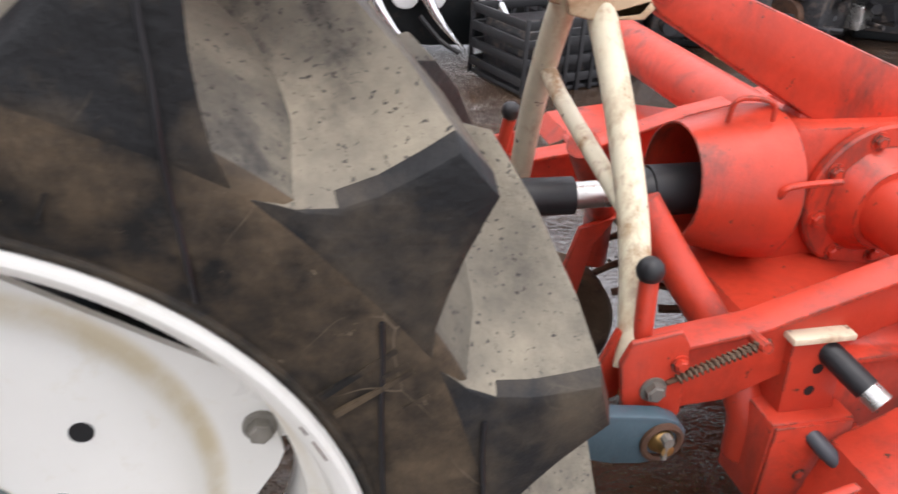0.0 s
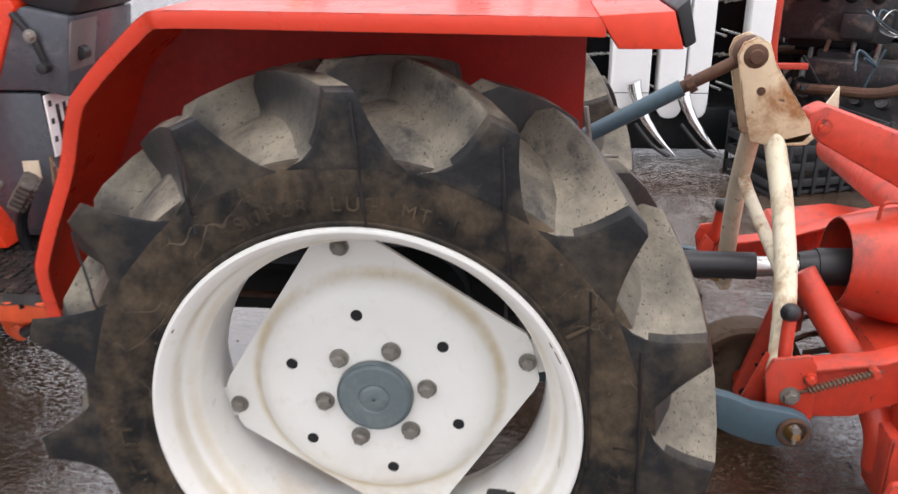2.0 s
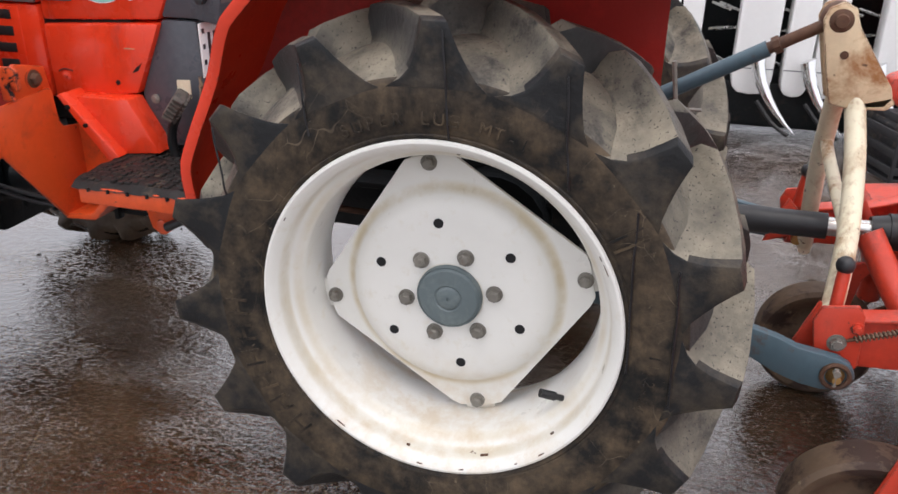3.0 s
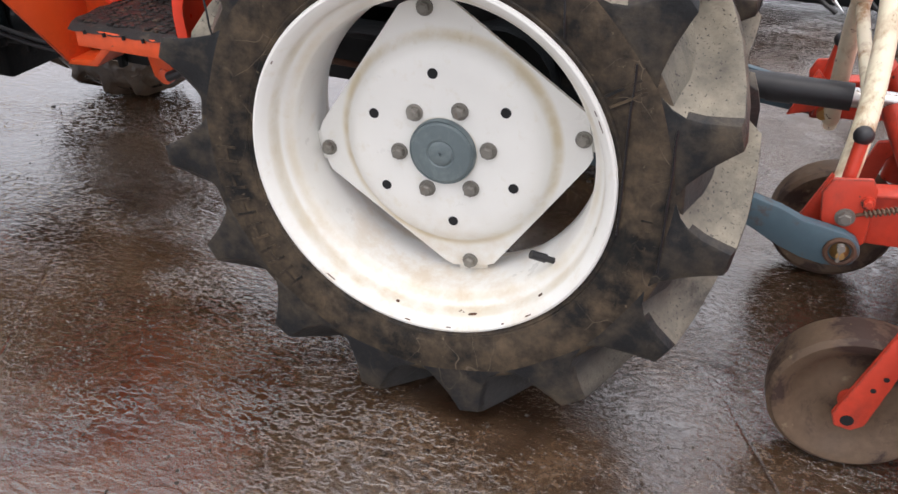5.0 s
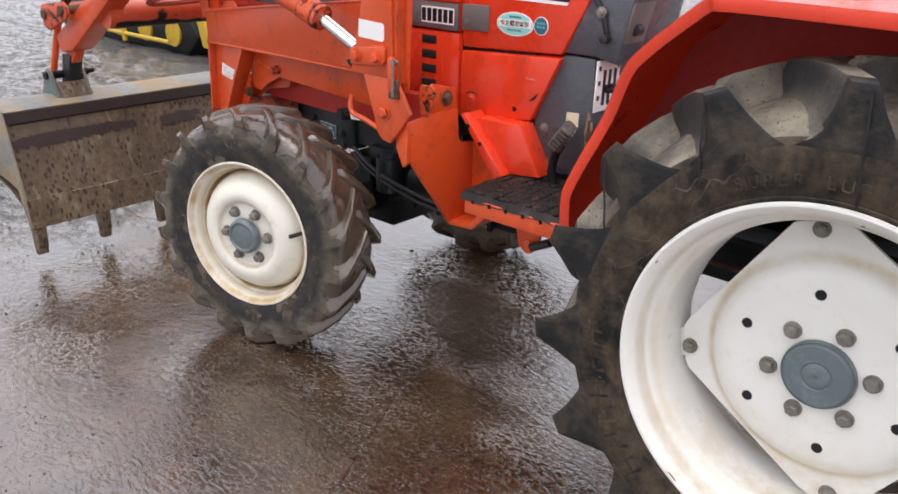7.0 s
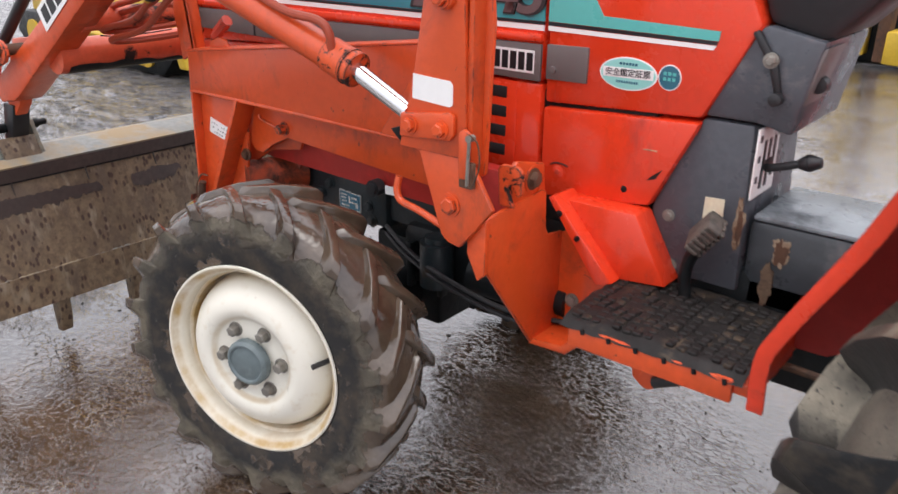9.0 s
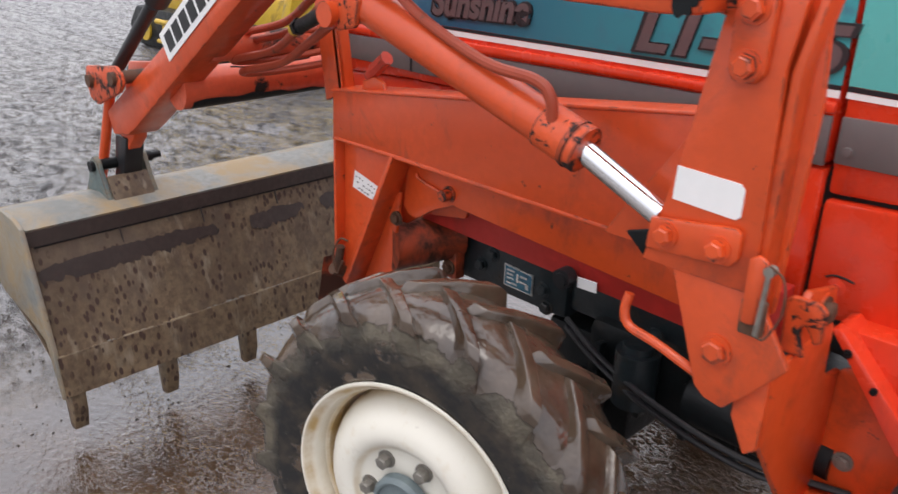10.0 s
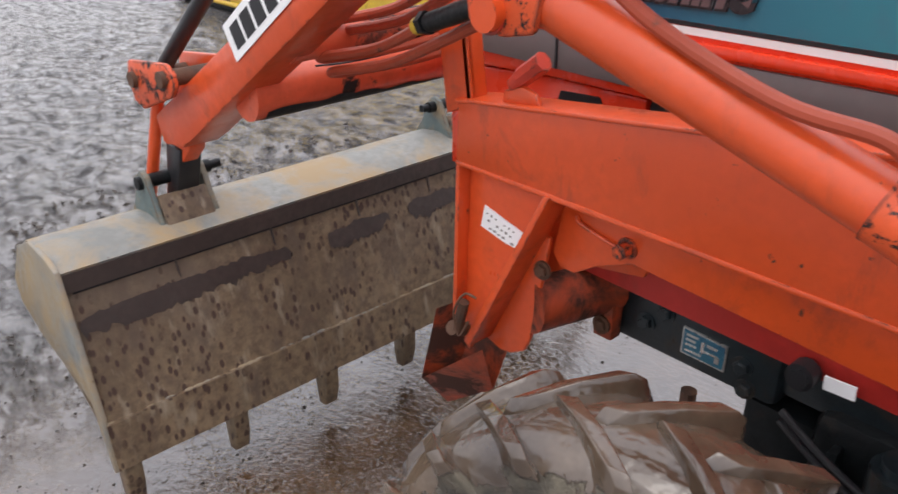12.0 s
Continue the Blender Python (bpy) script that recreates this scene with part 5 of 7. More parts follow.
    part("cylinder_eye", add_tube(tube(c0 + Vector((-0.015, f(0.14) - f(0.19), -0.03)), c0 + Vector((-0.015, f(0.25) - f(0.19), -0.03)), 0.021), c0 - d * 0.03, c0 + d * 0.02, 0.030), M_ORANGE, loader)


loader_side(lambda y: y, True)
loader_side(lambda y: 1.20 - y, False)
part("torque_tube", tube((-2.52, 0.18, 0.905), (-2.52, 1.02, 0.905), 0.046), M_TUBE, loader, "oil-stained orange cross tube")
part("cross_bar", tube((-2.40, 0.20, 1.01), (-2.40, 1.0, 1.01), 0.030), M_TUBE, loader)

# ---- bucket ----
bucket = thing("loader_bucket", (-2.9, 0.61, 0), "wide mud-caked steel loader bucket with short teeth", "loader bucket")
Y0, Y1 = -0.13, 1.36


def shell(pts, y0, y1, thick, n=1, wob=0.0):
    """A bent sheet along y through the (x, z) points."""
    bm = bmesh.new()
    cols = []
    for k in range(n + 1):
        y = y0 + (y1 - y0) * k / n
        row = []
        for j, (x, z) in enumerate(pts):
            w = wob * noise.noise(Vector((x * 9, y * 6, z * 9)))
            row.append(Vector((x + w, y, z + w * 0.4)))
        nr = []
        for j in range(len(row)):
            d = (row[min(j + 1, len(row) - 1)] - row[max(j - 1, 0)]).normalized()
            nr.append(row[j] + Vector((-d.z, 0, d.x)) * -thick)
        cols.append([bm.verts.new(p) for p in row + nr[::-1]])
    m = len(cols[0])
    for a, b in zip(cols, cols[1:]):
        for j in range(m):
            bm.faces.new((a[j], a[(j + 1) % m], b[(j + 1) % m], b[j]))
    bm.faces.new(cols[0][::-1])
    bm.faces.new(cols[-1])
    return bm


part("back", shell([(-2.688, 0.248), (-2.705, 0.30), (-2.735, 0.40), (-2.765, 0.50), (-2.772, 0.525)], Y0, Y1, 0.008, 60, 0.004), M_BUCKET, bucket, "mud-caked bucket back plate")
# band below the top lip, darker brown than the back plate
part("upper_band", shell([(-2.766, 0.522), (-2.768, 0.545), (-2.770, 0.560)], Y0 - 0.004, Y1, 0.012, 40, 0.002), M_BUCKET_DARK, bucket, "dark brown edge band")
part("top_plate", shell([(-2.764, 0.556), (-2.80, 0.566), (-2.87, 0.578), (-2.93, 0.570), (-2.985, 0.535)], Y0, Y1, 0.010, 30, 0.002), M_BUCKET_LIP, bucket, "pale grey bucket top, mud-smeared")
part("cutting_edge", shell([(-2.668, 0.150), (-2.676, 0.19), (-2.684, 0.245), (-2.686, 0.253)], Y0, Y1, 0.018, 90, 0.005), M_BUCKET, bucket, "muddy cutting edge plate")
# hidden plate, added to keep sky light off the ground below
part("bucket_blocker", shell([(-2.692, 0.205), (-2.80, 0.262), (-2.98, 0.312), (-3.085, 0.375)], Y0 + 0.004, Y1 - 0.004, 0.008), M_BUCKET, bucket, "muddy plate inside the bucket, added to block the sky")
part("front_shell", shell([(-2.985, 0.535), (-3.05, 0.485), (-3.10, 0.42)], Y0, Y1, 0.008), M_BUCKET_LIP, bucket)
weld = bmesh.new()
for k in range(70):
    y = Y0 + (Y1 - Y0) * (k + 0.5) / 70
    bmesh.ops.create_icosphere(weld, subdivisions=1, radius=1, matrix=Matrix.LocRotScale((-2.679 + random.uniform(-0.002, 0.002), y, 0.251 + random.uniform(-0.003, 0.003)), None, (0.007, 0.0135, 0.0055)))
part("weld_bead", weld, M_BUCKET_LIP, bucket, "pale weld bead")
for k in range(7):
    y = -0.098 + 0.250 * k
    part("tooth", prism([(-2.715, 0.15), (-2.660, 0.16), (-2.662, 0.09), (-2.676, 0.038), (-2.704, 0.036), (-2.712, 0.09)], y - 0.019, y + 0.019), M_BUCKET, bucket, "short worn bucket tooth", bevel=0.005)
for y in (Y0, Y1):
    part("side_plate", prism([(-2.758, 0.572), (-2.80, 0.585), (-2.90, 0.588), (-3.0, 0.545), (-3.10, 0.43), (-3.09, 0.37), (-2.98, 0.33), (-2.80, 0.31), (-2.715, 0.29), (-2.668, 0.14), (-2.655, 0.15), (-2.672, 0.26)], y - 0.006, y + 0.006), M_BUCKET_LIP, bucket, "crescent bucket side plate", bevel=0.003)
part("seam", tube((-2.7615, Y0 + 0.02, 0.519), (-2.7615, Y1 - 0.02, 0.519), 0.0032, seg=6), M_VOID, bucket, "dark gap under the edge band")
for k, y in enumerate((0.10, 0.33, 0.57, 0.80)):
    part("seam", tube((-2.757, y, 0.522), (-2.752, y + 0.004, 0.478), 0.003, seg=6), M_BUCKET_DARK, bucket)
for y0, y1, z in ((-0.118, 0.37, 0.452), (0.47, 0.66, 0.448), (0.72, 0.92, 0.452)):
    bm = bmesh.new()
    n = 64
    up, dn = [], []
    for i in range(n + 1):
        y = y0 + (y1 - y0) * i / n
        e = math.sin(math.pi * min(1, max(0, i / n)) ) ** 0.22 if 0 < i < n else 0.02
        u = z + 0.024 * e + 0.008 * noise.noise(Vector((y * 22, 1, 5))) + 0.006 * noise.noise(Vector((y * 75, 1, 5)))
        d = z - (0.030 - 0.016 * i / n) * e + 0.020 * noise.noise(Vector((y * 30, 2, 9))) + 0.012 * noise.noise(Vector((y * 95, 2, 9)))
        for lst, zz in ((up, u), (dn, d)):
            x = -2.7346 - (zz - 0.40) * 0.30 + 0.010
            lst.append(bm.verts.new((x, y, zz)))
    for i in range(n):
        bm.faces.new((up[i], up[i + 1], dn[i + 1], dn[i]))
    bmesh.ops.solidify(bm, geom=bm.faces[:], thickness=0.006)
    part("bare_patch", bm, M_BUCKET_DARK, bucket, "dark patch where mud has fallen off")
for f in (lambda y: y, lambda y: 1.18 - y):
    for y in (0.112, 0.236):
        part("hinge_ear", prism([(-2.975, 0.548), (-2.935, 0.605), (-2.905, 0.668), (-2.885, 0.682), (-2.862, 0.672), (-2.828, 0.600), (-2.800, 0.560)], f(y) - 0.007, f(y) + 0.007), M_TEAL_STEEL, bucket, "muddy teal hinge ear", bevel=0.003)
    lo, hi = min(f(0.119), f(0.229)), max(f(0.119), f(0.229))
    part("hinge_flap", prism([(-2.850, 0.628), (-2.843, 0.634), (-2.792, 0.558), (-2.800, 0.552)], lo, hi), M_BUCKET, bucket, "mud-caked hinge plate", bevel=0.003)
    part("hinge_pin", add_tube(tube((-2.884, f(0.095), 0.655), (-2.884, f(0.262), 0.655), 0.015), (-2.884, f(0.262), 0.655), (-2.882, f(0.288), 0.657), 0.010), M_DARK, bucket, "greasy black hinge pin")

# ---- loader: smaller parts of the near side ----
def flat_text(body, x, y, z, size, material, name, parent, label="", tilt=0.0, depth=0.0006, shear=0.0, bold=0.0, wide=1.0):
    m = Matrix.Translation((x, y, z)) @ Matrix.Rotation(radians(tilt), 4, "Y") @ Matrix.Rotation(radians(90), 4, "X") @ Matrix.Diagonal((wide, 1, 1, 1))
    return part(name, text_mesh(body, size, m, depth, shear, offset=bold), material, parent, label, sharp=20)


def quad_bar(bm, origin, ux, uz, x0, z0, x1, z1, lift):
    """A small raised bar in a sloping label's own axes."""
    n = ux.cross(uz).normalized()
    a = [origin + ux * x + uz * z for x, z in ((x0, z0), (x1, z0), (x1, z1), (x0, z1))]
    f = [bm.verts.new(p + n * lift) for p in a]
    g = [bm.verts.new(p) for p in a]
    bm.faces.new(f)
    bm.faces.new(g[::-1])
    for i in range(4):
        bm.faces.new((f[i], g[i], g[(i + 1) % 4], f[(i + 1) % 4]))


# mounting bracket between loader and tractor
PX = -1.115
mount = bmesh.new()
for x0, x1 in ((PX - 0.005, PX + 0.005),):
    pts = [(0.236, 0.762), (0.300, 0.768), (0.420, 0.776), (0.436, 0.770), (0.442, 0.690), (0.455, 0.672), (0.512, 0.664), (0.522, 0.45), (0.425, 0.441), (0.410, 0.443), (0.240, 0.662)]
    a = [mount.verts.new((x0, y, z)) for y, z in pts]
    b = [mount.verts.new((x1, y, z)) for y, z in pts]
    mount.faces.new(a)
    mount.faces.new(b[::-1])
    for i in range(len(pts)):
        mount.faces.new((a[i], b[i], b[(i + 1) % len(pts)], a[(i + 1) % len(pts)]))
part("mount_plate", mount, M_ORANGE, loader, "orange loader mounting plate", bevel=0.003)
part("mount_edge", prism([(-1.150, 0.690), (-1.150, 0.755), (-1.108, 0.760), (-1.108, 0.655), (-1.125, 0.640)], 0.232, 0.244), M_ORANGE, loader, "", bevel=0.003)
part("mount_web", prism([(-1.112, 0.452), (-1.112, 0.662), (-1.075, 0.690), (-0.96, 0.600), (-0.955, 0.545), (-1.040, 0.452)], 0.505, 0.515), M_ORANGE, loader, "orange mounting web", bevel=0.003)
part("mount_foot", prism([(-1.120, 0.436), (-1.118, 0.450), (-1.040, 0.458), (-0.950, 0.548), (-0.936, 0.545), (-0.938, 0.532), (-1.030, 0.442)], 0.412, 0.516), M_ORANGE, loader, bevel=0.003)
bolt_part((PX - 0.005, 0.390, 0.650), (-1, 0, 0), loader, 0.008, 0.007)
for hy, hz in ((0.358, 0.616), (0.462, 0.504)):
    part("drilled_hole", tube((PX - 0.0058, hy, hz), (PX - 0.004, hy, hz), 0.005), M_RUST, loader)
bolt_part((-1.074, 0.505, 0.517), NEAR, loader, 0.012, 0.009)
bolt_part((-0.975, 0.500, 0.570), NEAR, loader, 0.011, 0.009)
ear = bmesh.new()
pts = [(0.318, 0.760), (0.318, 0.838), (0.335, 0.850), (0.428, 0.828), (0.438, 0.76)]
a = [ear.verts.new((-1.125, y, z)) for y, z in pts]
b = [ear.verts.new((-1.113, y, z)) for y, z in pts]
ear.faces.new(a)
ear.faces.new(b[::-1])
for i in range(len(pts)):
    ear.faces.new((a[i], b[i], b[(i + 1) % len(pts)], a[(i + 1) % len(pts)]))
part("mount_ear", ear, M_ORANGE, loader, "orange bracket ear", bevel=0.004)
bolt_part((-1.112, 0.385, 0.806), (1, 0, 0), loader, 0.016, 0.012, M_RUST)
part("bolt_seat", tube((-1.113, 0.385, 0.806), (-1.1105, 0.385, 0.806), 0.026, seg=20), M_ORANGE, loader)
part("mount_ear", prism([(-1.13, 0.77), (-1.135, 0.842), (-1.126, 0.850), (-1.092, 0.850), (-1.082, 0.842), (-1.080, 0.80), (-1.090, 0.792), (-1.096, 0.805), (-1.104, 0.816), (-1.110, 0.808), (-1.106, 0.785), (-1.098, 0.77)], 0.300, 0.312), M_SCUFFED, loader, "chipped orange hooked ear", bevel=0.003)
# latch with a spring pin on the post
part("latch", prism([(-1.146, 0.842), (-1.147, 0.925), (-1.135, 0.933), (-1.122, 0.925), (-1.128, 0.842)], 0.196, 0.206), M_ORANGE, loader, "orange latch lever", bevel=0.004)
part("latch_bracket", box((-1.150, 0.203, 0.825), (-1.120, 0.216, 0.872)), M_RUST, loader, bevel=0.003)
part("latch_pin", add_tube(tube((-1.117, 0.190, 0.925), (-1.121, 0.190, 0.836), 0.0032, seg=10), (-1.117, 0.186, 0.920), (-1.117, 0.20, 0.920), 0.0065, seg=12), M_BOLT, loader, "steel latch pin")
part("latch_wire", pipe([(-1.117, 0.188, 0.928), (-1.098, 0.188, 0.915), (-1.094, 0.188, 0.875), (-1.108, 0.188, 0.838), (-1.121, 0.190, 0.834)], 0.0014, 6), M_RUST, loader)
# bent bar hook under the post
part("hook_bar", pipe([(-1.328, 0.245, 0.800), (-1.330, 0.240, 0.775), (-1.318, 0.238, 0.754), (-1.27, 0.236, 0.745), (-1.20, 0.236, 0.725)], 0.0072, 10), M_ORANGE, loader, "bent orange hook bar")
# reinforcing wedge between beam and post
part("stiffener", prism([(-1.395, 0.87), (-1.235, 1.10), (-1.225, 0.87)], 0.262, 0.270), M_ORANGE, loader, bevel=0.002)
part("oily_gusset", prism([(-1.340, 0.894), (-1.300, 0.908), (-1.294, 0.872), (-1.307, 0.866)], 0.234, 0.242), M_DARK, loader, "oil-black gusset at the rod end", bevel=0.002)
# post label
part("white_label", prism([(-1.262, 1.010), (-1.178, 1.006), (-1.172, 1.000), (-1.172, 0.966), (-1.178, 0.961), (-1.264, 0.966)], 0.2115, 0.214), M_WHITE, loader, "blank white sticker on the post")
# beam label, torn
part("white_label", prism([(-2.1046, 0.7756), (-2.0205, 0.7549), (-2.0226, 0.7414), (-2.035, 0.7227), (-2.0599, 0.7247), (-2.1129, 0.7362)], 0.3640, 0.3665), M_WHITE, loader, "torn white paper sticker")
sm = bmesh.new()
for i in range(3):
    for k in range(7):
        x = -2.100 + 0.0098 * k + 0.003 * i
        if (i * 7 + k) % 5 == 3 or x > -2.036:
            continue
        z = 0.7635 - 0.0125 * i - 0.0022 * k
        w = 0.0035 + 0.0028 * ((k * 3 + i) % 3) / 2
        add_box(sm, (x, 0.3634, z - 0.0018), (x + w, 0.3642, z + 0.0006 + 0.0012 * ((k + i) % 2)))
part("label_print", sm, M_BOLT, loader, "faded grey print")
# front latch pin and stand leg
leg = bmesh.new()
A, B, C, D, E_, F, G = [leg.verts.new(p) for p in ((-2.205, 0.345, 0.545), (-2.266, 0.357, 0.353), (-2.262, 0.424, 0.262), (-2.135, 0.426, 0.36), (-2.085, 0.426, 0.52), (-2.17, 0.426, 0.56), (-2.10, 0.36, 0.50))]
for q in ((A, B, C, F), (C, D, E_, F), (B, G, D, C)):
    leg.faces.new(q)
bmesh.ops.solidify(leg, geom=leg.faces[:], thickness=0.006)
part("stand_leg", leg, M_RUSTY_ORANGE, loader, "orange stand leg channel, rusty inside", bevel=0.002)
part("stand_bracket", prism([(-2.06, 0.74), (-1.985, 0.75), (-2.017, 0.548), (-2.030, 0.517), (-2.060, 0.498), (-2.085, 0.493), (-2.134, 0.506)], 0.390, 0.400), M_ORANGE, loader, "orange stand bracket", bevel=0.004)
part("front_pin", add_tube(tube((-2.136, 0.352, 0.530), (-2.134, 0.318, 0.548), 0.013, seg=14), (-2.128, 0.326, 0.545), (-2.112, 0.326, 0.606), 0.0095, seg=10), M_RUST, loader, "greasy stand pin")
part("pin_ring", pipe([(-2.075, 0.318, 0.632), (-2.100, 0.315, 0.630), (-2.120, 0.31, 0.590), (-2.108, 0.31, 0.548), (-2.085, 0.31, 0.585)], 0.0022, 6), M_RUST, loader)
bolt_part((-1.995, 0.388, 0.690), NEAR, loader, 0.012, 0.010, M_RUST)
part("axle_bracket", box((-1.985, 0.52, 0.520), (-1.945, 0.55, 0.66)), M_RUSTY_ORANGE, loader, bevel=0.004)
bolt_part((-1.965, 0.518, 0.548), NEAR, loader, 0.013, 0.010, M_RUST)
bolt_part((-1.965, 0.518, 0.612), NEAR, loader, 0.013, 0.010, M_RUST)
part("keeper", pipe([(-1.938, 0.392, 0.803), (-1.928, 0.392, 0.792), (-1.862, 0.392, 0.778)], 0.0034, 8), M_ORANGE, loader, "bent keeper rod")
# upright between beam and boom, cross piece ends
part("upright", prism([(-2.1782, 0.9163), (-2.2093, 1.1238), (-2.1471, 1.1341), (-2.1191, 0.9423)], 0.348, 0.36), M_ORANGE, loader, "flat orange upright", bevel=0.003)
part("upright_edge", prism([(-2.1315, 0.9371), (-2.1575, 1.1238), (-2.1471, 1.1341), (-2.1191, 0.9423)], 0.348, 0.382), M_ORANGE, loader, bevel=0.002)
part("rest_bracket", prism([(-2.06, 0.957), (-2.056, 0.978), (-2.02, 0.990), (-1.995, 0.984), (-1.985, 0.966)], 0.35, 0.360), M_ORANGE, loader, bevel=0.004)
part("rest_roller", add_tube(tube((-2.03, 0.36, 1.00), (-1.99, 0.36, 1.03), 0.015, seg=8), (-2.045, 0.36, 0.985), (-2.02, 0.36, 1.01), 0.012), M_TILLER, loader)
# boom knuckle where the lift cylinder hangs
part("knuckle", prism([(-1.945, 1.20), (-1.93, 1.125), (-1.88, 1.108), (-1.83, 1.118), (-1.82, 1.16), (-1.86, 1.215)], 0.155, 0.168), M_SCUFFED, loader, "scorched orange knuckle plate", bevel=0.006)
bolt_part((-1.893, 0.155, 1.132), NEAR, loader, 0.017, 0.010, M_TILLER)
bolt_part((-1.935, 0.148, 1.225), NEAR, loader, 0.016, 0.010, M_ORANGE)
# bucket link at the boom's tip
part("tilt_link", prism([(-2.888, 0.880), (-2.872, 0.918), (-2.700, 0.940), (-2.672, 0.925), (-2.668, 0.900), (-2.690, 0.878), (-2.83, 0.826), (-2.868, 0.836)], 0.118, 0.130), M_SCUFFED, loader, "orange tilt link plate, black with grease", bevel=0.004)
part("tilt_link", prism([(-2.888, 0.880), (-2.872, 0.918), (-2.700, 0.940), (-2.672, 0.925), (-2.668, 0.900), (-2.690, 0.878), (-2.83, 0.826), (-2.868, 0.836)], 0.228, 0.240), M_ORANGE, loader, "orange tilt link plate", bevel=0.004)
for x, z in ((-2.848, 0.884), (-2.708, 0.910)):
    part("link_pin", tube((x, 0.108, z), (x, 0.245, z), 0.016), M_RUST, loader, "dark link pin")
part("tilt_rod", tube((-2.845, 0.165, 0.87), (-2.955, 0.150, 0.60), 0.013), M_ORANGE, loader, "orange bucket tilt rod")
part("tilt_rod_foot", box((-2.985, 0.125, 0.575), (-2.945, 0.160, 0.612)), M_ORANGE, loader, bevel=0.006)
part("boom_tip", prism([(-2.70, 0.90), (-2.76, 0.905), (-2.80, 0.84), (-2.83, 0.76), (-2.90, 0.66), (-2.925, 0.60), (-2.885, 0.60), (-2.84, 0.68), (-2.77, 0.74)], 0.172, 0.210), M_ORANGE, loader, "orange boom tip", bevel=0.004)
part("boom_tip_shoe", prism([(-2.865, 0.735), (-2.80, 0.735), (-2.855, 0.60), (-2.905, 0.60)], 0.165, 0.217), M_BLACK, loader, bevel=0.004)
part("tilt_cylinder", add_tube(tube((-2.845, 0.185, 0.905), (-2.60, 0.185, 1.085), 0.016), (-2.58, 0.185, 1.10), (-2.30, 0.185, 1.32), 0.030), M_BLACK, loader, "dark tilt cylinder rod")
# black ragged sheet around the lower side of the cross tube
under_bm = bmesh.new()
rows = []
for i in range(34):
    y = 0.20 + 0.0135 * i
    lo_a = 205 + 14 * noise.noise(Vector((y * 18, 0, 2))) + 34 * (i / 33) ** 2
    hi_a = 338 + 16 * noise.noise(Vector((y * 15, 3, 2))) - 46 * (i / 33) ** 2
    rows.append([under_bm.verts.new((-2.52 - 0.0475 * math.cos(radians(lo_a + (hi_a - lo_a) * k / 10)), y, 0.905 + 0.0475 * math.sin(radians(lo_a + (hi_a - lo_a) * k / 10)))) for k in range(11)])
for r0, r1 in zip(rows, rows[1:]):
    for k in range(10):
        under_bm.faces.new((r0[k], r0[k + 1], r1[k + 1], r1[k]))
part("oil_crust", under_bm, M_DARK, loader, "black ragged sheet under the cross tube")
# hoses
part("hose", pipe([(-1.90, 0.175, 1.27), (-1.806, 0.185, 1.210), (-1.708, 0.185, 1.148), (-1.568, 0.182, 1.098), (-1.475, 0.185, 1.086), (-1.450, 0.188, 1.066), (-1.447, 0.192, 1.034)], 0.0085, 10), M_HOSE, loader, "orange hose along the lift cylinder")
for dy, dz, m_ in ((0.0, 0.0, M_HOSE), (0.02, -0.028, M_HOSE), (0.05, 0.035, M_HOSE), (0.035, 0.055, M_HOSE)):
    part("hose", pipe([(-1.90, 0.17 + dy, 1.16 + dz), (-2.08, 0.22 + dy, 1.085 + dz), (-2.25, 0.27 + dy, 1.02 + dz), (-2.385, 0.258 + dy, 0.985 + dz), (-2.41, 0.30 + dy, 0.972 + dz), (-2.38, 0.42 + dy, 0.978 + dz), (-2.36, 0.62 + dy, 0.995 + dz), (-2.36, 0.9, 1.0 + dz)], 0.0085, 10), m_, loader, "painted hydraulic hose")
part("hose_fitting", add_tube(tube((-1.93, 0.178, 1.135), (-2.05, 0.205, 1.095), 0.013), (-2.055, 0.206, 1.094), (-2.07, 0.21, 1.090), 0.016, seg=6), M_DARK, loader, "oily hose fitting")
part("hose_collar", tube((-2.075, 0.212, 1.088), (-2.088, 0.215, 1.083), 0.012, seg=12), M_YELLOW, loader, "yellow collar")
part("wire", pipe([(-2.41, 0.26, 0.965), (-2.43, 0.33, 0.955), (-2.42, 0.40, 0.958), (-2.42, 0.48, 0.962)], 0.0018, 6), M_BLACK, loader)
# boom label: brand lettering as plain black bars
o = Vector((-2.500, 0.1485, 1.026))
ux, uz = Vector((-2.262 + 2.500, 0, 1.182 - 1.026)).normalized(), None
uz = Vector((-ux.z, 0, ux.x))
lb = bmesh.new()
quad_bar(lb, o - uz * 0.055, ux, uz, -0.002, 0, 0.290, 0.064, 0.0012)
part("boom_label", lb, M_WHITE, loader, "white maker's label with black blocks")
oo = o - uz * 0.055 + Vector((0, -0.0013, 0))
for i in range(6):
    lb = bmesh.new()
    quad_bar(lb, oo, ux, uz, 0.018 + i * 0.044, 0.012, 0.018 + i * 0.044 + 0.034, 0.052, 0.0008)
    part("label_block", lb, M_INK, loader)
# ---- tractor: near-side details ----
part("step_wedge", prism([(-1.112, 0.742), (-0.944, 0.744), (-0.868, 0.612), (-0.975, 0.60)], 0.49, 0.56), M_RED, tractor, "red wedge panel above the step", bevel=0.006)
strip = bmesh.new()
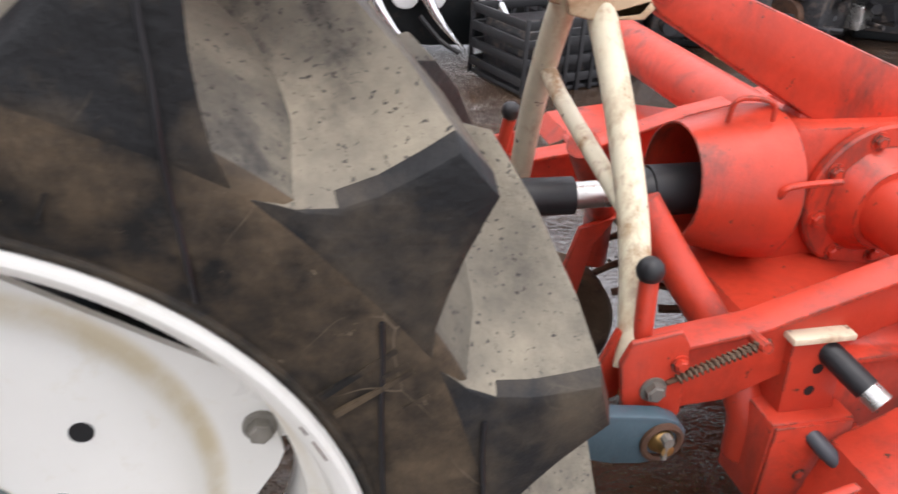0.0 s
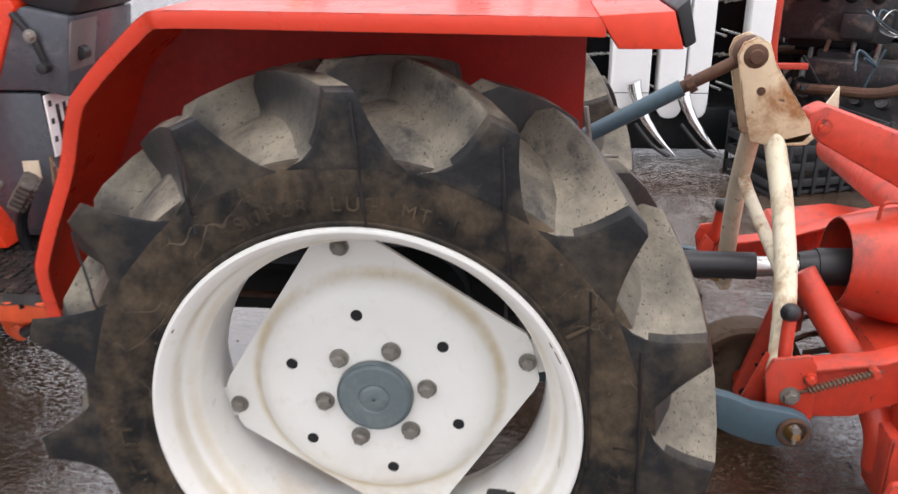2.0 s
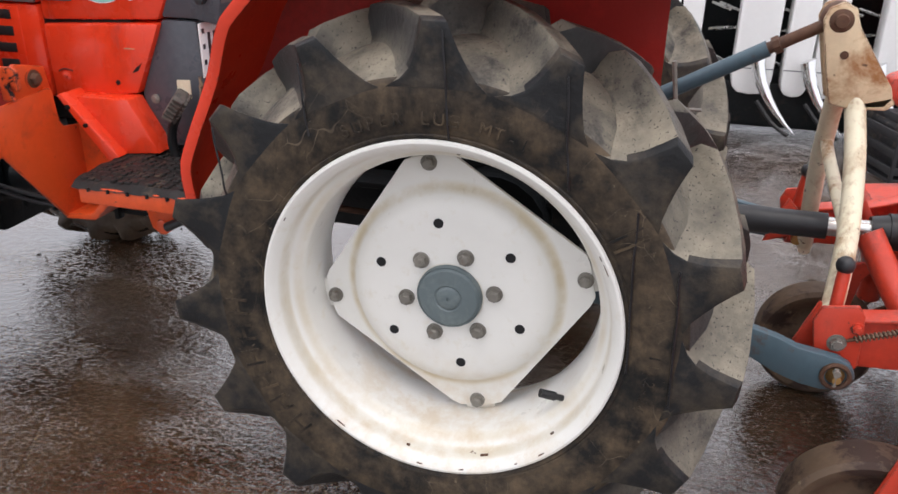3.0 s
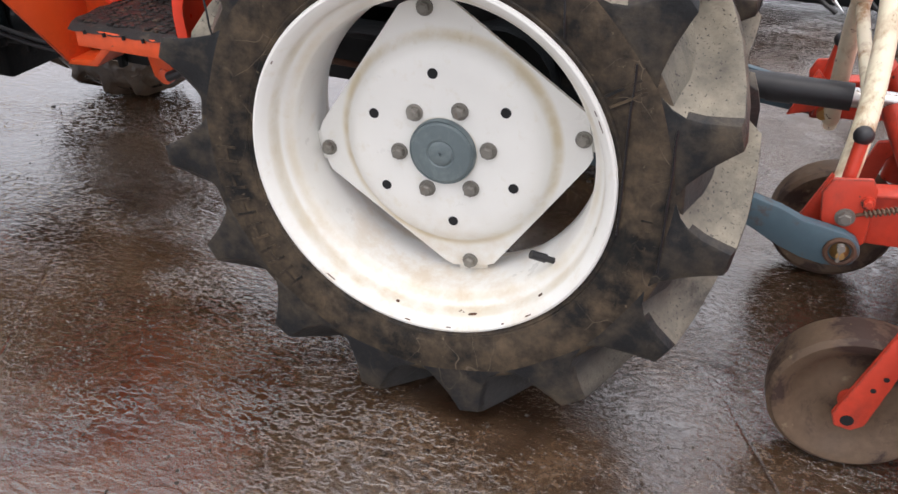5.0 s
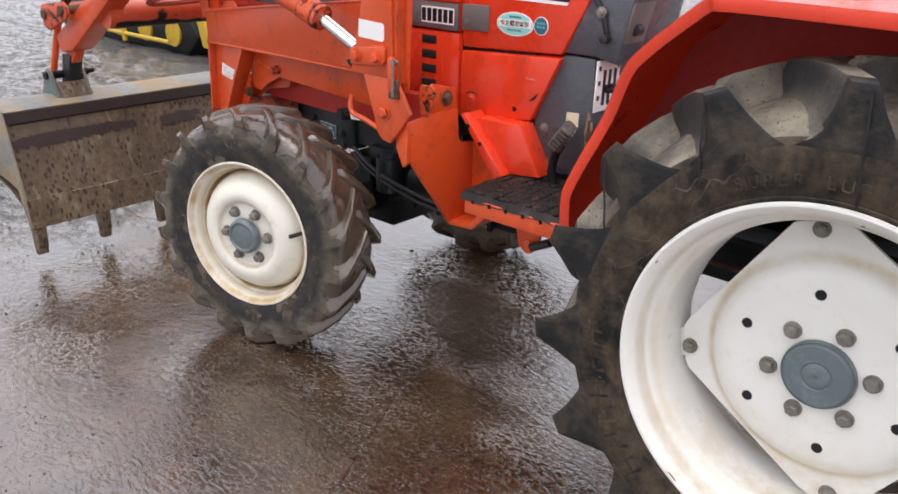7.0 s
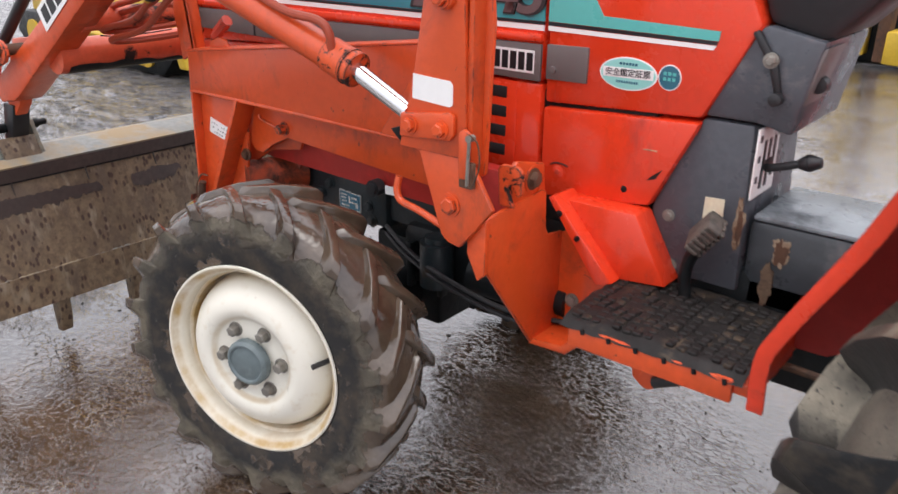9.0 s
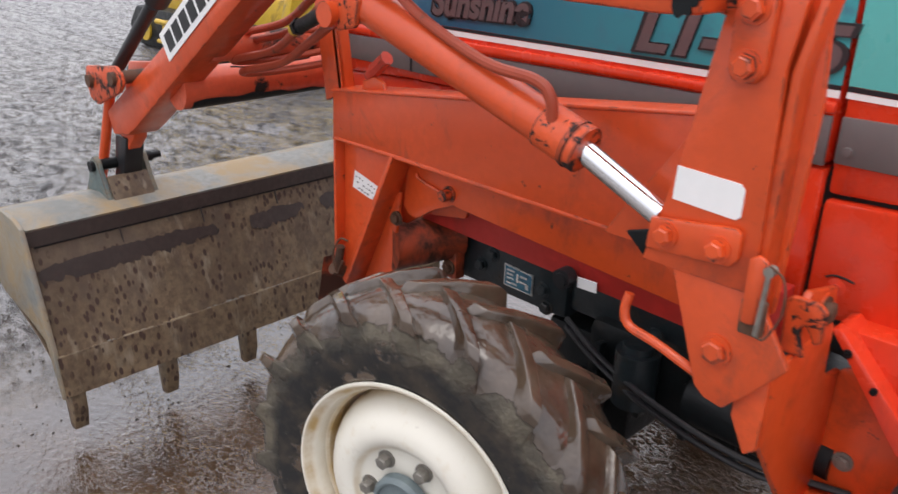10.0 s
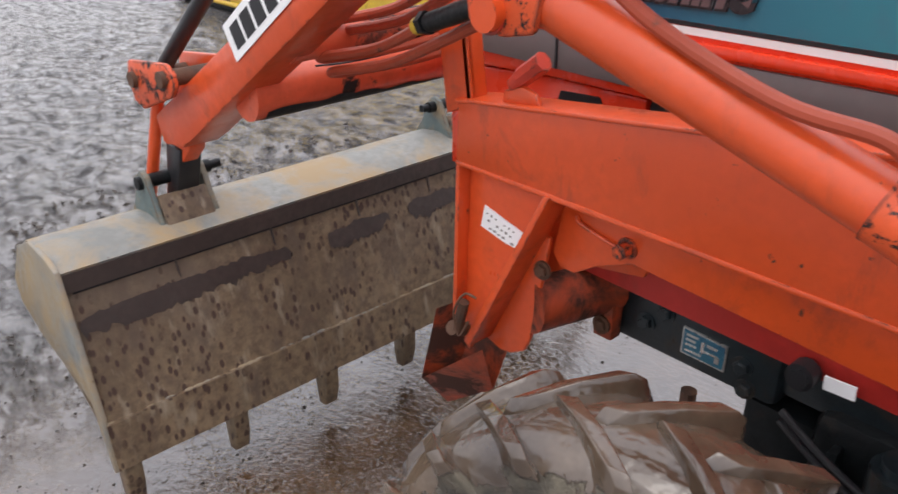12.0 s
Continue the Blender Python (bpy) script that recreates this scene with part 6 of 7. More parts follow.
a = [Vector((-1.120, 0.455, 0.750)), Vector((-1.106, 0.455, 0.755)), Vector((-0.962, 0.455, 0.604)), Vector((-0.998, 0.455, 0.592))]
f, g = [strip.verts.new(p) for p in a], [strip.verts.new(p + Vector((0, 0.08, 0))) for p in a]
strip.faces.new(f)
strip.faces.new(g[::-1])
for i in range(4):
    strip.faces.new((f[i], g[i], g[(i + 1) % 4], f[(i + 1) % 4]))
part("step_strut", strip, M_RED, tractor, "red sloping strut", bevel=0.004)
bolt_part((-1.090, 0.453, 0.722), NEAR, tractor, 0.005, 0.003, M_DARK)
bolt_part((-1.045, 0.453, 0.68), NEAR, tractor, 0.004, 0.003, M_DARK)
part("step_lug", add_tube(prism([(-0.93, 0.55), (-0.80, 0.55), (-0.845, 0.415), (-0.880, 0.405), (-0.90, 0.42)], 0.46, 0.472), (-0.866, 0.455, 0.425), (-0.866, 0.478, 0.425), 0.020), M_ORANGE, tractor, "orange step bracket", bevel=0.003)
part("wire_sleeve", tube((-0.85, 0.45, 0.43), (-0.79, 0.45, 0.46), 0.012, seg=10), M_BLACK, tractor)
for i in range(6):
    x = -0.925 + 0.052 * i
    part("mat_stud", tube((x, 0.282, 0.588), (x + 0.002, 0.281, 0.579), 0.0040, seg=8), M_DARK, tractor)
# torn rubber mat with raised pads
for i in range(16):
    for j in range(13):
        if noise.noise(Vector((i * 0.55, j * 0.6, 4))) > 0.36:
            continue
        x, y = -0.960 + 0.0202 * i, 0.301 + 0.0190 * j
        z = 0.603 + 0.007 * noise.noise(Vector(((x + 0.972) / 0.337 * 7.2, (y - 0.282) / 0.272 * 6.3, 1))) + random.uniform(-0.001, 0.001)
        mm = Matrix.Translation((x + 0.008, y + 0.008, z)) @ Matrix.Rotation(random.uniform(-0.07, 0.07), 4, "Z") @ Matrix.Rotation(random.uniform(-0.10, 0.10), 4, "X")
        sx, sy = random.uniform(0.0070, 0.0085), random.uniform(0.0068, 0.0082)
        part("mat_pad", box((-sx, -sy, -0.006), (sx, sy, 0.002), mm), M_MAT, tractor, bevel=0.002, segments=1)


def ragged(name, cx, cz, rx, rz, y, material, parent, label="", seed=0, thick=0.0012):
    """A thin patch with a torn outline, flat on a side wall."""
    pts = []
    for i in range(56):
        a_ = 2 * math.pi * i / 56
        k = 1 + 0.55 * noise.noise(Vector((math.cos(a_) * 1.6, math.sin(a_) * 1.6, seed))) + 0.30 * noise.noise(Vector((math.cos(a_) * 6, math.sin(a_) * 6, seed + 3)))
        pts.append((cx + rx * k * math.cos(a_), cz + rz * k * math.sin(a_)))
    return part(name, prism(pts, y - thick, y + 0.001), material, parent, label)


# brake pedal
part("pedal", add_pipe(bmesh.new(), [(-0.832, 0.505, 0.60), (-0.838, 0.505, 0.64), (-0.832, 0.505, 0.68), (-0.812, 0.500, 0.715)], 0.012, 10), M_DARK, tractor, "dark brake pedal arm")
pm = Matrix.Translation((-0.806, 0.495, 0.740)) @ Matrix.Rotation(radians(38), 4, "Y") @ Matrix.Rotation(radians(20), 4, "Z")
part("pedal_pad", box((-0.018, -0.030, -0.034), (0.014, 0.030, 0.034), pm), M_PEDAL, tractor, "ribbed rubber pedal pad", bevel=0.008)
for i in range(6):
    for j in range(3):
        part("pedal_rib", box((0.012, -0.028 + 0.020 * j, -0.033 + 0.0115 * i), (0.020, -0.012 + 0.020 * j, -0.025 + 0.0115 * i), pm), M_PEDAL, tractor, bevel=0.002, segments=1)
    part("pedal_rib", box((-0.016, -0.034, -0.033 + 0.0115 * i), (0.010, -0.027, -0.025 + 0.0115 * i), pm), M_PEDAL, tractor, bevel=0.002, segments=1)
# console stickers, shift gate, levers
part("shift_gate", box((-0.7572, 0.548, 0.800), (-0.7535, 0.662, 0.930)), M_WHITE, tractor, "white shift-pattern plate", bevel=0.001)
gate = bmesh.new()
for y0, z0, y1, z1 in ((0.580, 0.815, 0.592, 0.905), (0.606, 0.815, 0.618, 0.905), (0.632, 0.830, 0.644, 0.905), (0.592, 0.852, 0.632, 0.866), (0.556, 0.905, 0.566, 0.917), (0.648, 0.905, 0.656, 0.917), (0.556, 0.83, 0.566, 0.842), (0.556, 0.868, 0.566, 0.88)):
    add_box(gate, (-0.7536, y0, z0), (-0.7522, y1, z1))
part("shift_slots", gate, M_INK, tractor, "black shift slots")
part("gear_lever", add_tube(add_tube(pipe([(-0.752, 0.60, 0.85), (-0.715, 0.595, 0.862), (-0.685, 0.593, 0.874)], 0.008, 10), (-0.694, 0.593, 0.871), (-0.676, 0.5925, 0.8755), 0.009, 0.0165), (-0.676, 0.5925, 0.8755), (-0.655, 0.592, 0.880), 0.0165, 0.009), M_BLACK, tractor, "black gear lever with a worn knob", bevel=0.003)
part("hand_lever", prism([(-0.792, 1.092), (-0.780, 1.098), (-0.752, 1.060), (-0.742, 1.048), (-0.728, 0.992), (-0.738, 0.986), (-0.756, 1.040)], 0.540, 0.551), M_BLACK, tractor, "black stop lever", bevel=0.004)
bolt_part((-0.753, 0.541, 1.050), NEAR, tractor, 0.010, 0.006, M_BOLT)
part("lever_knob", lathe([(0, 0.016), (0.011, 0.012), (0.011, -0.008), (0, -0.012)], facing(-0.733, 0.536, 0.988), 14), M_BLACK, tractor)
part("key_knob", lathe([(0, 0.016), (0.014, 0.012), (0.015, -0.010), (0, -0.014)], facing(-0.684, 0.60, 1.01), 16), M_BLACK, tractor, "black knob on a thin stalk")
part("warning_label", prism([(-0.838, 0.742), (-0.837, 0.788), (-0.800, 0.790), (-0.800, 0.744)], 0.5535, 0.557), M_CREAM, tractor, "stained cream sticker")
ragged("bare_primer", -0.769, 0.745, 0.009, 0.045, 0.5555, M_PRIMER, tractor, "bare patch rubbed through the paint", 2)
ragged("rust_patch", -0.767, 0.742, 0.006, 0.030, 0.5543, M_RUST, tractor, "brown rust where paint is gone", 5)
ragged("bare_primer", -0.690, 0.712, 0.014, 0.030, 0.5695, M_PRIMER, tractor, "bare patch rubbed through the paint", 7)
ragged("rust_patch", -0.692, 0.705, 0.010, 0.024, 0.5683, M_RUST, tractor, "brown rust where paint is gone", 9)
ragged("rust_patch", -0.708, 0.645, 0.012, 0.040, 0.5683, M_WHEELMUD, tractor, "pale rusty scrape", 12)
for x, z in ((-0.905, 0.735), (-0.888, 0.635)):
    bolt_part((x, 0.556, z), NEAR, tractor, 0.009, 0.004)
part("caution_plate", prism([(-0.712, 0.952), (-0.682, 1.070), (-0.668, 1.078), (-0.700, 0.952)], 0.556, 0.66), M_STRIP, tractor, "brown instruction plate", bevel=0.004)
# cowl stickers
def oval(cx, cz, rx, rz, y, material, parent, name, label=""):
    bm = bmesh.new()
    n = 40
    add_prism(bm, [(cx + rx * math.cos(2 * math.pi * i / n), cz + rz * math.sin(2 * math.pi * i / n)) for i in range(n)], y - 0.0012, y + 0.001)
    return part(name, bm, material, parent, label)


oval(-1.014, 0.996, 0.060, 0.031, 0.5445, M_WHITE, tractor, "safety_label", "oval safety approval sticker, white on teal")
oval(-1.014, 0.996, 0.057, 0.0285, 0.5438, M_PALE_TEAL, tractor, "label_field")
part("label_band", prism([(-1.066, 0.987), (-1.067, 1.006), (-0.961, 1.008), (-0.961, 0.989)], 0.5422, 0.5432), M_WHITE, tractor)
flat_text("安全鑑定証票", -1.014, 0.5418, 0.997, 0.0158, M_INK, "label_text", tractor, tilt=-1)
for z, n, w in ((1.0145, 6, 0.0045), (0.9805, 9, 0.0032)):
    bars = bmesh.new()
    for i in range(n):
        x = -1.014 + (i - (n - 1) / 2) * (w + 0.002)
        add_box(bars, (x - w / 2, 0.5418, z - 0.0022), (x + w / 2, 0.5428, z + 0.0022))
    part("label_print", bars, M_NAVY, tractor)
oval(-0.930, 0.999, 0.0225, 0.0235, 0.5445, M_WHITE, tractor, "round_label", "small round dark-blue sticker")
oval(-0.930, 0.999, 0.0205, 0.0215, 0.5438, M_NAVY, tractor, "label_field")
bars = bmesh.new()
for z in (1.006, 0.996):
    for i in range(3):
        add_box(bars, (-0.942 + i * 0.009, 0.5420, z - 0.003), (-0.942 + i * 0.009 + 0.006, 0.5428, z + 0.003))
part("label_print", bars, M_TEAL, tractor)
# bonnet emblems
def emblem(body, x, z, size, tilt, shear, name, wide=1.0):
    flat_text(body, x, 0.5415, z, size * 1.02, M_EMBLEM, name, tractor, "dark brown raised emblem", tilt, 0.0030, shear, 0.0058, wide)
    flat_text(body, x, 0.5385, z, size * 0.99, M_EMBLEM_FACE, name + "_face", tractor, "", tilt, 0.0006, shear, 0.0030, wide)


emblem("Sunshine", -1.925, 1.122, 0.074, -1.0, 0.25, "emblem")
emblem("L1-245", -1.385, 1.118, 0.094, -1.0, 0.24, "emblem", 1.30)
for i in range(6):
    x = -1.343 + i * 0.0205
    part("maker_block_edge", box((x - 0.002, 0.5372, 0.972), (x + 0.0185, 0.5392, 1.018)), M_WHITE, tractor)
    part("maker_block", box((x + 0.0008, 0.5362, 0.977), (x + 0.0158, 0.5378, 1.013)), M_INK, tractor)
part("screw", lathe([(0, 0.004), (0.007, 0.003), (0.008, -0.002), (0, -0.002)], facing(-1.177, 0.538, 0.985), 16), M_STRIP, tractor)
# louvres
for i in range(4):
    z = 0.925 - 0.042 * i
    part("louvre", box((-1.345, 0.540, z - 0.0125), (-1.288, 0.545, z + 0.0125)), M_VOID, tractor, "dark louvre slot", bevel=0.004)
part("louvre_frame", prism([(-1.36, 0.76), (-1.36, 0.945), (-1.264, 0.945), (-1.264, 0.76)], 0.5415, 0.5440), M_RED, tractor, bevel=0.003)
# panel scars and dimple
part("scar", prism([(-0.952, 0.800), (-0.940, 0.812), (-0.922, 0.826), (-0.934, 0.806)], 0.5395, 0.5415), M_DARK, tractor, "dark scrape")
part("dimple", lathe([(0, 0.001), (0.009, 0.002), (0.014, 0.0), (0, -0.001)], facing(-1.152, 0.541, 0.778), 20), M_RED, tractor)
part("panel_screw", lathe([(0, 0.004), (0.005, 0.003), (0.006, 0.0), (0, 0.0)], facing(-1.152, 0.5395, 0.778), 14), M_TILLER, tractor)
part("scar", pipe([(-1.170, 0.5405, 0.790), (-1.158, 0.5405, 0.7955), (-1.142, 0.5405, 0.7955), (-1.128, 0.5405, 0.7925)], 0.0018, 6), M_DARK, tractor, "curved grease mark")
part("scar", prism([(-0.966, 0.8585), (-0.964, 0.8605), (-0.936, 0.8605), (-0.938, 0.8585)], 0.5398, 0.5412), M_TAN, tractor, "pale scratch")
part("panel_screw", lathe([(0, 0.003), (0.006, 0.002), (0.007, -0.001), (0, -0.001)], facing(-0.998, 0.541, 0.772), 14), M_DARK, tractor)
# front grille opening with mesh, trim front block
part("grille_opening", prism([(-2.13, 0.895), (-2.12, 0.925), (-2.04, 0.930), (-2.02, 0.90), (-2.03, 0.875)], 0.556, 0.562), M_VOID, tractor, "dark grille opening")
part("trim_joint", box((-2.121, 0.5365, 0.966), (-2.117, 0.540, 1.026)), M_INK, tractor)
# engine-side label plates
ragged("grease_patch", -1.252, 1.232, 0.026, 0.030, 0.1495, M_DARK, loader, "black grease over the boom end", 21, 0.0018)
part("data_plate", prism([(-1.828, 0.543), (-1.828, 0.593), (-1.748, 0.589), (-1.748, 0.542)], 0.5525, 0.557), M_SILVER, tractor, "small dark blue data plate")
part("data_border", prism([(-1.825, 0.546), (-1.825, 0.590), (-1.751, 0.586), (-1.751, 0.545)], 0.5515, 0.5530), M_NAVY, tractor)
for x0, z0, w, h_ in ((-1.820, 0.580, 0.022, 0.004), (-1.820, 0.571, 0.018, 0.004), (-1.820, 0.562, 0.020, 0.004), (-1.792, 0.560, 0.006, 0.020), (-1.782, 0.574, 0.020, 0.005), (-1.786, 0.562, 0.026, 0.004), (-1.766, 0.552, 0.008, 0.012), (-1.820, 0.551, 0.030, 0.004)):
    part("data_mark", box((x0, 0.5506, z0), (x0 + w, 0.5518, z0 + h_)), M_SILVER, tractor)
part("small_label", prism([(-1.564, 0.660), (-1.565, 0.680), (-1.524, 0.682), (-1.523, 0.662)], 0.4525, 0.456), M_WHITE, tractor, "small white sticker")
part("filler_cap", add_tube(tube((-1.59, 0.46, 0.672), (-1.59, 0.435, 0.672), 0.020, seg=12), (-1.59, 0.44, 0.672), (-1.59, 0.43, 0.672), 0.014, seg=8), M_BLACK, tractor, "black cap")
for x, z in ((-1.90, 0.567), (-1.865, 0.600), (-1.72, 0.567), (-1.71, 0.530), (-1.45, 0.565), (-1.36, 0.53)):
    bolt_part((x, 0.556, z), NEAR, tractor, 0.013, 0.011, M_CASTING)
part("drain_pipe", tube((-1.80, 0.55, 0.48), (-1.80, 0.55, 0.38), 0.014, seg=10), M_RUST, tractor)

# ---- rear tyre sidewall: moulded letters and water streaks ----
def arc_text(body, r, a_mid, size, flip, name, label, h=0.1425, spacing=0.78):
    base = facing(0, 0.13, 0.54)
    n = len(body)
    for i, ch in enumerate(body):
        if ch == " ":
            continue
        a = radians(a_mid) - (i - (n - 1) / 2) * size * spacing / r
        m = base @ Matrix.Translation((r * math.cos(a), r * math.sin(a), h)) @ Matrix.Rotation(a - math.pi / 2, 4, "Z")
        part(name, text_mesh(ch, size, m, 0.0014), M_RUBBER, tractor, label, sharp=20)


arc_text("SUPER LUG", 0.366, 100, 0.030, False, "sidewall_letter", "moulded tyre lettering", h=0.1412)
arc_text("MT-1", 0.366, 72, 0.028, False, "sidewall_letter", "moulded tyre lettering", h=0.1412)
arc_text("11.2-24", 0.378, -8, 0.026, False, "sidewall_letter", "moulded tyre size", h=0.1425, spacing=0.66)
wm = facing(0, 0.13, 0.54)
for i in range(6):
    a = radians(184 + 8.2 * i)
    rm = wm @ Matrix.Rotation(a, 4, "Z")
    for lo, hi in (((0.362, -0.018), (0.404, -0.013)), ((0.362, 0.010), (0.404, 0.015)), ((0.380, -0.013), (0.386, 0.010))):
        part("sidewall_bar", box((lo[0], lo[1], 0.1415), (hi[0], hi[1], 0.1438), rm), M_RUBBER, tractor)
for lo, hi, rot in (((0.345, -0.002), (0.405, 0.002), 31), ((0.345, -0.002), (0.405, 0.002), 34), ((0.385, -0.012), (0.405, -0.009), 29), ((0.385, 0.02), (0.405, 0.023), 29)):
    part("sidewall_mark", box((lo[0], lo[1], 0.1400), (hi[0], hi[1], 0.1440), wm @ Matrix.Rotation(radians(rot), 4, "Z")), M_RUBBER, tractor)


def streak(x, z0, z1, w=0.0022):
    """A thin wet streak that runs down the lug's face and the sidewall."""
    pts = []
    for k in range(9):
        z = z0 + (z1 - z0) * k / 8
        xx = x + 0.010 * (k / 8) + 0.003 * noise.noise(Vector((x * 30, z * 14, 1)))
        r = math.hypot(xx, z - 0.54)
        h = 0.149 if r > 0.43 else 0.1455 if r > 0.40 else 0.1425 if r > 0.355 else 0.137
        pts.append((xx, 0.13 - h, z))
    part("streak", pipe(pts, w * 0.85, 6, 3), M_INK, tractor)


for x, z0, z1 in ((0.012, 1.045, 0.875), (0.205, 0.99, 0.81), (0.325, 0.79, 0.50), (-0.225, 0.98, 0.86), (-0.39, 0.86, 0.74), (0.40, 0.70, 0.45)):
    streak(x, z0, z1)

# ---- hitch linkage on the tractor ----
part("lower_link", prism([(0.12, 0.52), (0.12, 0.575), (0.50, 0.505), (0.555, 0.490), (0.600, 0.478), (0.640, 0.462), (0.680, 0.456), (0.712, 0.450), (0.733, 0.440), (0.744, 0.425), (0.746, 0.408), (0.738, 0.391), (0.720, 0.382), (0.69, 0.380), (0.65, 0.386), (0.605, 0.402), (0.555, 0.428), (0.48, 0.455)], 0.232, 0.258), M_BLUE, tractor, "worn blue lower link", bevel=0.005)
part("link_ring", lathe([(0.020, 0.003), (0.024, 0.005), (0.028, 0.003), (0.028, -0.004), (0.020, -0.004)], facing(0.711, 0.230, 0.415), 28, closed=True), M_RUST, tractor)
part("link_ball", lathe([(0, 0.020), (0.008, 0.019), (0.010, 0.010), (0.014, 0.006), (0.017, 0.0), (0, -0.01)], facing(0.711, 0.232, 0.415), 20), M_BRASS, tractor, "brass-coloured hitch pin end")
part("lynch_pin", add_tube(tube((0.709, 0.216, 0.402), (0.709, 0.216, 0.434), 0.004, seg=8), (0.709, 0.210, 0.430), (0.709, 0.222, 0.430), 0.007, seg=10), M_BOLT, tractor)
part("lower_link", prism([(0.12, 0.50), (0.12, 0.55), (0.50, 0.492), (0.70, 0.452), (0.742, 0.415), (0.70, 0.382), (0.56, 0.395)], 0.962, 0.988), M_BLUE, tractor, bevel=0.007)
part("top_link", tube((0.20, 0.67, 0.745), (0.535, 0.625, 0.94), 0.017), M_BLUE, tractor, "blue telescoping top link")
part("top_link_rod", add_tube(tube((0.530, 0.626, 0.937), (0.648, 0.61, 1.004), 0.0125), (0.545, 0.624, 0.945), (0.557, 0.622, 0.952), 0.019, seg=8), M_RUST, tractor, "rusty threaded top link rod")
part("top_link_eye", lathe([(0.012, 0.018), (0.030, 0.018), (0.033, 0.012), (0.033, -0.012), (0.030, -0.018), (0.012, -0.018)], facing(0.655, 0.61, 1.010), 24, closed=True), M_RUST, tractor)
part("link_clip", add_tube(tube((0.372, 0.63, 0.76), (0.35, 0.63, 0.90), 0.005, seg=8), (0.375, 0.62, 0.80), (0.42, 0.62, 0.80), 0.004, seg=8), M_BOLT, tractor, "bent link handle")
part("drive_shaft", add_tube(tube((0.20, 0.64, 0.555), (0.715, 0.60, 0.572), 0.029), (0.55, 0.612, 0.566), (0.60, 0.608, 0.568), 0.031), M_BLACK, tractor, "black drive shaft sleeve")
part("drive_shaft_tube", tube((0.70, 0.601, 0.571), (0.80, 0.598, 0.574), 0.021), M_SILVER, tractor, "scuffed bare steel shaft")
part("shaft_boot", add_tube(tube((0.80, 0.598, 0.574), (0.835, 0.597, 0.575), 0.030, 0.036), (0.835, 0.597, 0.575), (0.93, 0.595, 0.577), 0.040), M_BLACK, tractor, "black universal joint boot")

# ---- rotary tiller ----
tiller = thing("rotary_tiller", (1.0, 0.61, 0), "faded red rotary tiller hitched behind the tractor", "rotary tiller")
TY = 0.61
for y in (0.575, 0.648):
    part("mast_plate", prism([(0.622, 1.01), (0.630, 1.034), (0.655, 1.046), (0.680, 1.034), (0.692, 1.00), (0.772, 0.885), (0.778, 0.862), (0.765, 0.845), (0.70, 0.838), (0.662, 0.846), (0.640, 0.93)], y - 0.005, y + 0.005), M_TAN, tiller, "rust-streaked tan mast plate", bevel=0.003)
part("mast_back", prism([(0.70, 0.838), (0.71, 0.85), (0.775, 0.868), (0.785, 0.855), (0.77, 0.84)], 0.57, 0.655), M_TAN, tiller, bevel=0.003)
part("mast_pin", lathe([(0, 0.05), (0.012, 0.05), (0.014, 0.044), (0.020, 0.042), (0.026, 0.038), (0.026, 0.034), (0.014, 0.034), (0.014, -0.05), (0, -0.05)], facing(0.655, 0.61, 1.010), 24), M_RUST, tiller, "rusty mast pin")
bolt_part((0.672, 0.570, 0.945), NEAR, tiller, 0.006, 0.002, M_RUST)
part("mast_leg", pipe([(0.705, 0.60, 0.885), (0.716, 0.575, 0.83), (0.722, 0.50, 0.735), (0.716, 0.40, 0.62), (0.700, 0.325, 0.52), (0.690, 0.300, 0.475)], 0.0205, 18), M_CREAM, tiller, "rust-flecked cream mast leg")
part("mast_leg", pipe([(0.690, 0.63, 0.885), (0.692, 0.68, 0.82), (0.705, 0.78, 0.66), (0.722, 0.86, 0.50), (0.735, 0.91, 0.40)], 0.0205, 18), M_CREAM, tiller, "rust-flecked cream mast leg")
part("mast_brace", pipe([(0.700, 0.735, 0.735), (0.705, 0.66, 0.70), (0.715, 0.43, 0.634)], 0.0135, 14), M_CREAM, tiller, "rusty cream brace")
part("leg_foot", tube((0.735, 0.895, 0.392), (0.735, 0.93, 0.392), 0.016), M_CREAM, tiller)


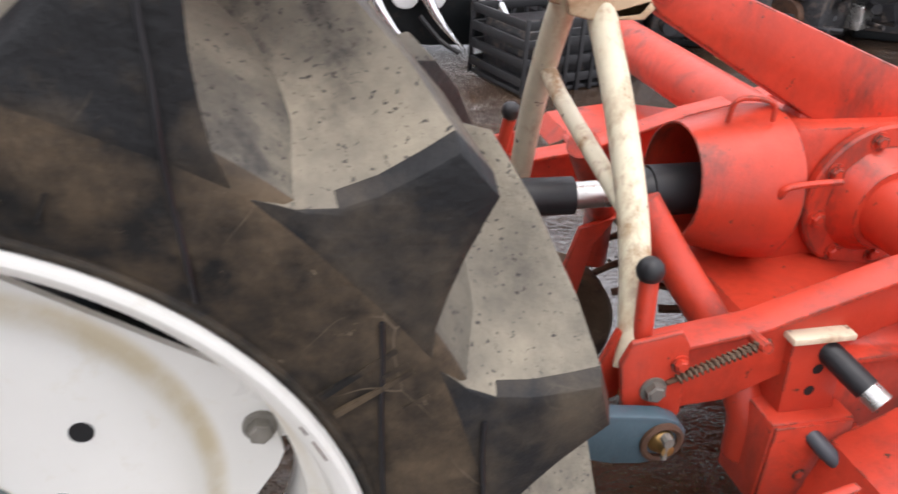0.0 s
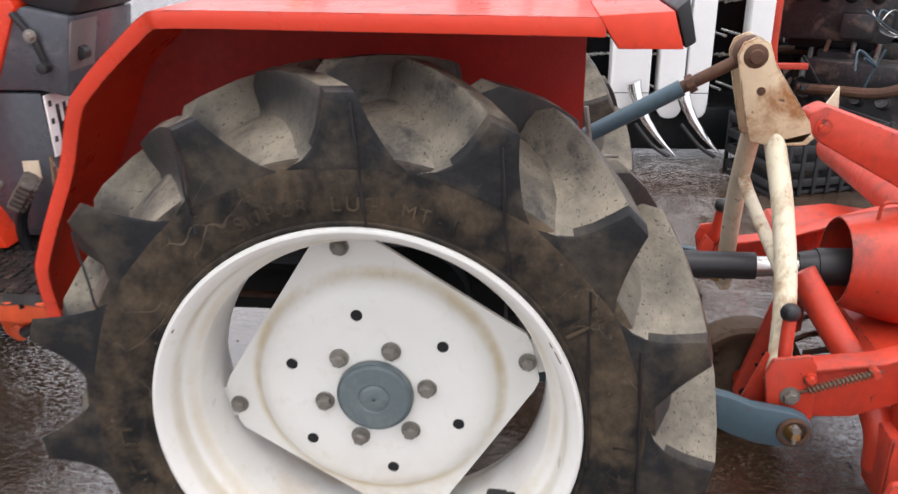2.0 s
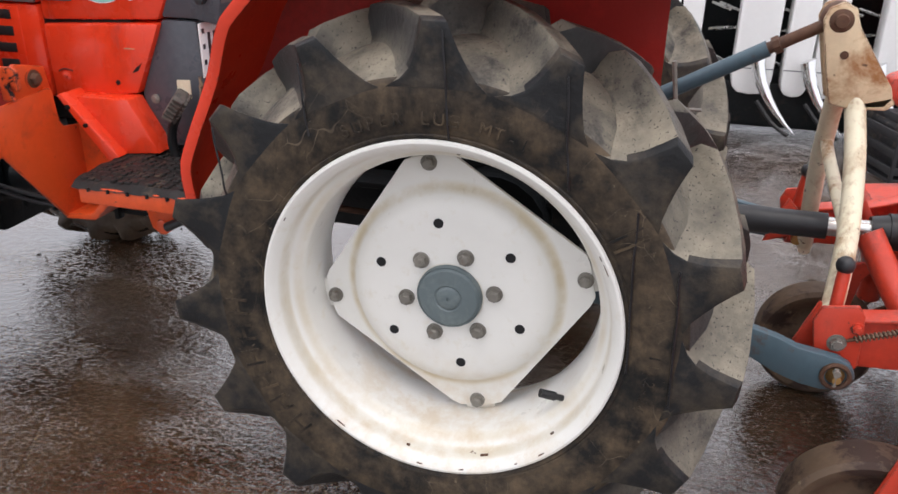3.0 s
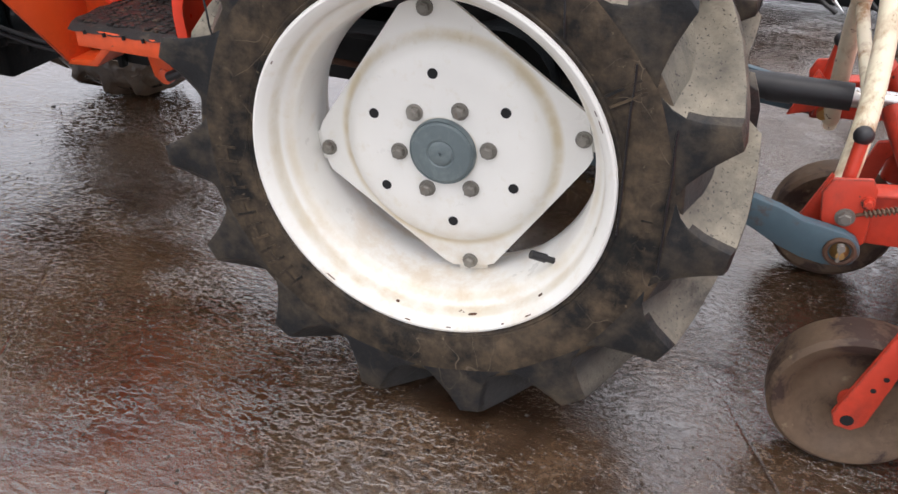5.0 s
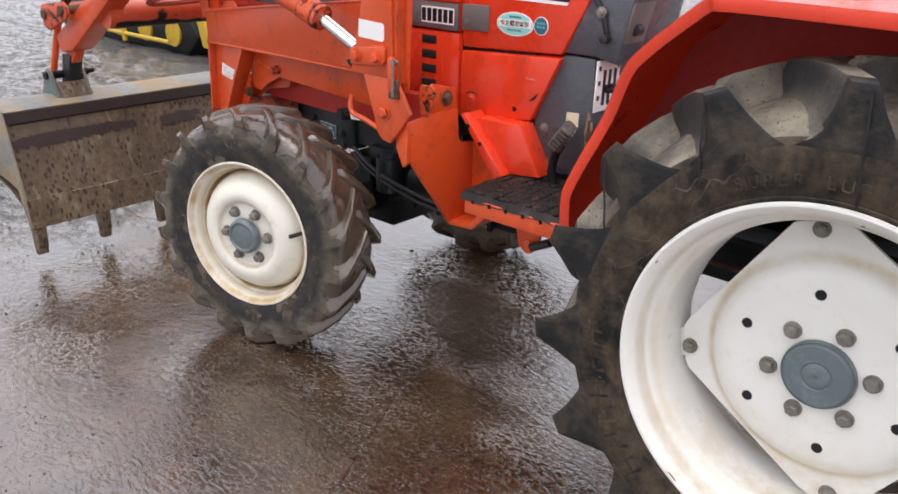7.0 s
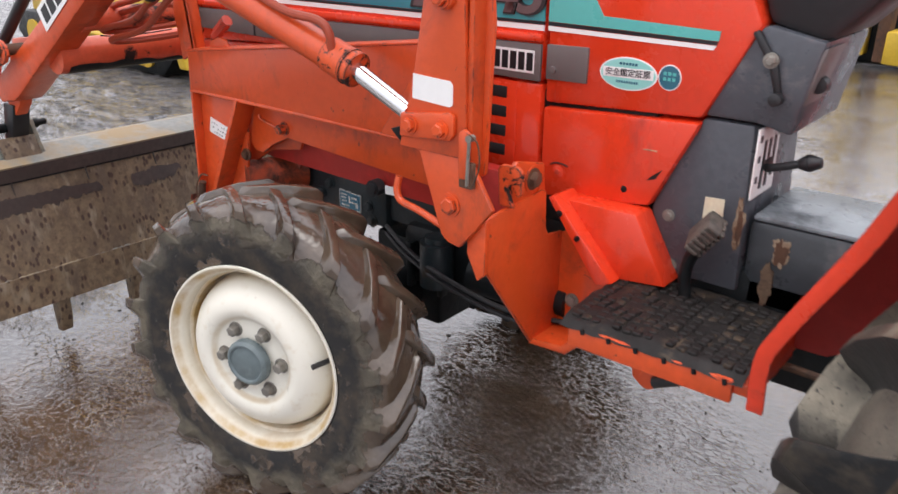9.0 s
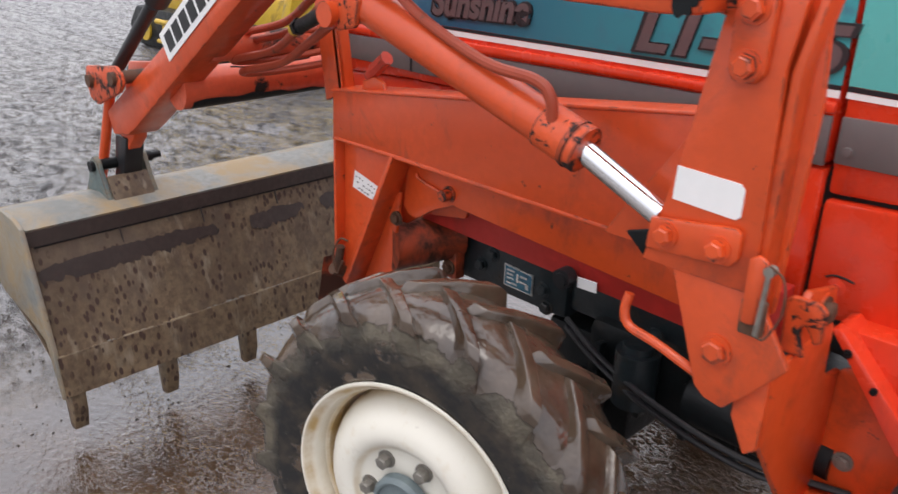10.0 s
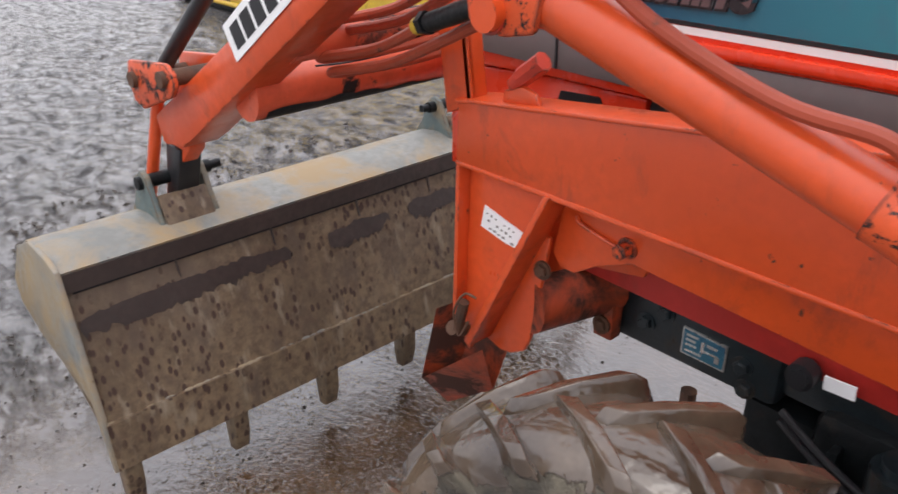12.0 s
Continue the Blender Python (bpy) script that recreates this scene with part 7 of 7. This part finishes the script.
def hitch_side(f, near):
    """Hitch bracket, lever, spring and side arm on one side; f mirrors y."""
    def pl(name, poly, y0, y1, material=M_TILLER, label="", bevel=0.003):
        return part(name, prism(poly, f(y0), f(y1)), material, tiller, label, bevel=bevel)
    out = Vector((0, f(0) - f(0.1), 0))
    pl("side_arm", [(0.69, 0.400), (0.695, 0.470), (0.72, 0.50), (0.86, 0.520), (1.06, 0.585), (1.40, 0.66), (1.40, 0.60), (1.05, 0.50), (0.835, 0.408)], 0.298, 0.308, label="red side arm plate")
    pl("arm_flange", [(0.72, 0.498), (0.86, 0.518), (1.06, 0.583), (1.40, 0.658), (1.40, 0.666), (1.06, 0.591), (0.86, 0.526), (0.72, 0.506)], 0.285, 0.335)
    pl("hitch_plate", [(0.660, 0.505), (0.672, 0.535), (0.735, 0.545), (0.748, 0.525), (0.755, 0.42), (0.735, 0.385), (0.690, 0.385), (0.675, 0.43)], 0.270, 0.280, label="red hitch bracket plate")
    pl("hitch_plate", [(0.655, 0.47), (0.675, 0.525), (0.70, 0.50), (0.69, 0.42), (0.63, 0.40)], 0.315, 0.325)
    part("bolt", add_bolt(bmesh.new(), (0.709, f(0.270), 0.465), out, 0.013, 0.012), M_BOLT, tiller)
    part("bolt", add_bolt(bmesh.new(), (0.738, f(0.270), 0.500), out, 0.009, 0.008), M_TILLER, tiller)
    part("bolt", add_bolt(bmesh.new(), (0.680, f(0.270), 0.430), out, 0.009, 0.008), M_TILLER, tiller)
    part("hitch_pin", tube((0.711, f(0.225), 0.415), (0.711, f(0.33), 0.415), 0.013), M_BRASS, tiller)
    part("collar", tube((0.711, f(0.262), 0.415), (0.711, f(0.285), 0.415), 0.024), M_RUST, tiller)
    part("lever", tube((0.700, f(0.300), 0.50), (0.706, f(0.322), 0.590), 0.012, seg=14), M_TILLER, tiller, "red lock lever")
    part("lever_knob", lathe([(0, 0.018), (0.009, 0.0155), (0.0155, 0.009), (0.018, 0.0), (0.0155, -0.009), (0.009, -0.0155), (0, -0.018)], Matrix.Translation((0.706, f(0.323), 0.602)), 20), M_BLACK, tiller, "black ball knob")
    sp = bmesh.new()
    p0, p1 = Vector((0.738, f(0.268), 0.478)), Vector((0.845, f(0.268), 0.518))
    u, v, d = basis(p1 - p0)
    add_pipe(sp, [p0 + (p1 - p0) * (i / 96) + (u * math.cos(i * math.pi / 3) + v * math.sin(i * math.pi / 3)) * 0.006 for i in range(97)], 0.0022, 5, 1)
    part("spring_rod", tube(p0 - (p1 - p0) * 0.12, p1 + (p1 - p0) * 0.1, 0.0035, seg=8), M_RUST, tiller)
    part("spring", sp, M_SPRING, tiller, "rusty coil spring")
    part("spring_peg", tube((0.845, f(0.255), 0.520), (0.845, f(0.305), 0.515), 0.008, seg=10), M_TILLER, tiller)
    part("brace_tube", pipe([(0.775, f(0.50), 0.605), (0.82, f(0.46), 0.53), (0.875, f(0.39), 0.44), (0.905, f(0.335), 0.355), (0.91, f(0.325), 0.28)], 0.028, 18), M_TILLER, tiller, "thick red brace tube")


hitch_side(lambda y: y, True)
hitch_side(lambda y: 2 * TY - y, False)
guard = Matrix.Translation((0.872, 0.598, 0.590)) @ Matrix.Rotation(radians(93), 4, "Y")
part("shaft_guard", lathe([(0.088, 0.0), (0.091, 0.0), (0.104, 0.05), (0.120, 0.115), (0.122, 0.150), (0.118, 0.150), (0.100, 0.05)], guard, 48, closed=True), M_TILLER, tiller, "red shaft guard drum, scratched")
part("guard_back", lathe([(0, 0.143), (0.119, 0.143), (0.119, 0.149), (0, 0.149)], guard, 40), M_TILLER, tiller)
part("guard_handle", pipe([(0.93, 0.57, 0.693), (0.932, 0.565, 0.725), (0.955, 0.56, 0.732), (0.985, 0.55, 0.726), (0.99, 0.55, 0.700)], 0.004, 8), M_TILLER, tiller, "thin wire handle")
part("guard_latch", pipe([(0.985, 0.485, 0.608), (0.99, 0.478, 0.625), (1.03, 0.474, 0.632), (1.075, 0.476, 0.632)], 0.005, 8), M_TILLER, tiller)
part("gearbox", add_tube(box((1.035, 0.545, 0.455), (1.335, 0.665, 0.690)), (1.02, 0.60, 0.575), (1.06, 0.60, 0.575), 0.085, seg=28), M_TILLER, tiller, "red gearbox casting", bevel=0.016)
part("gear_flange", lathe([(0, 0.0), (0.118, 0.0), (0.122, 0.004), (0.122, 0.016), (0.118, 0.020), (0.088, 0.022), (0.080, 0.034), (0.066, 0.060), (0, 0.060)], facing(1.19, 0.545, 0.575), 48), M_TILLER, tiller, "red gearbox flange with a ring of bolts")
for k in range(8):
    a = 2 * math.pi * (k + 0.35) / 8
    bolt_part((1.19 + 0.101 * math.cos(a), 0.525, 0.575 + 0.101 * math.sin(a)), NEAR, tiller, 0.0115, 0.009, M_TILLER)
part("main_tube", lathe([(0.072, 0.0), (0.060, 0.03), (0.056, 0.06), (0.056, 0.9), (0, 0.9), (0, 0)], Matrix.Translation((1.19, 0.56, 0.575)) @ Matrix.Rotation(radians(90), 4, "X"), 36), M_TILLER, tiller, "fat red axle tube")
part("main_tube", lathe([(0.072, 0.0), (0.060, 0.03), (0.056, 0.06), (0.056, 0.9), (0, 0.9), (0, 0)], Matrix.Translation((1.19, 0.66, 0.575)) @ Matrix.Rotation(radians(-90), 4, "X"), 36), M_TILLER, tiller, "fat red axle tube")
part("top_beam", prism([(0.762, 0.872), (0.772, 0.902), (0.800, 0.915), (1.50, 0.662), (1.50, 0.58), (1.25, 0.672), (1.107, 0.674), (0.80, 0.842)], 0.580, 0.640), M_TILLER, tiller, "red top beam", bevel=0.006)
part("beam_support", box((1.06, 0.585, 0.60), (1.20, 0.635, 0.70)), M_TILLER, tiller, bevel=0.01)
bolt_part((0.800, 0.580, 0.875), NEAR, tiller, 0.012, 0.008, M_TILLER)
part("flap", prism([(0.825, 0.865), (0.862, 0.930), (0.868, 0.87)], 0.70, 0.708), M_CREAM, tiller, "torn cream flap", bevel=0.001)
part("oil_fitting", add_tube(tube((1.00, 0.72, 0.74), (1.02, 0.72, 0.80), 0.018, seg=10), (1.0, 0.70, 0.78), (1.05, 0.74, 0.78), 0.011, seg=8), M_BRASS, tiller)
# side frame post with a stop bar and hose
part("side_box", box((0.893, 0.262, 0.243), (1.020, 0.350, 0.386)), M_TILLER, tiller, "red tube frame end", bevel=0.006)
part("side_box_front", add_tube(box((0.897, 0.258, 0.247), (1.016, 0.264, 0.382)), (0.955, 0.254, 0.295), (0.955, 0.262, 0.295), 0.008, seg=12), M_TILLER, tiller, bevel=0.002)
part("post", prism([(0.915, 0.385), (0.905, 0.505), (0.985, 0.500), (1.000, 0.380)], 0.285, 0.335), M_TILLER, tiller, "red drilled post", bevel=0.003)
part("post_cap", box((0.898, 0.275, 0.503), (0.990, 0.345, 0.513)), M_CREAM, tiller, "worn pale cap", bevel=0.002)
for x, z in ((0.955, 0.455), (0.952, 0.42)):
    part("drilled_hole", tube((x, 0.2845, z), (x, 0.2842, z), 0.008, seg=12), M_VOID, tiller)
part("stop_bar", tube((0.955, 0.31, 0.490), (0.992, 0.235, 0.455), 0.017), M_BLACK, tiller, "black stop bar")
part("stop_bar_end", tube((0.992, 0.235, 0.455), (1.002, 0.215, 0.446), 0.016), M_SILVER, tiller)
part("grey_hose", pipe([(0.955, 0.268, 0.365), (0.975, 0.235, 0.345), (1.02, 0.22, 0.315), (1.07, 0.21, 0.300), (1.11, 0.205, 0.285)], 0.012, 12), M_GREY, tiller, "dirty grey hose")
part("spigot", tube((1.02, 0.27, 0.36), (1.035, 0.245, 0.33), 0.014, seg=12), M_TILLER, tiller)
# rotor hood
part("hood_panel", prism([(0.990, 0.215), (0.982, 0.468), (1.52, 0.485), (1.52, 0.16), (1.10, 0.16)], 0.302, 0.310), M_TILLER, tiller, "red hood side panel", bevel=0.003)
part("hood_flange", prism([(0.978, 0.466), (0.978, 0.476), (1.52, 0.493), (1.52, 0.483)], 0.270, 0.352), M_TILLER, tiller, "folded red flange", bevel=0.002)
part("rotor_hood", shell([(0.905, 0.415), (0.93, 0.455), (1.10, 0.475), (1.30, 0.45), (1.45, 0.36), (1.50, 0.25)], 0.36, 1.30, 0.006), M_TILLER, tiller, "scraped red rotor hood")
part("rotor_hood", shell([(0.95, 0.25), (0.98, 0.36), (1.10, 0.42), (1.30, 0.42), (1.48, 0.30)], -0.35, 0.25, 0.006), M_TILLER, tiller)
part("hood_end", prism([(0.95, 0.30), (0.93, 0.45), (1.10, 0.47), (1.30, 0.445), (1.45, 0.355), (1.48, 0.15), (1.05, 0.20)], 0.352, 0.362), M_TILLER, tiller, bevel=0.002)
part("rotor", tube((1.12, 0.37, 0.24), (1.12, 1.28, 0.24), 0.04), M_RUST, tiller)
for k in range(16):
    a = k * 2.2
    y = 0.42 + 0.052 * k
    c, s = math.cos(a), math.sin(a)
    part("tine", pipe([(1.12 + 0.03 * c, y, 0.24 + 0.03 * s), (1.12 + 0.13 * c, y, 0.24 + 0.13 * s), (1.12 + 0.19 * c - 0.05 * s, y + 0.03, 0.24 + 0.19 * s + 0.05 * c)], 0.008, 6, 4), M_RUST, tiller)


def gauge_wheel(y, f):
    prof = [(0.0, 0.018), (0.035, 0.020), (0.05, 0.012), (0.085, 0.010), (0.105, 0.020), (0.125, 0.040), (0.140, 0.043), (0.150, 0.034), (0.153, 0.0), (0.150, -0.034), (0.138, -0.043), (0.0, -0.03)]
    w = part("gauge_wheel", lathe(prof, facing(0.80, y, 0.153), 48), M_WHEELMUD, tiller, "rusty mud-stained steel gauge wheel")
    part("wheel_hub", lathe([(0, 0.05), (0.022, 0.048), (0.026, 0.02), (0, 0.0)], facing(0.80, y, 0.153), 20), M_TILLER, tiller)
    yy = y - 0.055
    part("wheel_leg", prism([(0.775, 0.115), (0.765, 0.14), (0.835, 0.40), (0.905, 0.42), (0.865, 0.36), (0.825, 0.13), (0.805, 0.112)], yy - 0.007, yy + 0.007), M_TILLER, tiller, "red wheel leg with drilled holes", bevel=0.003)
    for x, z, r in ((0.793, 0.135, 0.012), (0.815, 0.215, 0.005), (0.828, 0.245, 0.005)):
        part("drilled_hole", tube((x, yy - 0.0085, z), (x, yy - 0.0065, z), r, seg=12), M_VOID, tiller)


gauge_wheel(0.175, 1)
gauge_wheel(0.87, 1)

# ---- things behind: white combine harvester header ----
combine = thing("combine_harvester", (1.3, 3.6, 0), "white-nosed combine harvester with chrome crop dividers", "combine harvester")
part("header_frame", box((-0.2, 3.80, 0.20), (1.44, 4.6, 1.7)), M_DARK, combine, "dark header body", bevel=0.03)
part("header_floor", box((-0.2, 3.40, 0.05), (1.60, 3.82, 0.30)), M_DARK, combine, "dark header floor", bevel=0.03)
part("red_side", prism([(1.448, 0.42), (1.448, 1.75), (1.487, 1.75), (1.487, 0.62), (1.515, 0.42)], 3.34, 4.4), M_TILLER, combine, "red side sheet", bevel=0.004)
part("red_brace", box((1.50, 3.36, 0.50), (1.66, 3.40, 0.53), Matrix.Translation((0, 0, 0))), M_TILLER, combine, bevel=0.004)
for x0, x1 in ((0.02, 0.20), (0.235, 0.35), (0.362, 0.47), (0.65, 0.855), (0.899, 1.031), (1.043, 1.160), (1.329, 1.443)):
    w, cx = (x1 - x0) / 2, (x0 + x1) / 2
    prof = [(cx - w, 0.34), (cx - w * 0.92, 0.285), (cx - w * 0.6, 0.255), (cx, 0.248), (cx + w * 0.6, 0.255), (cx + w * 0.92, 0.285), (cx + w, 0.34), (cx + w, 1.75), (cx - w, 1.75)]
    part("divider", prism(prof, 3.30, 3.46), M_WHITE, combine, "smooth white divider panel", bevel=0.014)
    part("divider_seam", box((cx - w * 0.97, 3.2985, 0.385), (cx + w * 0.97, 3.301, 0.389)), M_GREY, combine)
for tx in (0.12, 0.40, 0.765, 1.005, 1.33):
    rings = []
    for t in (0.0, 0.12, 0.3, 0.5, 0.7, 0.86, 1.0):
        c = Vector((tx + 0.02 * t + 0.205 * t ** 1.8, 3.24 - 0.10 * t, 0.455 - 0.40 * t + 0.04 * t * t))
        r = 0.042 * (1 - t) ** 0.7 + 0.002
        rings.append([c + Vector((r * math.cos(a_) * 0.8, 0.7 * r * math.sin(a_), 0.35 * r * math.cos(a_))) for a_ in [i * math.pi / 5 for i in range(10)]])
    part("divider_tip", add_ring_loft(bmesh.new(), rings), M_CHROME, combine, "curved chrome divider point")
    part("tip_shoe", pipe([(tx + 0.03, 3.30, 0.22), (tx + 0.12, 3.24, 0.12), (tx + 0.20, 3.19, 0.075)], 0.011, 8, 3), M_BLACK, combine)
for i in range(9):
    for x in (0.56, 0.60, 0.876, 1.20, 1.29):
        up = 0.03 if i % 2 else -0.02
        part("finger", pipe([(x - 0.045, 3.55, 0.40 + 0.14 * i), (x, 3.50, 0.40 + up * 0.5 + 0.14 * i), (x + 0.045, 3.44, 0.40 + up + 0.14 * i)], 0.008, 6, 3), M_SILVER, combine)

# ---- scrap engines, crate ----
def scrap_engine(x, y, z, s, turn, seed):
    rnd = random.Random(seed)
    ob = thing("scrap_engine", (x, y, z), "greasy scrapped engine block on the heap" if z > 0.1 else "greasy scrapped engine block on wet ground", "engine", "scrap heap")
    m = Matrix.Translation((x, y, z)) @ Matrix.Rotation(radians(turn), 4, "Z") @ Matrix.Scale(s, 4)
    bm = box((-0.30, -0.18, 0.05), (0.30, 0.18, 0.36), m)
    add_box(bm, (-0.27, -0.13, 0.36), (0.27, 0.13, 0.50), m)
    part("block", bm, M_SCRAP, ob, bevel=0.012)
    part("sump", box((-0.26, -0.14, 0.0), (0.22, 0.14, 0.06), m), M_DARK, ob, bevel=0.01)
    for k in range(4):
        px = -0.21 + 0.14 * k
        part("port", tube(m @ Vector((px, -0.18, 0.30)), m @ Vector((px, -0.25, 0.33)), 0.035 * s, seg=12), M_SCRAP, ob)
        part("injector", tube(m @ Vector((px, rnd.uniform(-0.05, 0.05), 0.50)), m @ Vector((px + 0.01, 0.0, 0.60)), 0.014 * s, seg=8), M_SILVER if rnd.random() < 0.5 else M_RUST, ob)
    part("pulley", lathe([(0, 0.03), (0.09, 0.03), (0.10, 0.015), (0.085, 0.0), (0.10, -0.015), (0.09, -0.03), (0, -0.03)], m @ Matrix.Translation((-0.34, 0, 0.16)) @ Matrix.Rotation(radians(90), 4, "Y"), 20), M_RUST, ob)
    part("manifold", add_pipe(bmesh.new(), [m @ Vector(p) for p in ((-0.25, -0.24, 0.34), (-0.05, -0.27, 0.36), (0.18, -0.25, 0.37), (0.33, -0.20, 0.42))], 0.03 * s, 10), M_RUST, ob)
    part("pump", box((0.05, -0.27, 0.08), (0.22, -0.18, 0.22), m), M_SILVER if seed % 3 == 0 else M_SCRAP, ob, bevel=0.01)
    for k in range(3):
        q = [Vector((rnd.uniform(-0.3, 0.3), rnd.uniform(-0.26, -0.1), rnd.uniform(0.2, 0.6))) for _ in range(4)]
        part("pipe", pipe([m @ p for p in q], 0.008 * s, 6, 4), rnd.choice([M_BLACK, M_RUST, M_SILVER, M_BLUE]), ob)


n = 0
for row, (yy, zz) in enumerate(((3.75, 0.0), (4.45, 0.0), (4.15, 0.52), (5.2, 0.0), (4.85, 0.55), (4.55, 1.05), (5.5, 0.55), (5.2, 1.10))):
    for k in range(5):
        n += 1
        scrap_engine(2.05 + 0.70 * k + 0.22 * (row % 2) + random.uniform(-0.05, 0.05), yy + random.uniform(-0.1, 0.1), zz, 0.95 + 0.15 * random.random(), random.uniform(-40, 40), n)
def scrap_junk():
    """Small greasy pieces strewn over the heap: far too many to count."""
    rnd = random.Random(77)
    bm = bmesh.new()
    for _ in range(520):
        d = rnd.random()
        c = Vector((rnd.uniform(1.62, 5.2), 3.45 + 1.9 * d + rnd.uniform(-0.1, 0.1), 0.03 + 1.45 * d * rnd.random() + rnd.uniform(0, 0.55) * (0.3 + d)))
        m = Matrix.Translation(c) @ Matrix.Rotation(rnd.uniform(0, 6.3), 4, "Z") @ Matrix.Rotation(rnd.uniform(-0.9, 0.9), 4, "X")
        s_ = rnd.uniform(0.02, 0.11)
        if rnd.random() < 0.55:
            add_box(bm, (-s_, -s_ * rnd.uniform(0.2, 0.7), -s_ * 0.4), (s_, s_ * 0.4, s_ * rnd.uniform(0.2, 0.8)), m)
        else:
            add_tube(bm, m @ Vector((-s_, 0, 0)), m @ Vector((s_, 0, 0)), s_ * rnd.uniform(0.15, 0.5), seg=8)
    ob = part("scrap_pieces", bm, M_JUNK)
    return tagged(ob, "strewn greasy scrap metal pieces on the engine heap", "scrap metal", kind="stuff")


scrap_junk()
coil = thing("wire_coil", (2.05, 3.50, 0.45), "tangled pale blue wire on the scrap heap", "wire")
for k in range(4):
    part("wire", pipe([(2.02 + 0.10 * math.cos(i * 0.9 + k) + 0.02 * i, 3.42 + 0.05 * math.sin(i * 1.7 + k), 0.72 + 0.07 * math.sin(i * 0.9 + k * 0.6)) for i in range(7)], 0.004, 6, 4), M_BLUE if k % 2 else M_SILVER, coil)


def crate(x, y, turn):
    ob = thing("plastic_crate", (x, y, 0), "black lattice plastic crate on the wet ground", "crate")
    m = Matrix.Translation((x, y, 0)) @ Matrix.Rotation(radians(turn), 4, "Z")
    part("base", box((-0.30, -0.20, 0.0), (0.30, 0.20, 0.02), m), M_BLACK, ob, bevel=0.004)
    for sx in (-1, 1):
        for z in (0.04, 0.12, 0.20, 0.28):
            part("slat", box((sx * 0.30 - 0.008, -0.20, z), (sx * 0.30 + 0.008, 0.20, z + 0.04), m), M_BLACK, ob, bevel=0.003)
            part("slat", box((-0.30, sx * 0.20 - 0.008, z), (0.30, sx * 0.20 + 0.008, z + 0.04), m), M_BLACK, ob, bevel=0.003)
        for k in range(9):
            part("stave", box((-0.30 + 0.075 * k - 0.01, sx * 0.208 - 0.006, 0.0), (-0.30 + 0.075 * k + 0.01, sx * 0.208 + 0.006, 0.33), m), M_BLACK, ob, bevel=0.002)
    part("scrap_load", box((-0.27, -0.17, 0.02), (0.27, 0.17, 0.27), m), M_SCRAP, ob, bevel=0.03)


crate(1.60, 3.05, 18)

# ---- yellow machines far off ----
yellow = thing("yellow_dozer", (-7.5, 3.9, 0), "weathered yellow crawler machine on the muddy yard", "bulldozer")
part("chassis", box((-9.0, 3.55, 0.30), (-6.2, 4.8, 0.62)), M_YELLOW, yellow, "yellow machine frame", bevel=0.03)
part("engine_hood", box((-8.9, 3.7, 0.62), (-7.2, 4.6, 1.25)), M_YELLOW, yellow, "yellow engine cover", bevel=0.05)
part("cab_post", add_box(box((-7.1, 3.65, 0.6), (-7.02, 3.73, 1.9)), (-6.4, 3.65, 0.6), (-6.32, 3.73, 1.9)), M_YELLOW, yellow, bevel=0.01)
part("blade", prism([(-6.1, 0.12), (-6.2, 0.45), (-6.05, 0.80), (-5.95, 0.80), (-6.08, 0.45), (-5.98, 0.12)], 3.3, 5.0), M_YELLOW, yellow, "yellow blade", bevel=0.02)
for yy in (3.40, 4.70):
    t = part("track", prism([(-8.9, 0.0), (-9.1, 0.18), (-8.9, 0.38), (-6.5, 0.38), (-6.3, 0.18), (-6.5, 0.0)], yy, yy + 0.32), M_DARK, yellow, "dark crawler track", bevel=0.04)
    for k in range(5):
        part("roller", tube((-8.7 + 0.5 * k, yy - 0.02, 0.18), (-8.7 + 0.5 * k, yy + 0.1, 0.18), 0.12), M_YELLOW, yellow)
part("rail", add_tube(add_tube(tube((-8.2, 3.28, 0.30), (-6.6, 3.28, 0.30), 0.025), (-8.2, 3.28, 0.12), (-6.6, 3.28, 0.12), 0.020), (-7.4, 3.28, 0.05), (-7.4, 3.28, 0.32), 0.025), M_YELLOW, yellow, "yellow tube rail")
digger = thing("yellow_excavator", (-2.1, 8.4, 0), "old yellow excavator parked across the yard", "excavator")
part("track", prism([(-3.3, 0.0), (-3.5, 0.25), (-3.3, 0.5), (-1.0, 0.5), (-0.8, 0.25), (-1.0, 0.0)], 8.0, 8.4), M_DARK, digger, "dark crawler track", bevel=0.05)
part("house", box((-3.2, 8.9, 0.45), (-1.0, 9.8, 1.05)), M_YELLOW, digger, "dented yellow machine body", bevel=0.06)
part("boom", box((-2.35, 7.75, 0.10), (-2.18, 7.95, 1.9)), M_YELLOW, digger, "muddy yellow boom", bevel=0.03)
part("boom", box((-2.10, 7.75, 0.05), (-1.98, 7.95, 1.9)), M_RUST, digger, "rusty digging arm", bevel=0.03)
part("bucket", prism([(-2.0, 0.05), (-2.0, 0.35), (-1.5, 0.40), (-1.3, 0.2), (-1.5, 0.03)], 7.7, 8.2), M_YELLOW, digger, bevel=0.02)

yellow.location.y -= 0.45
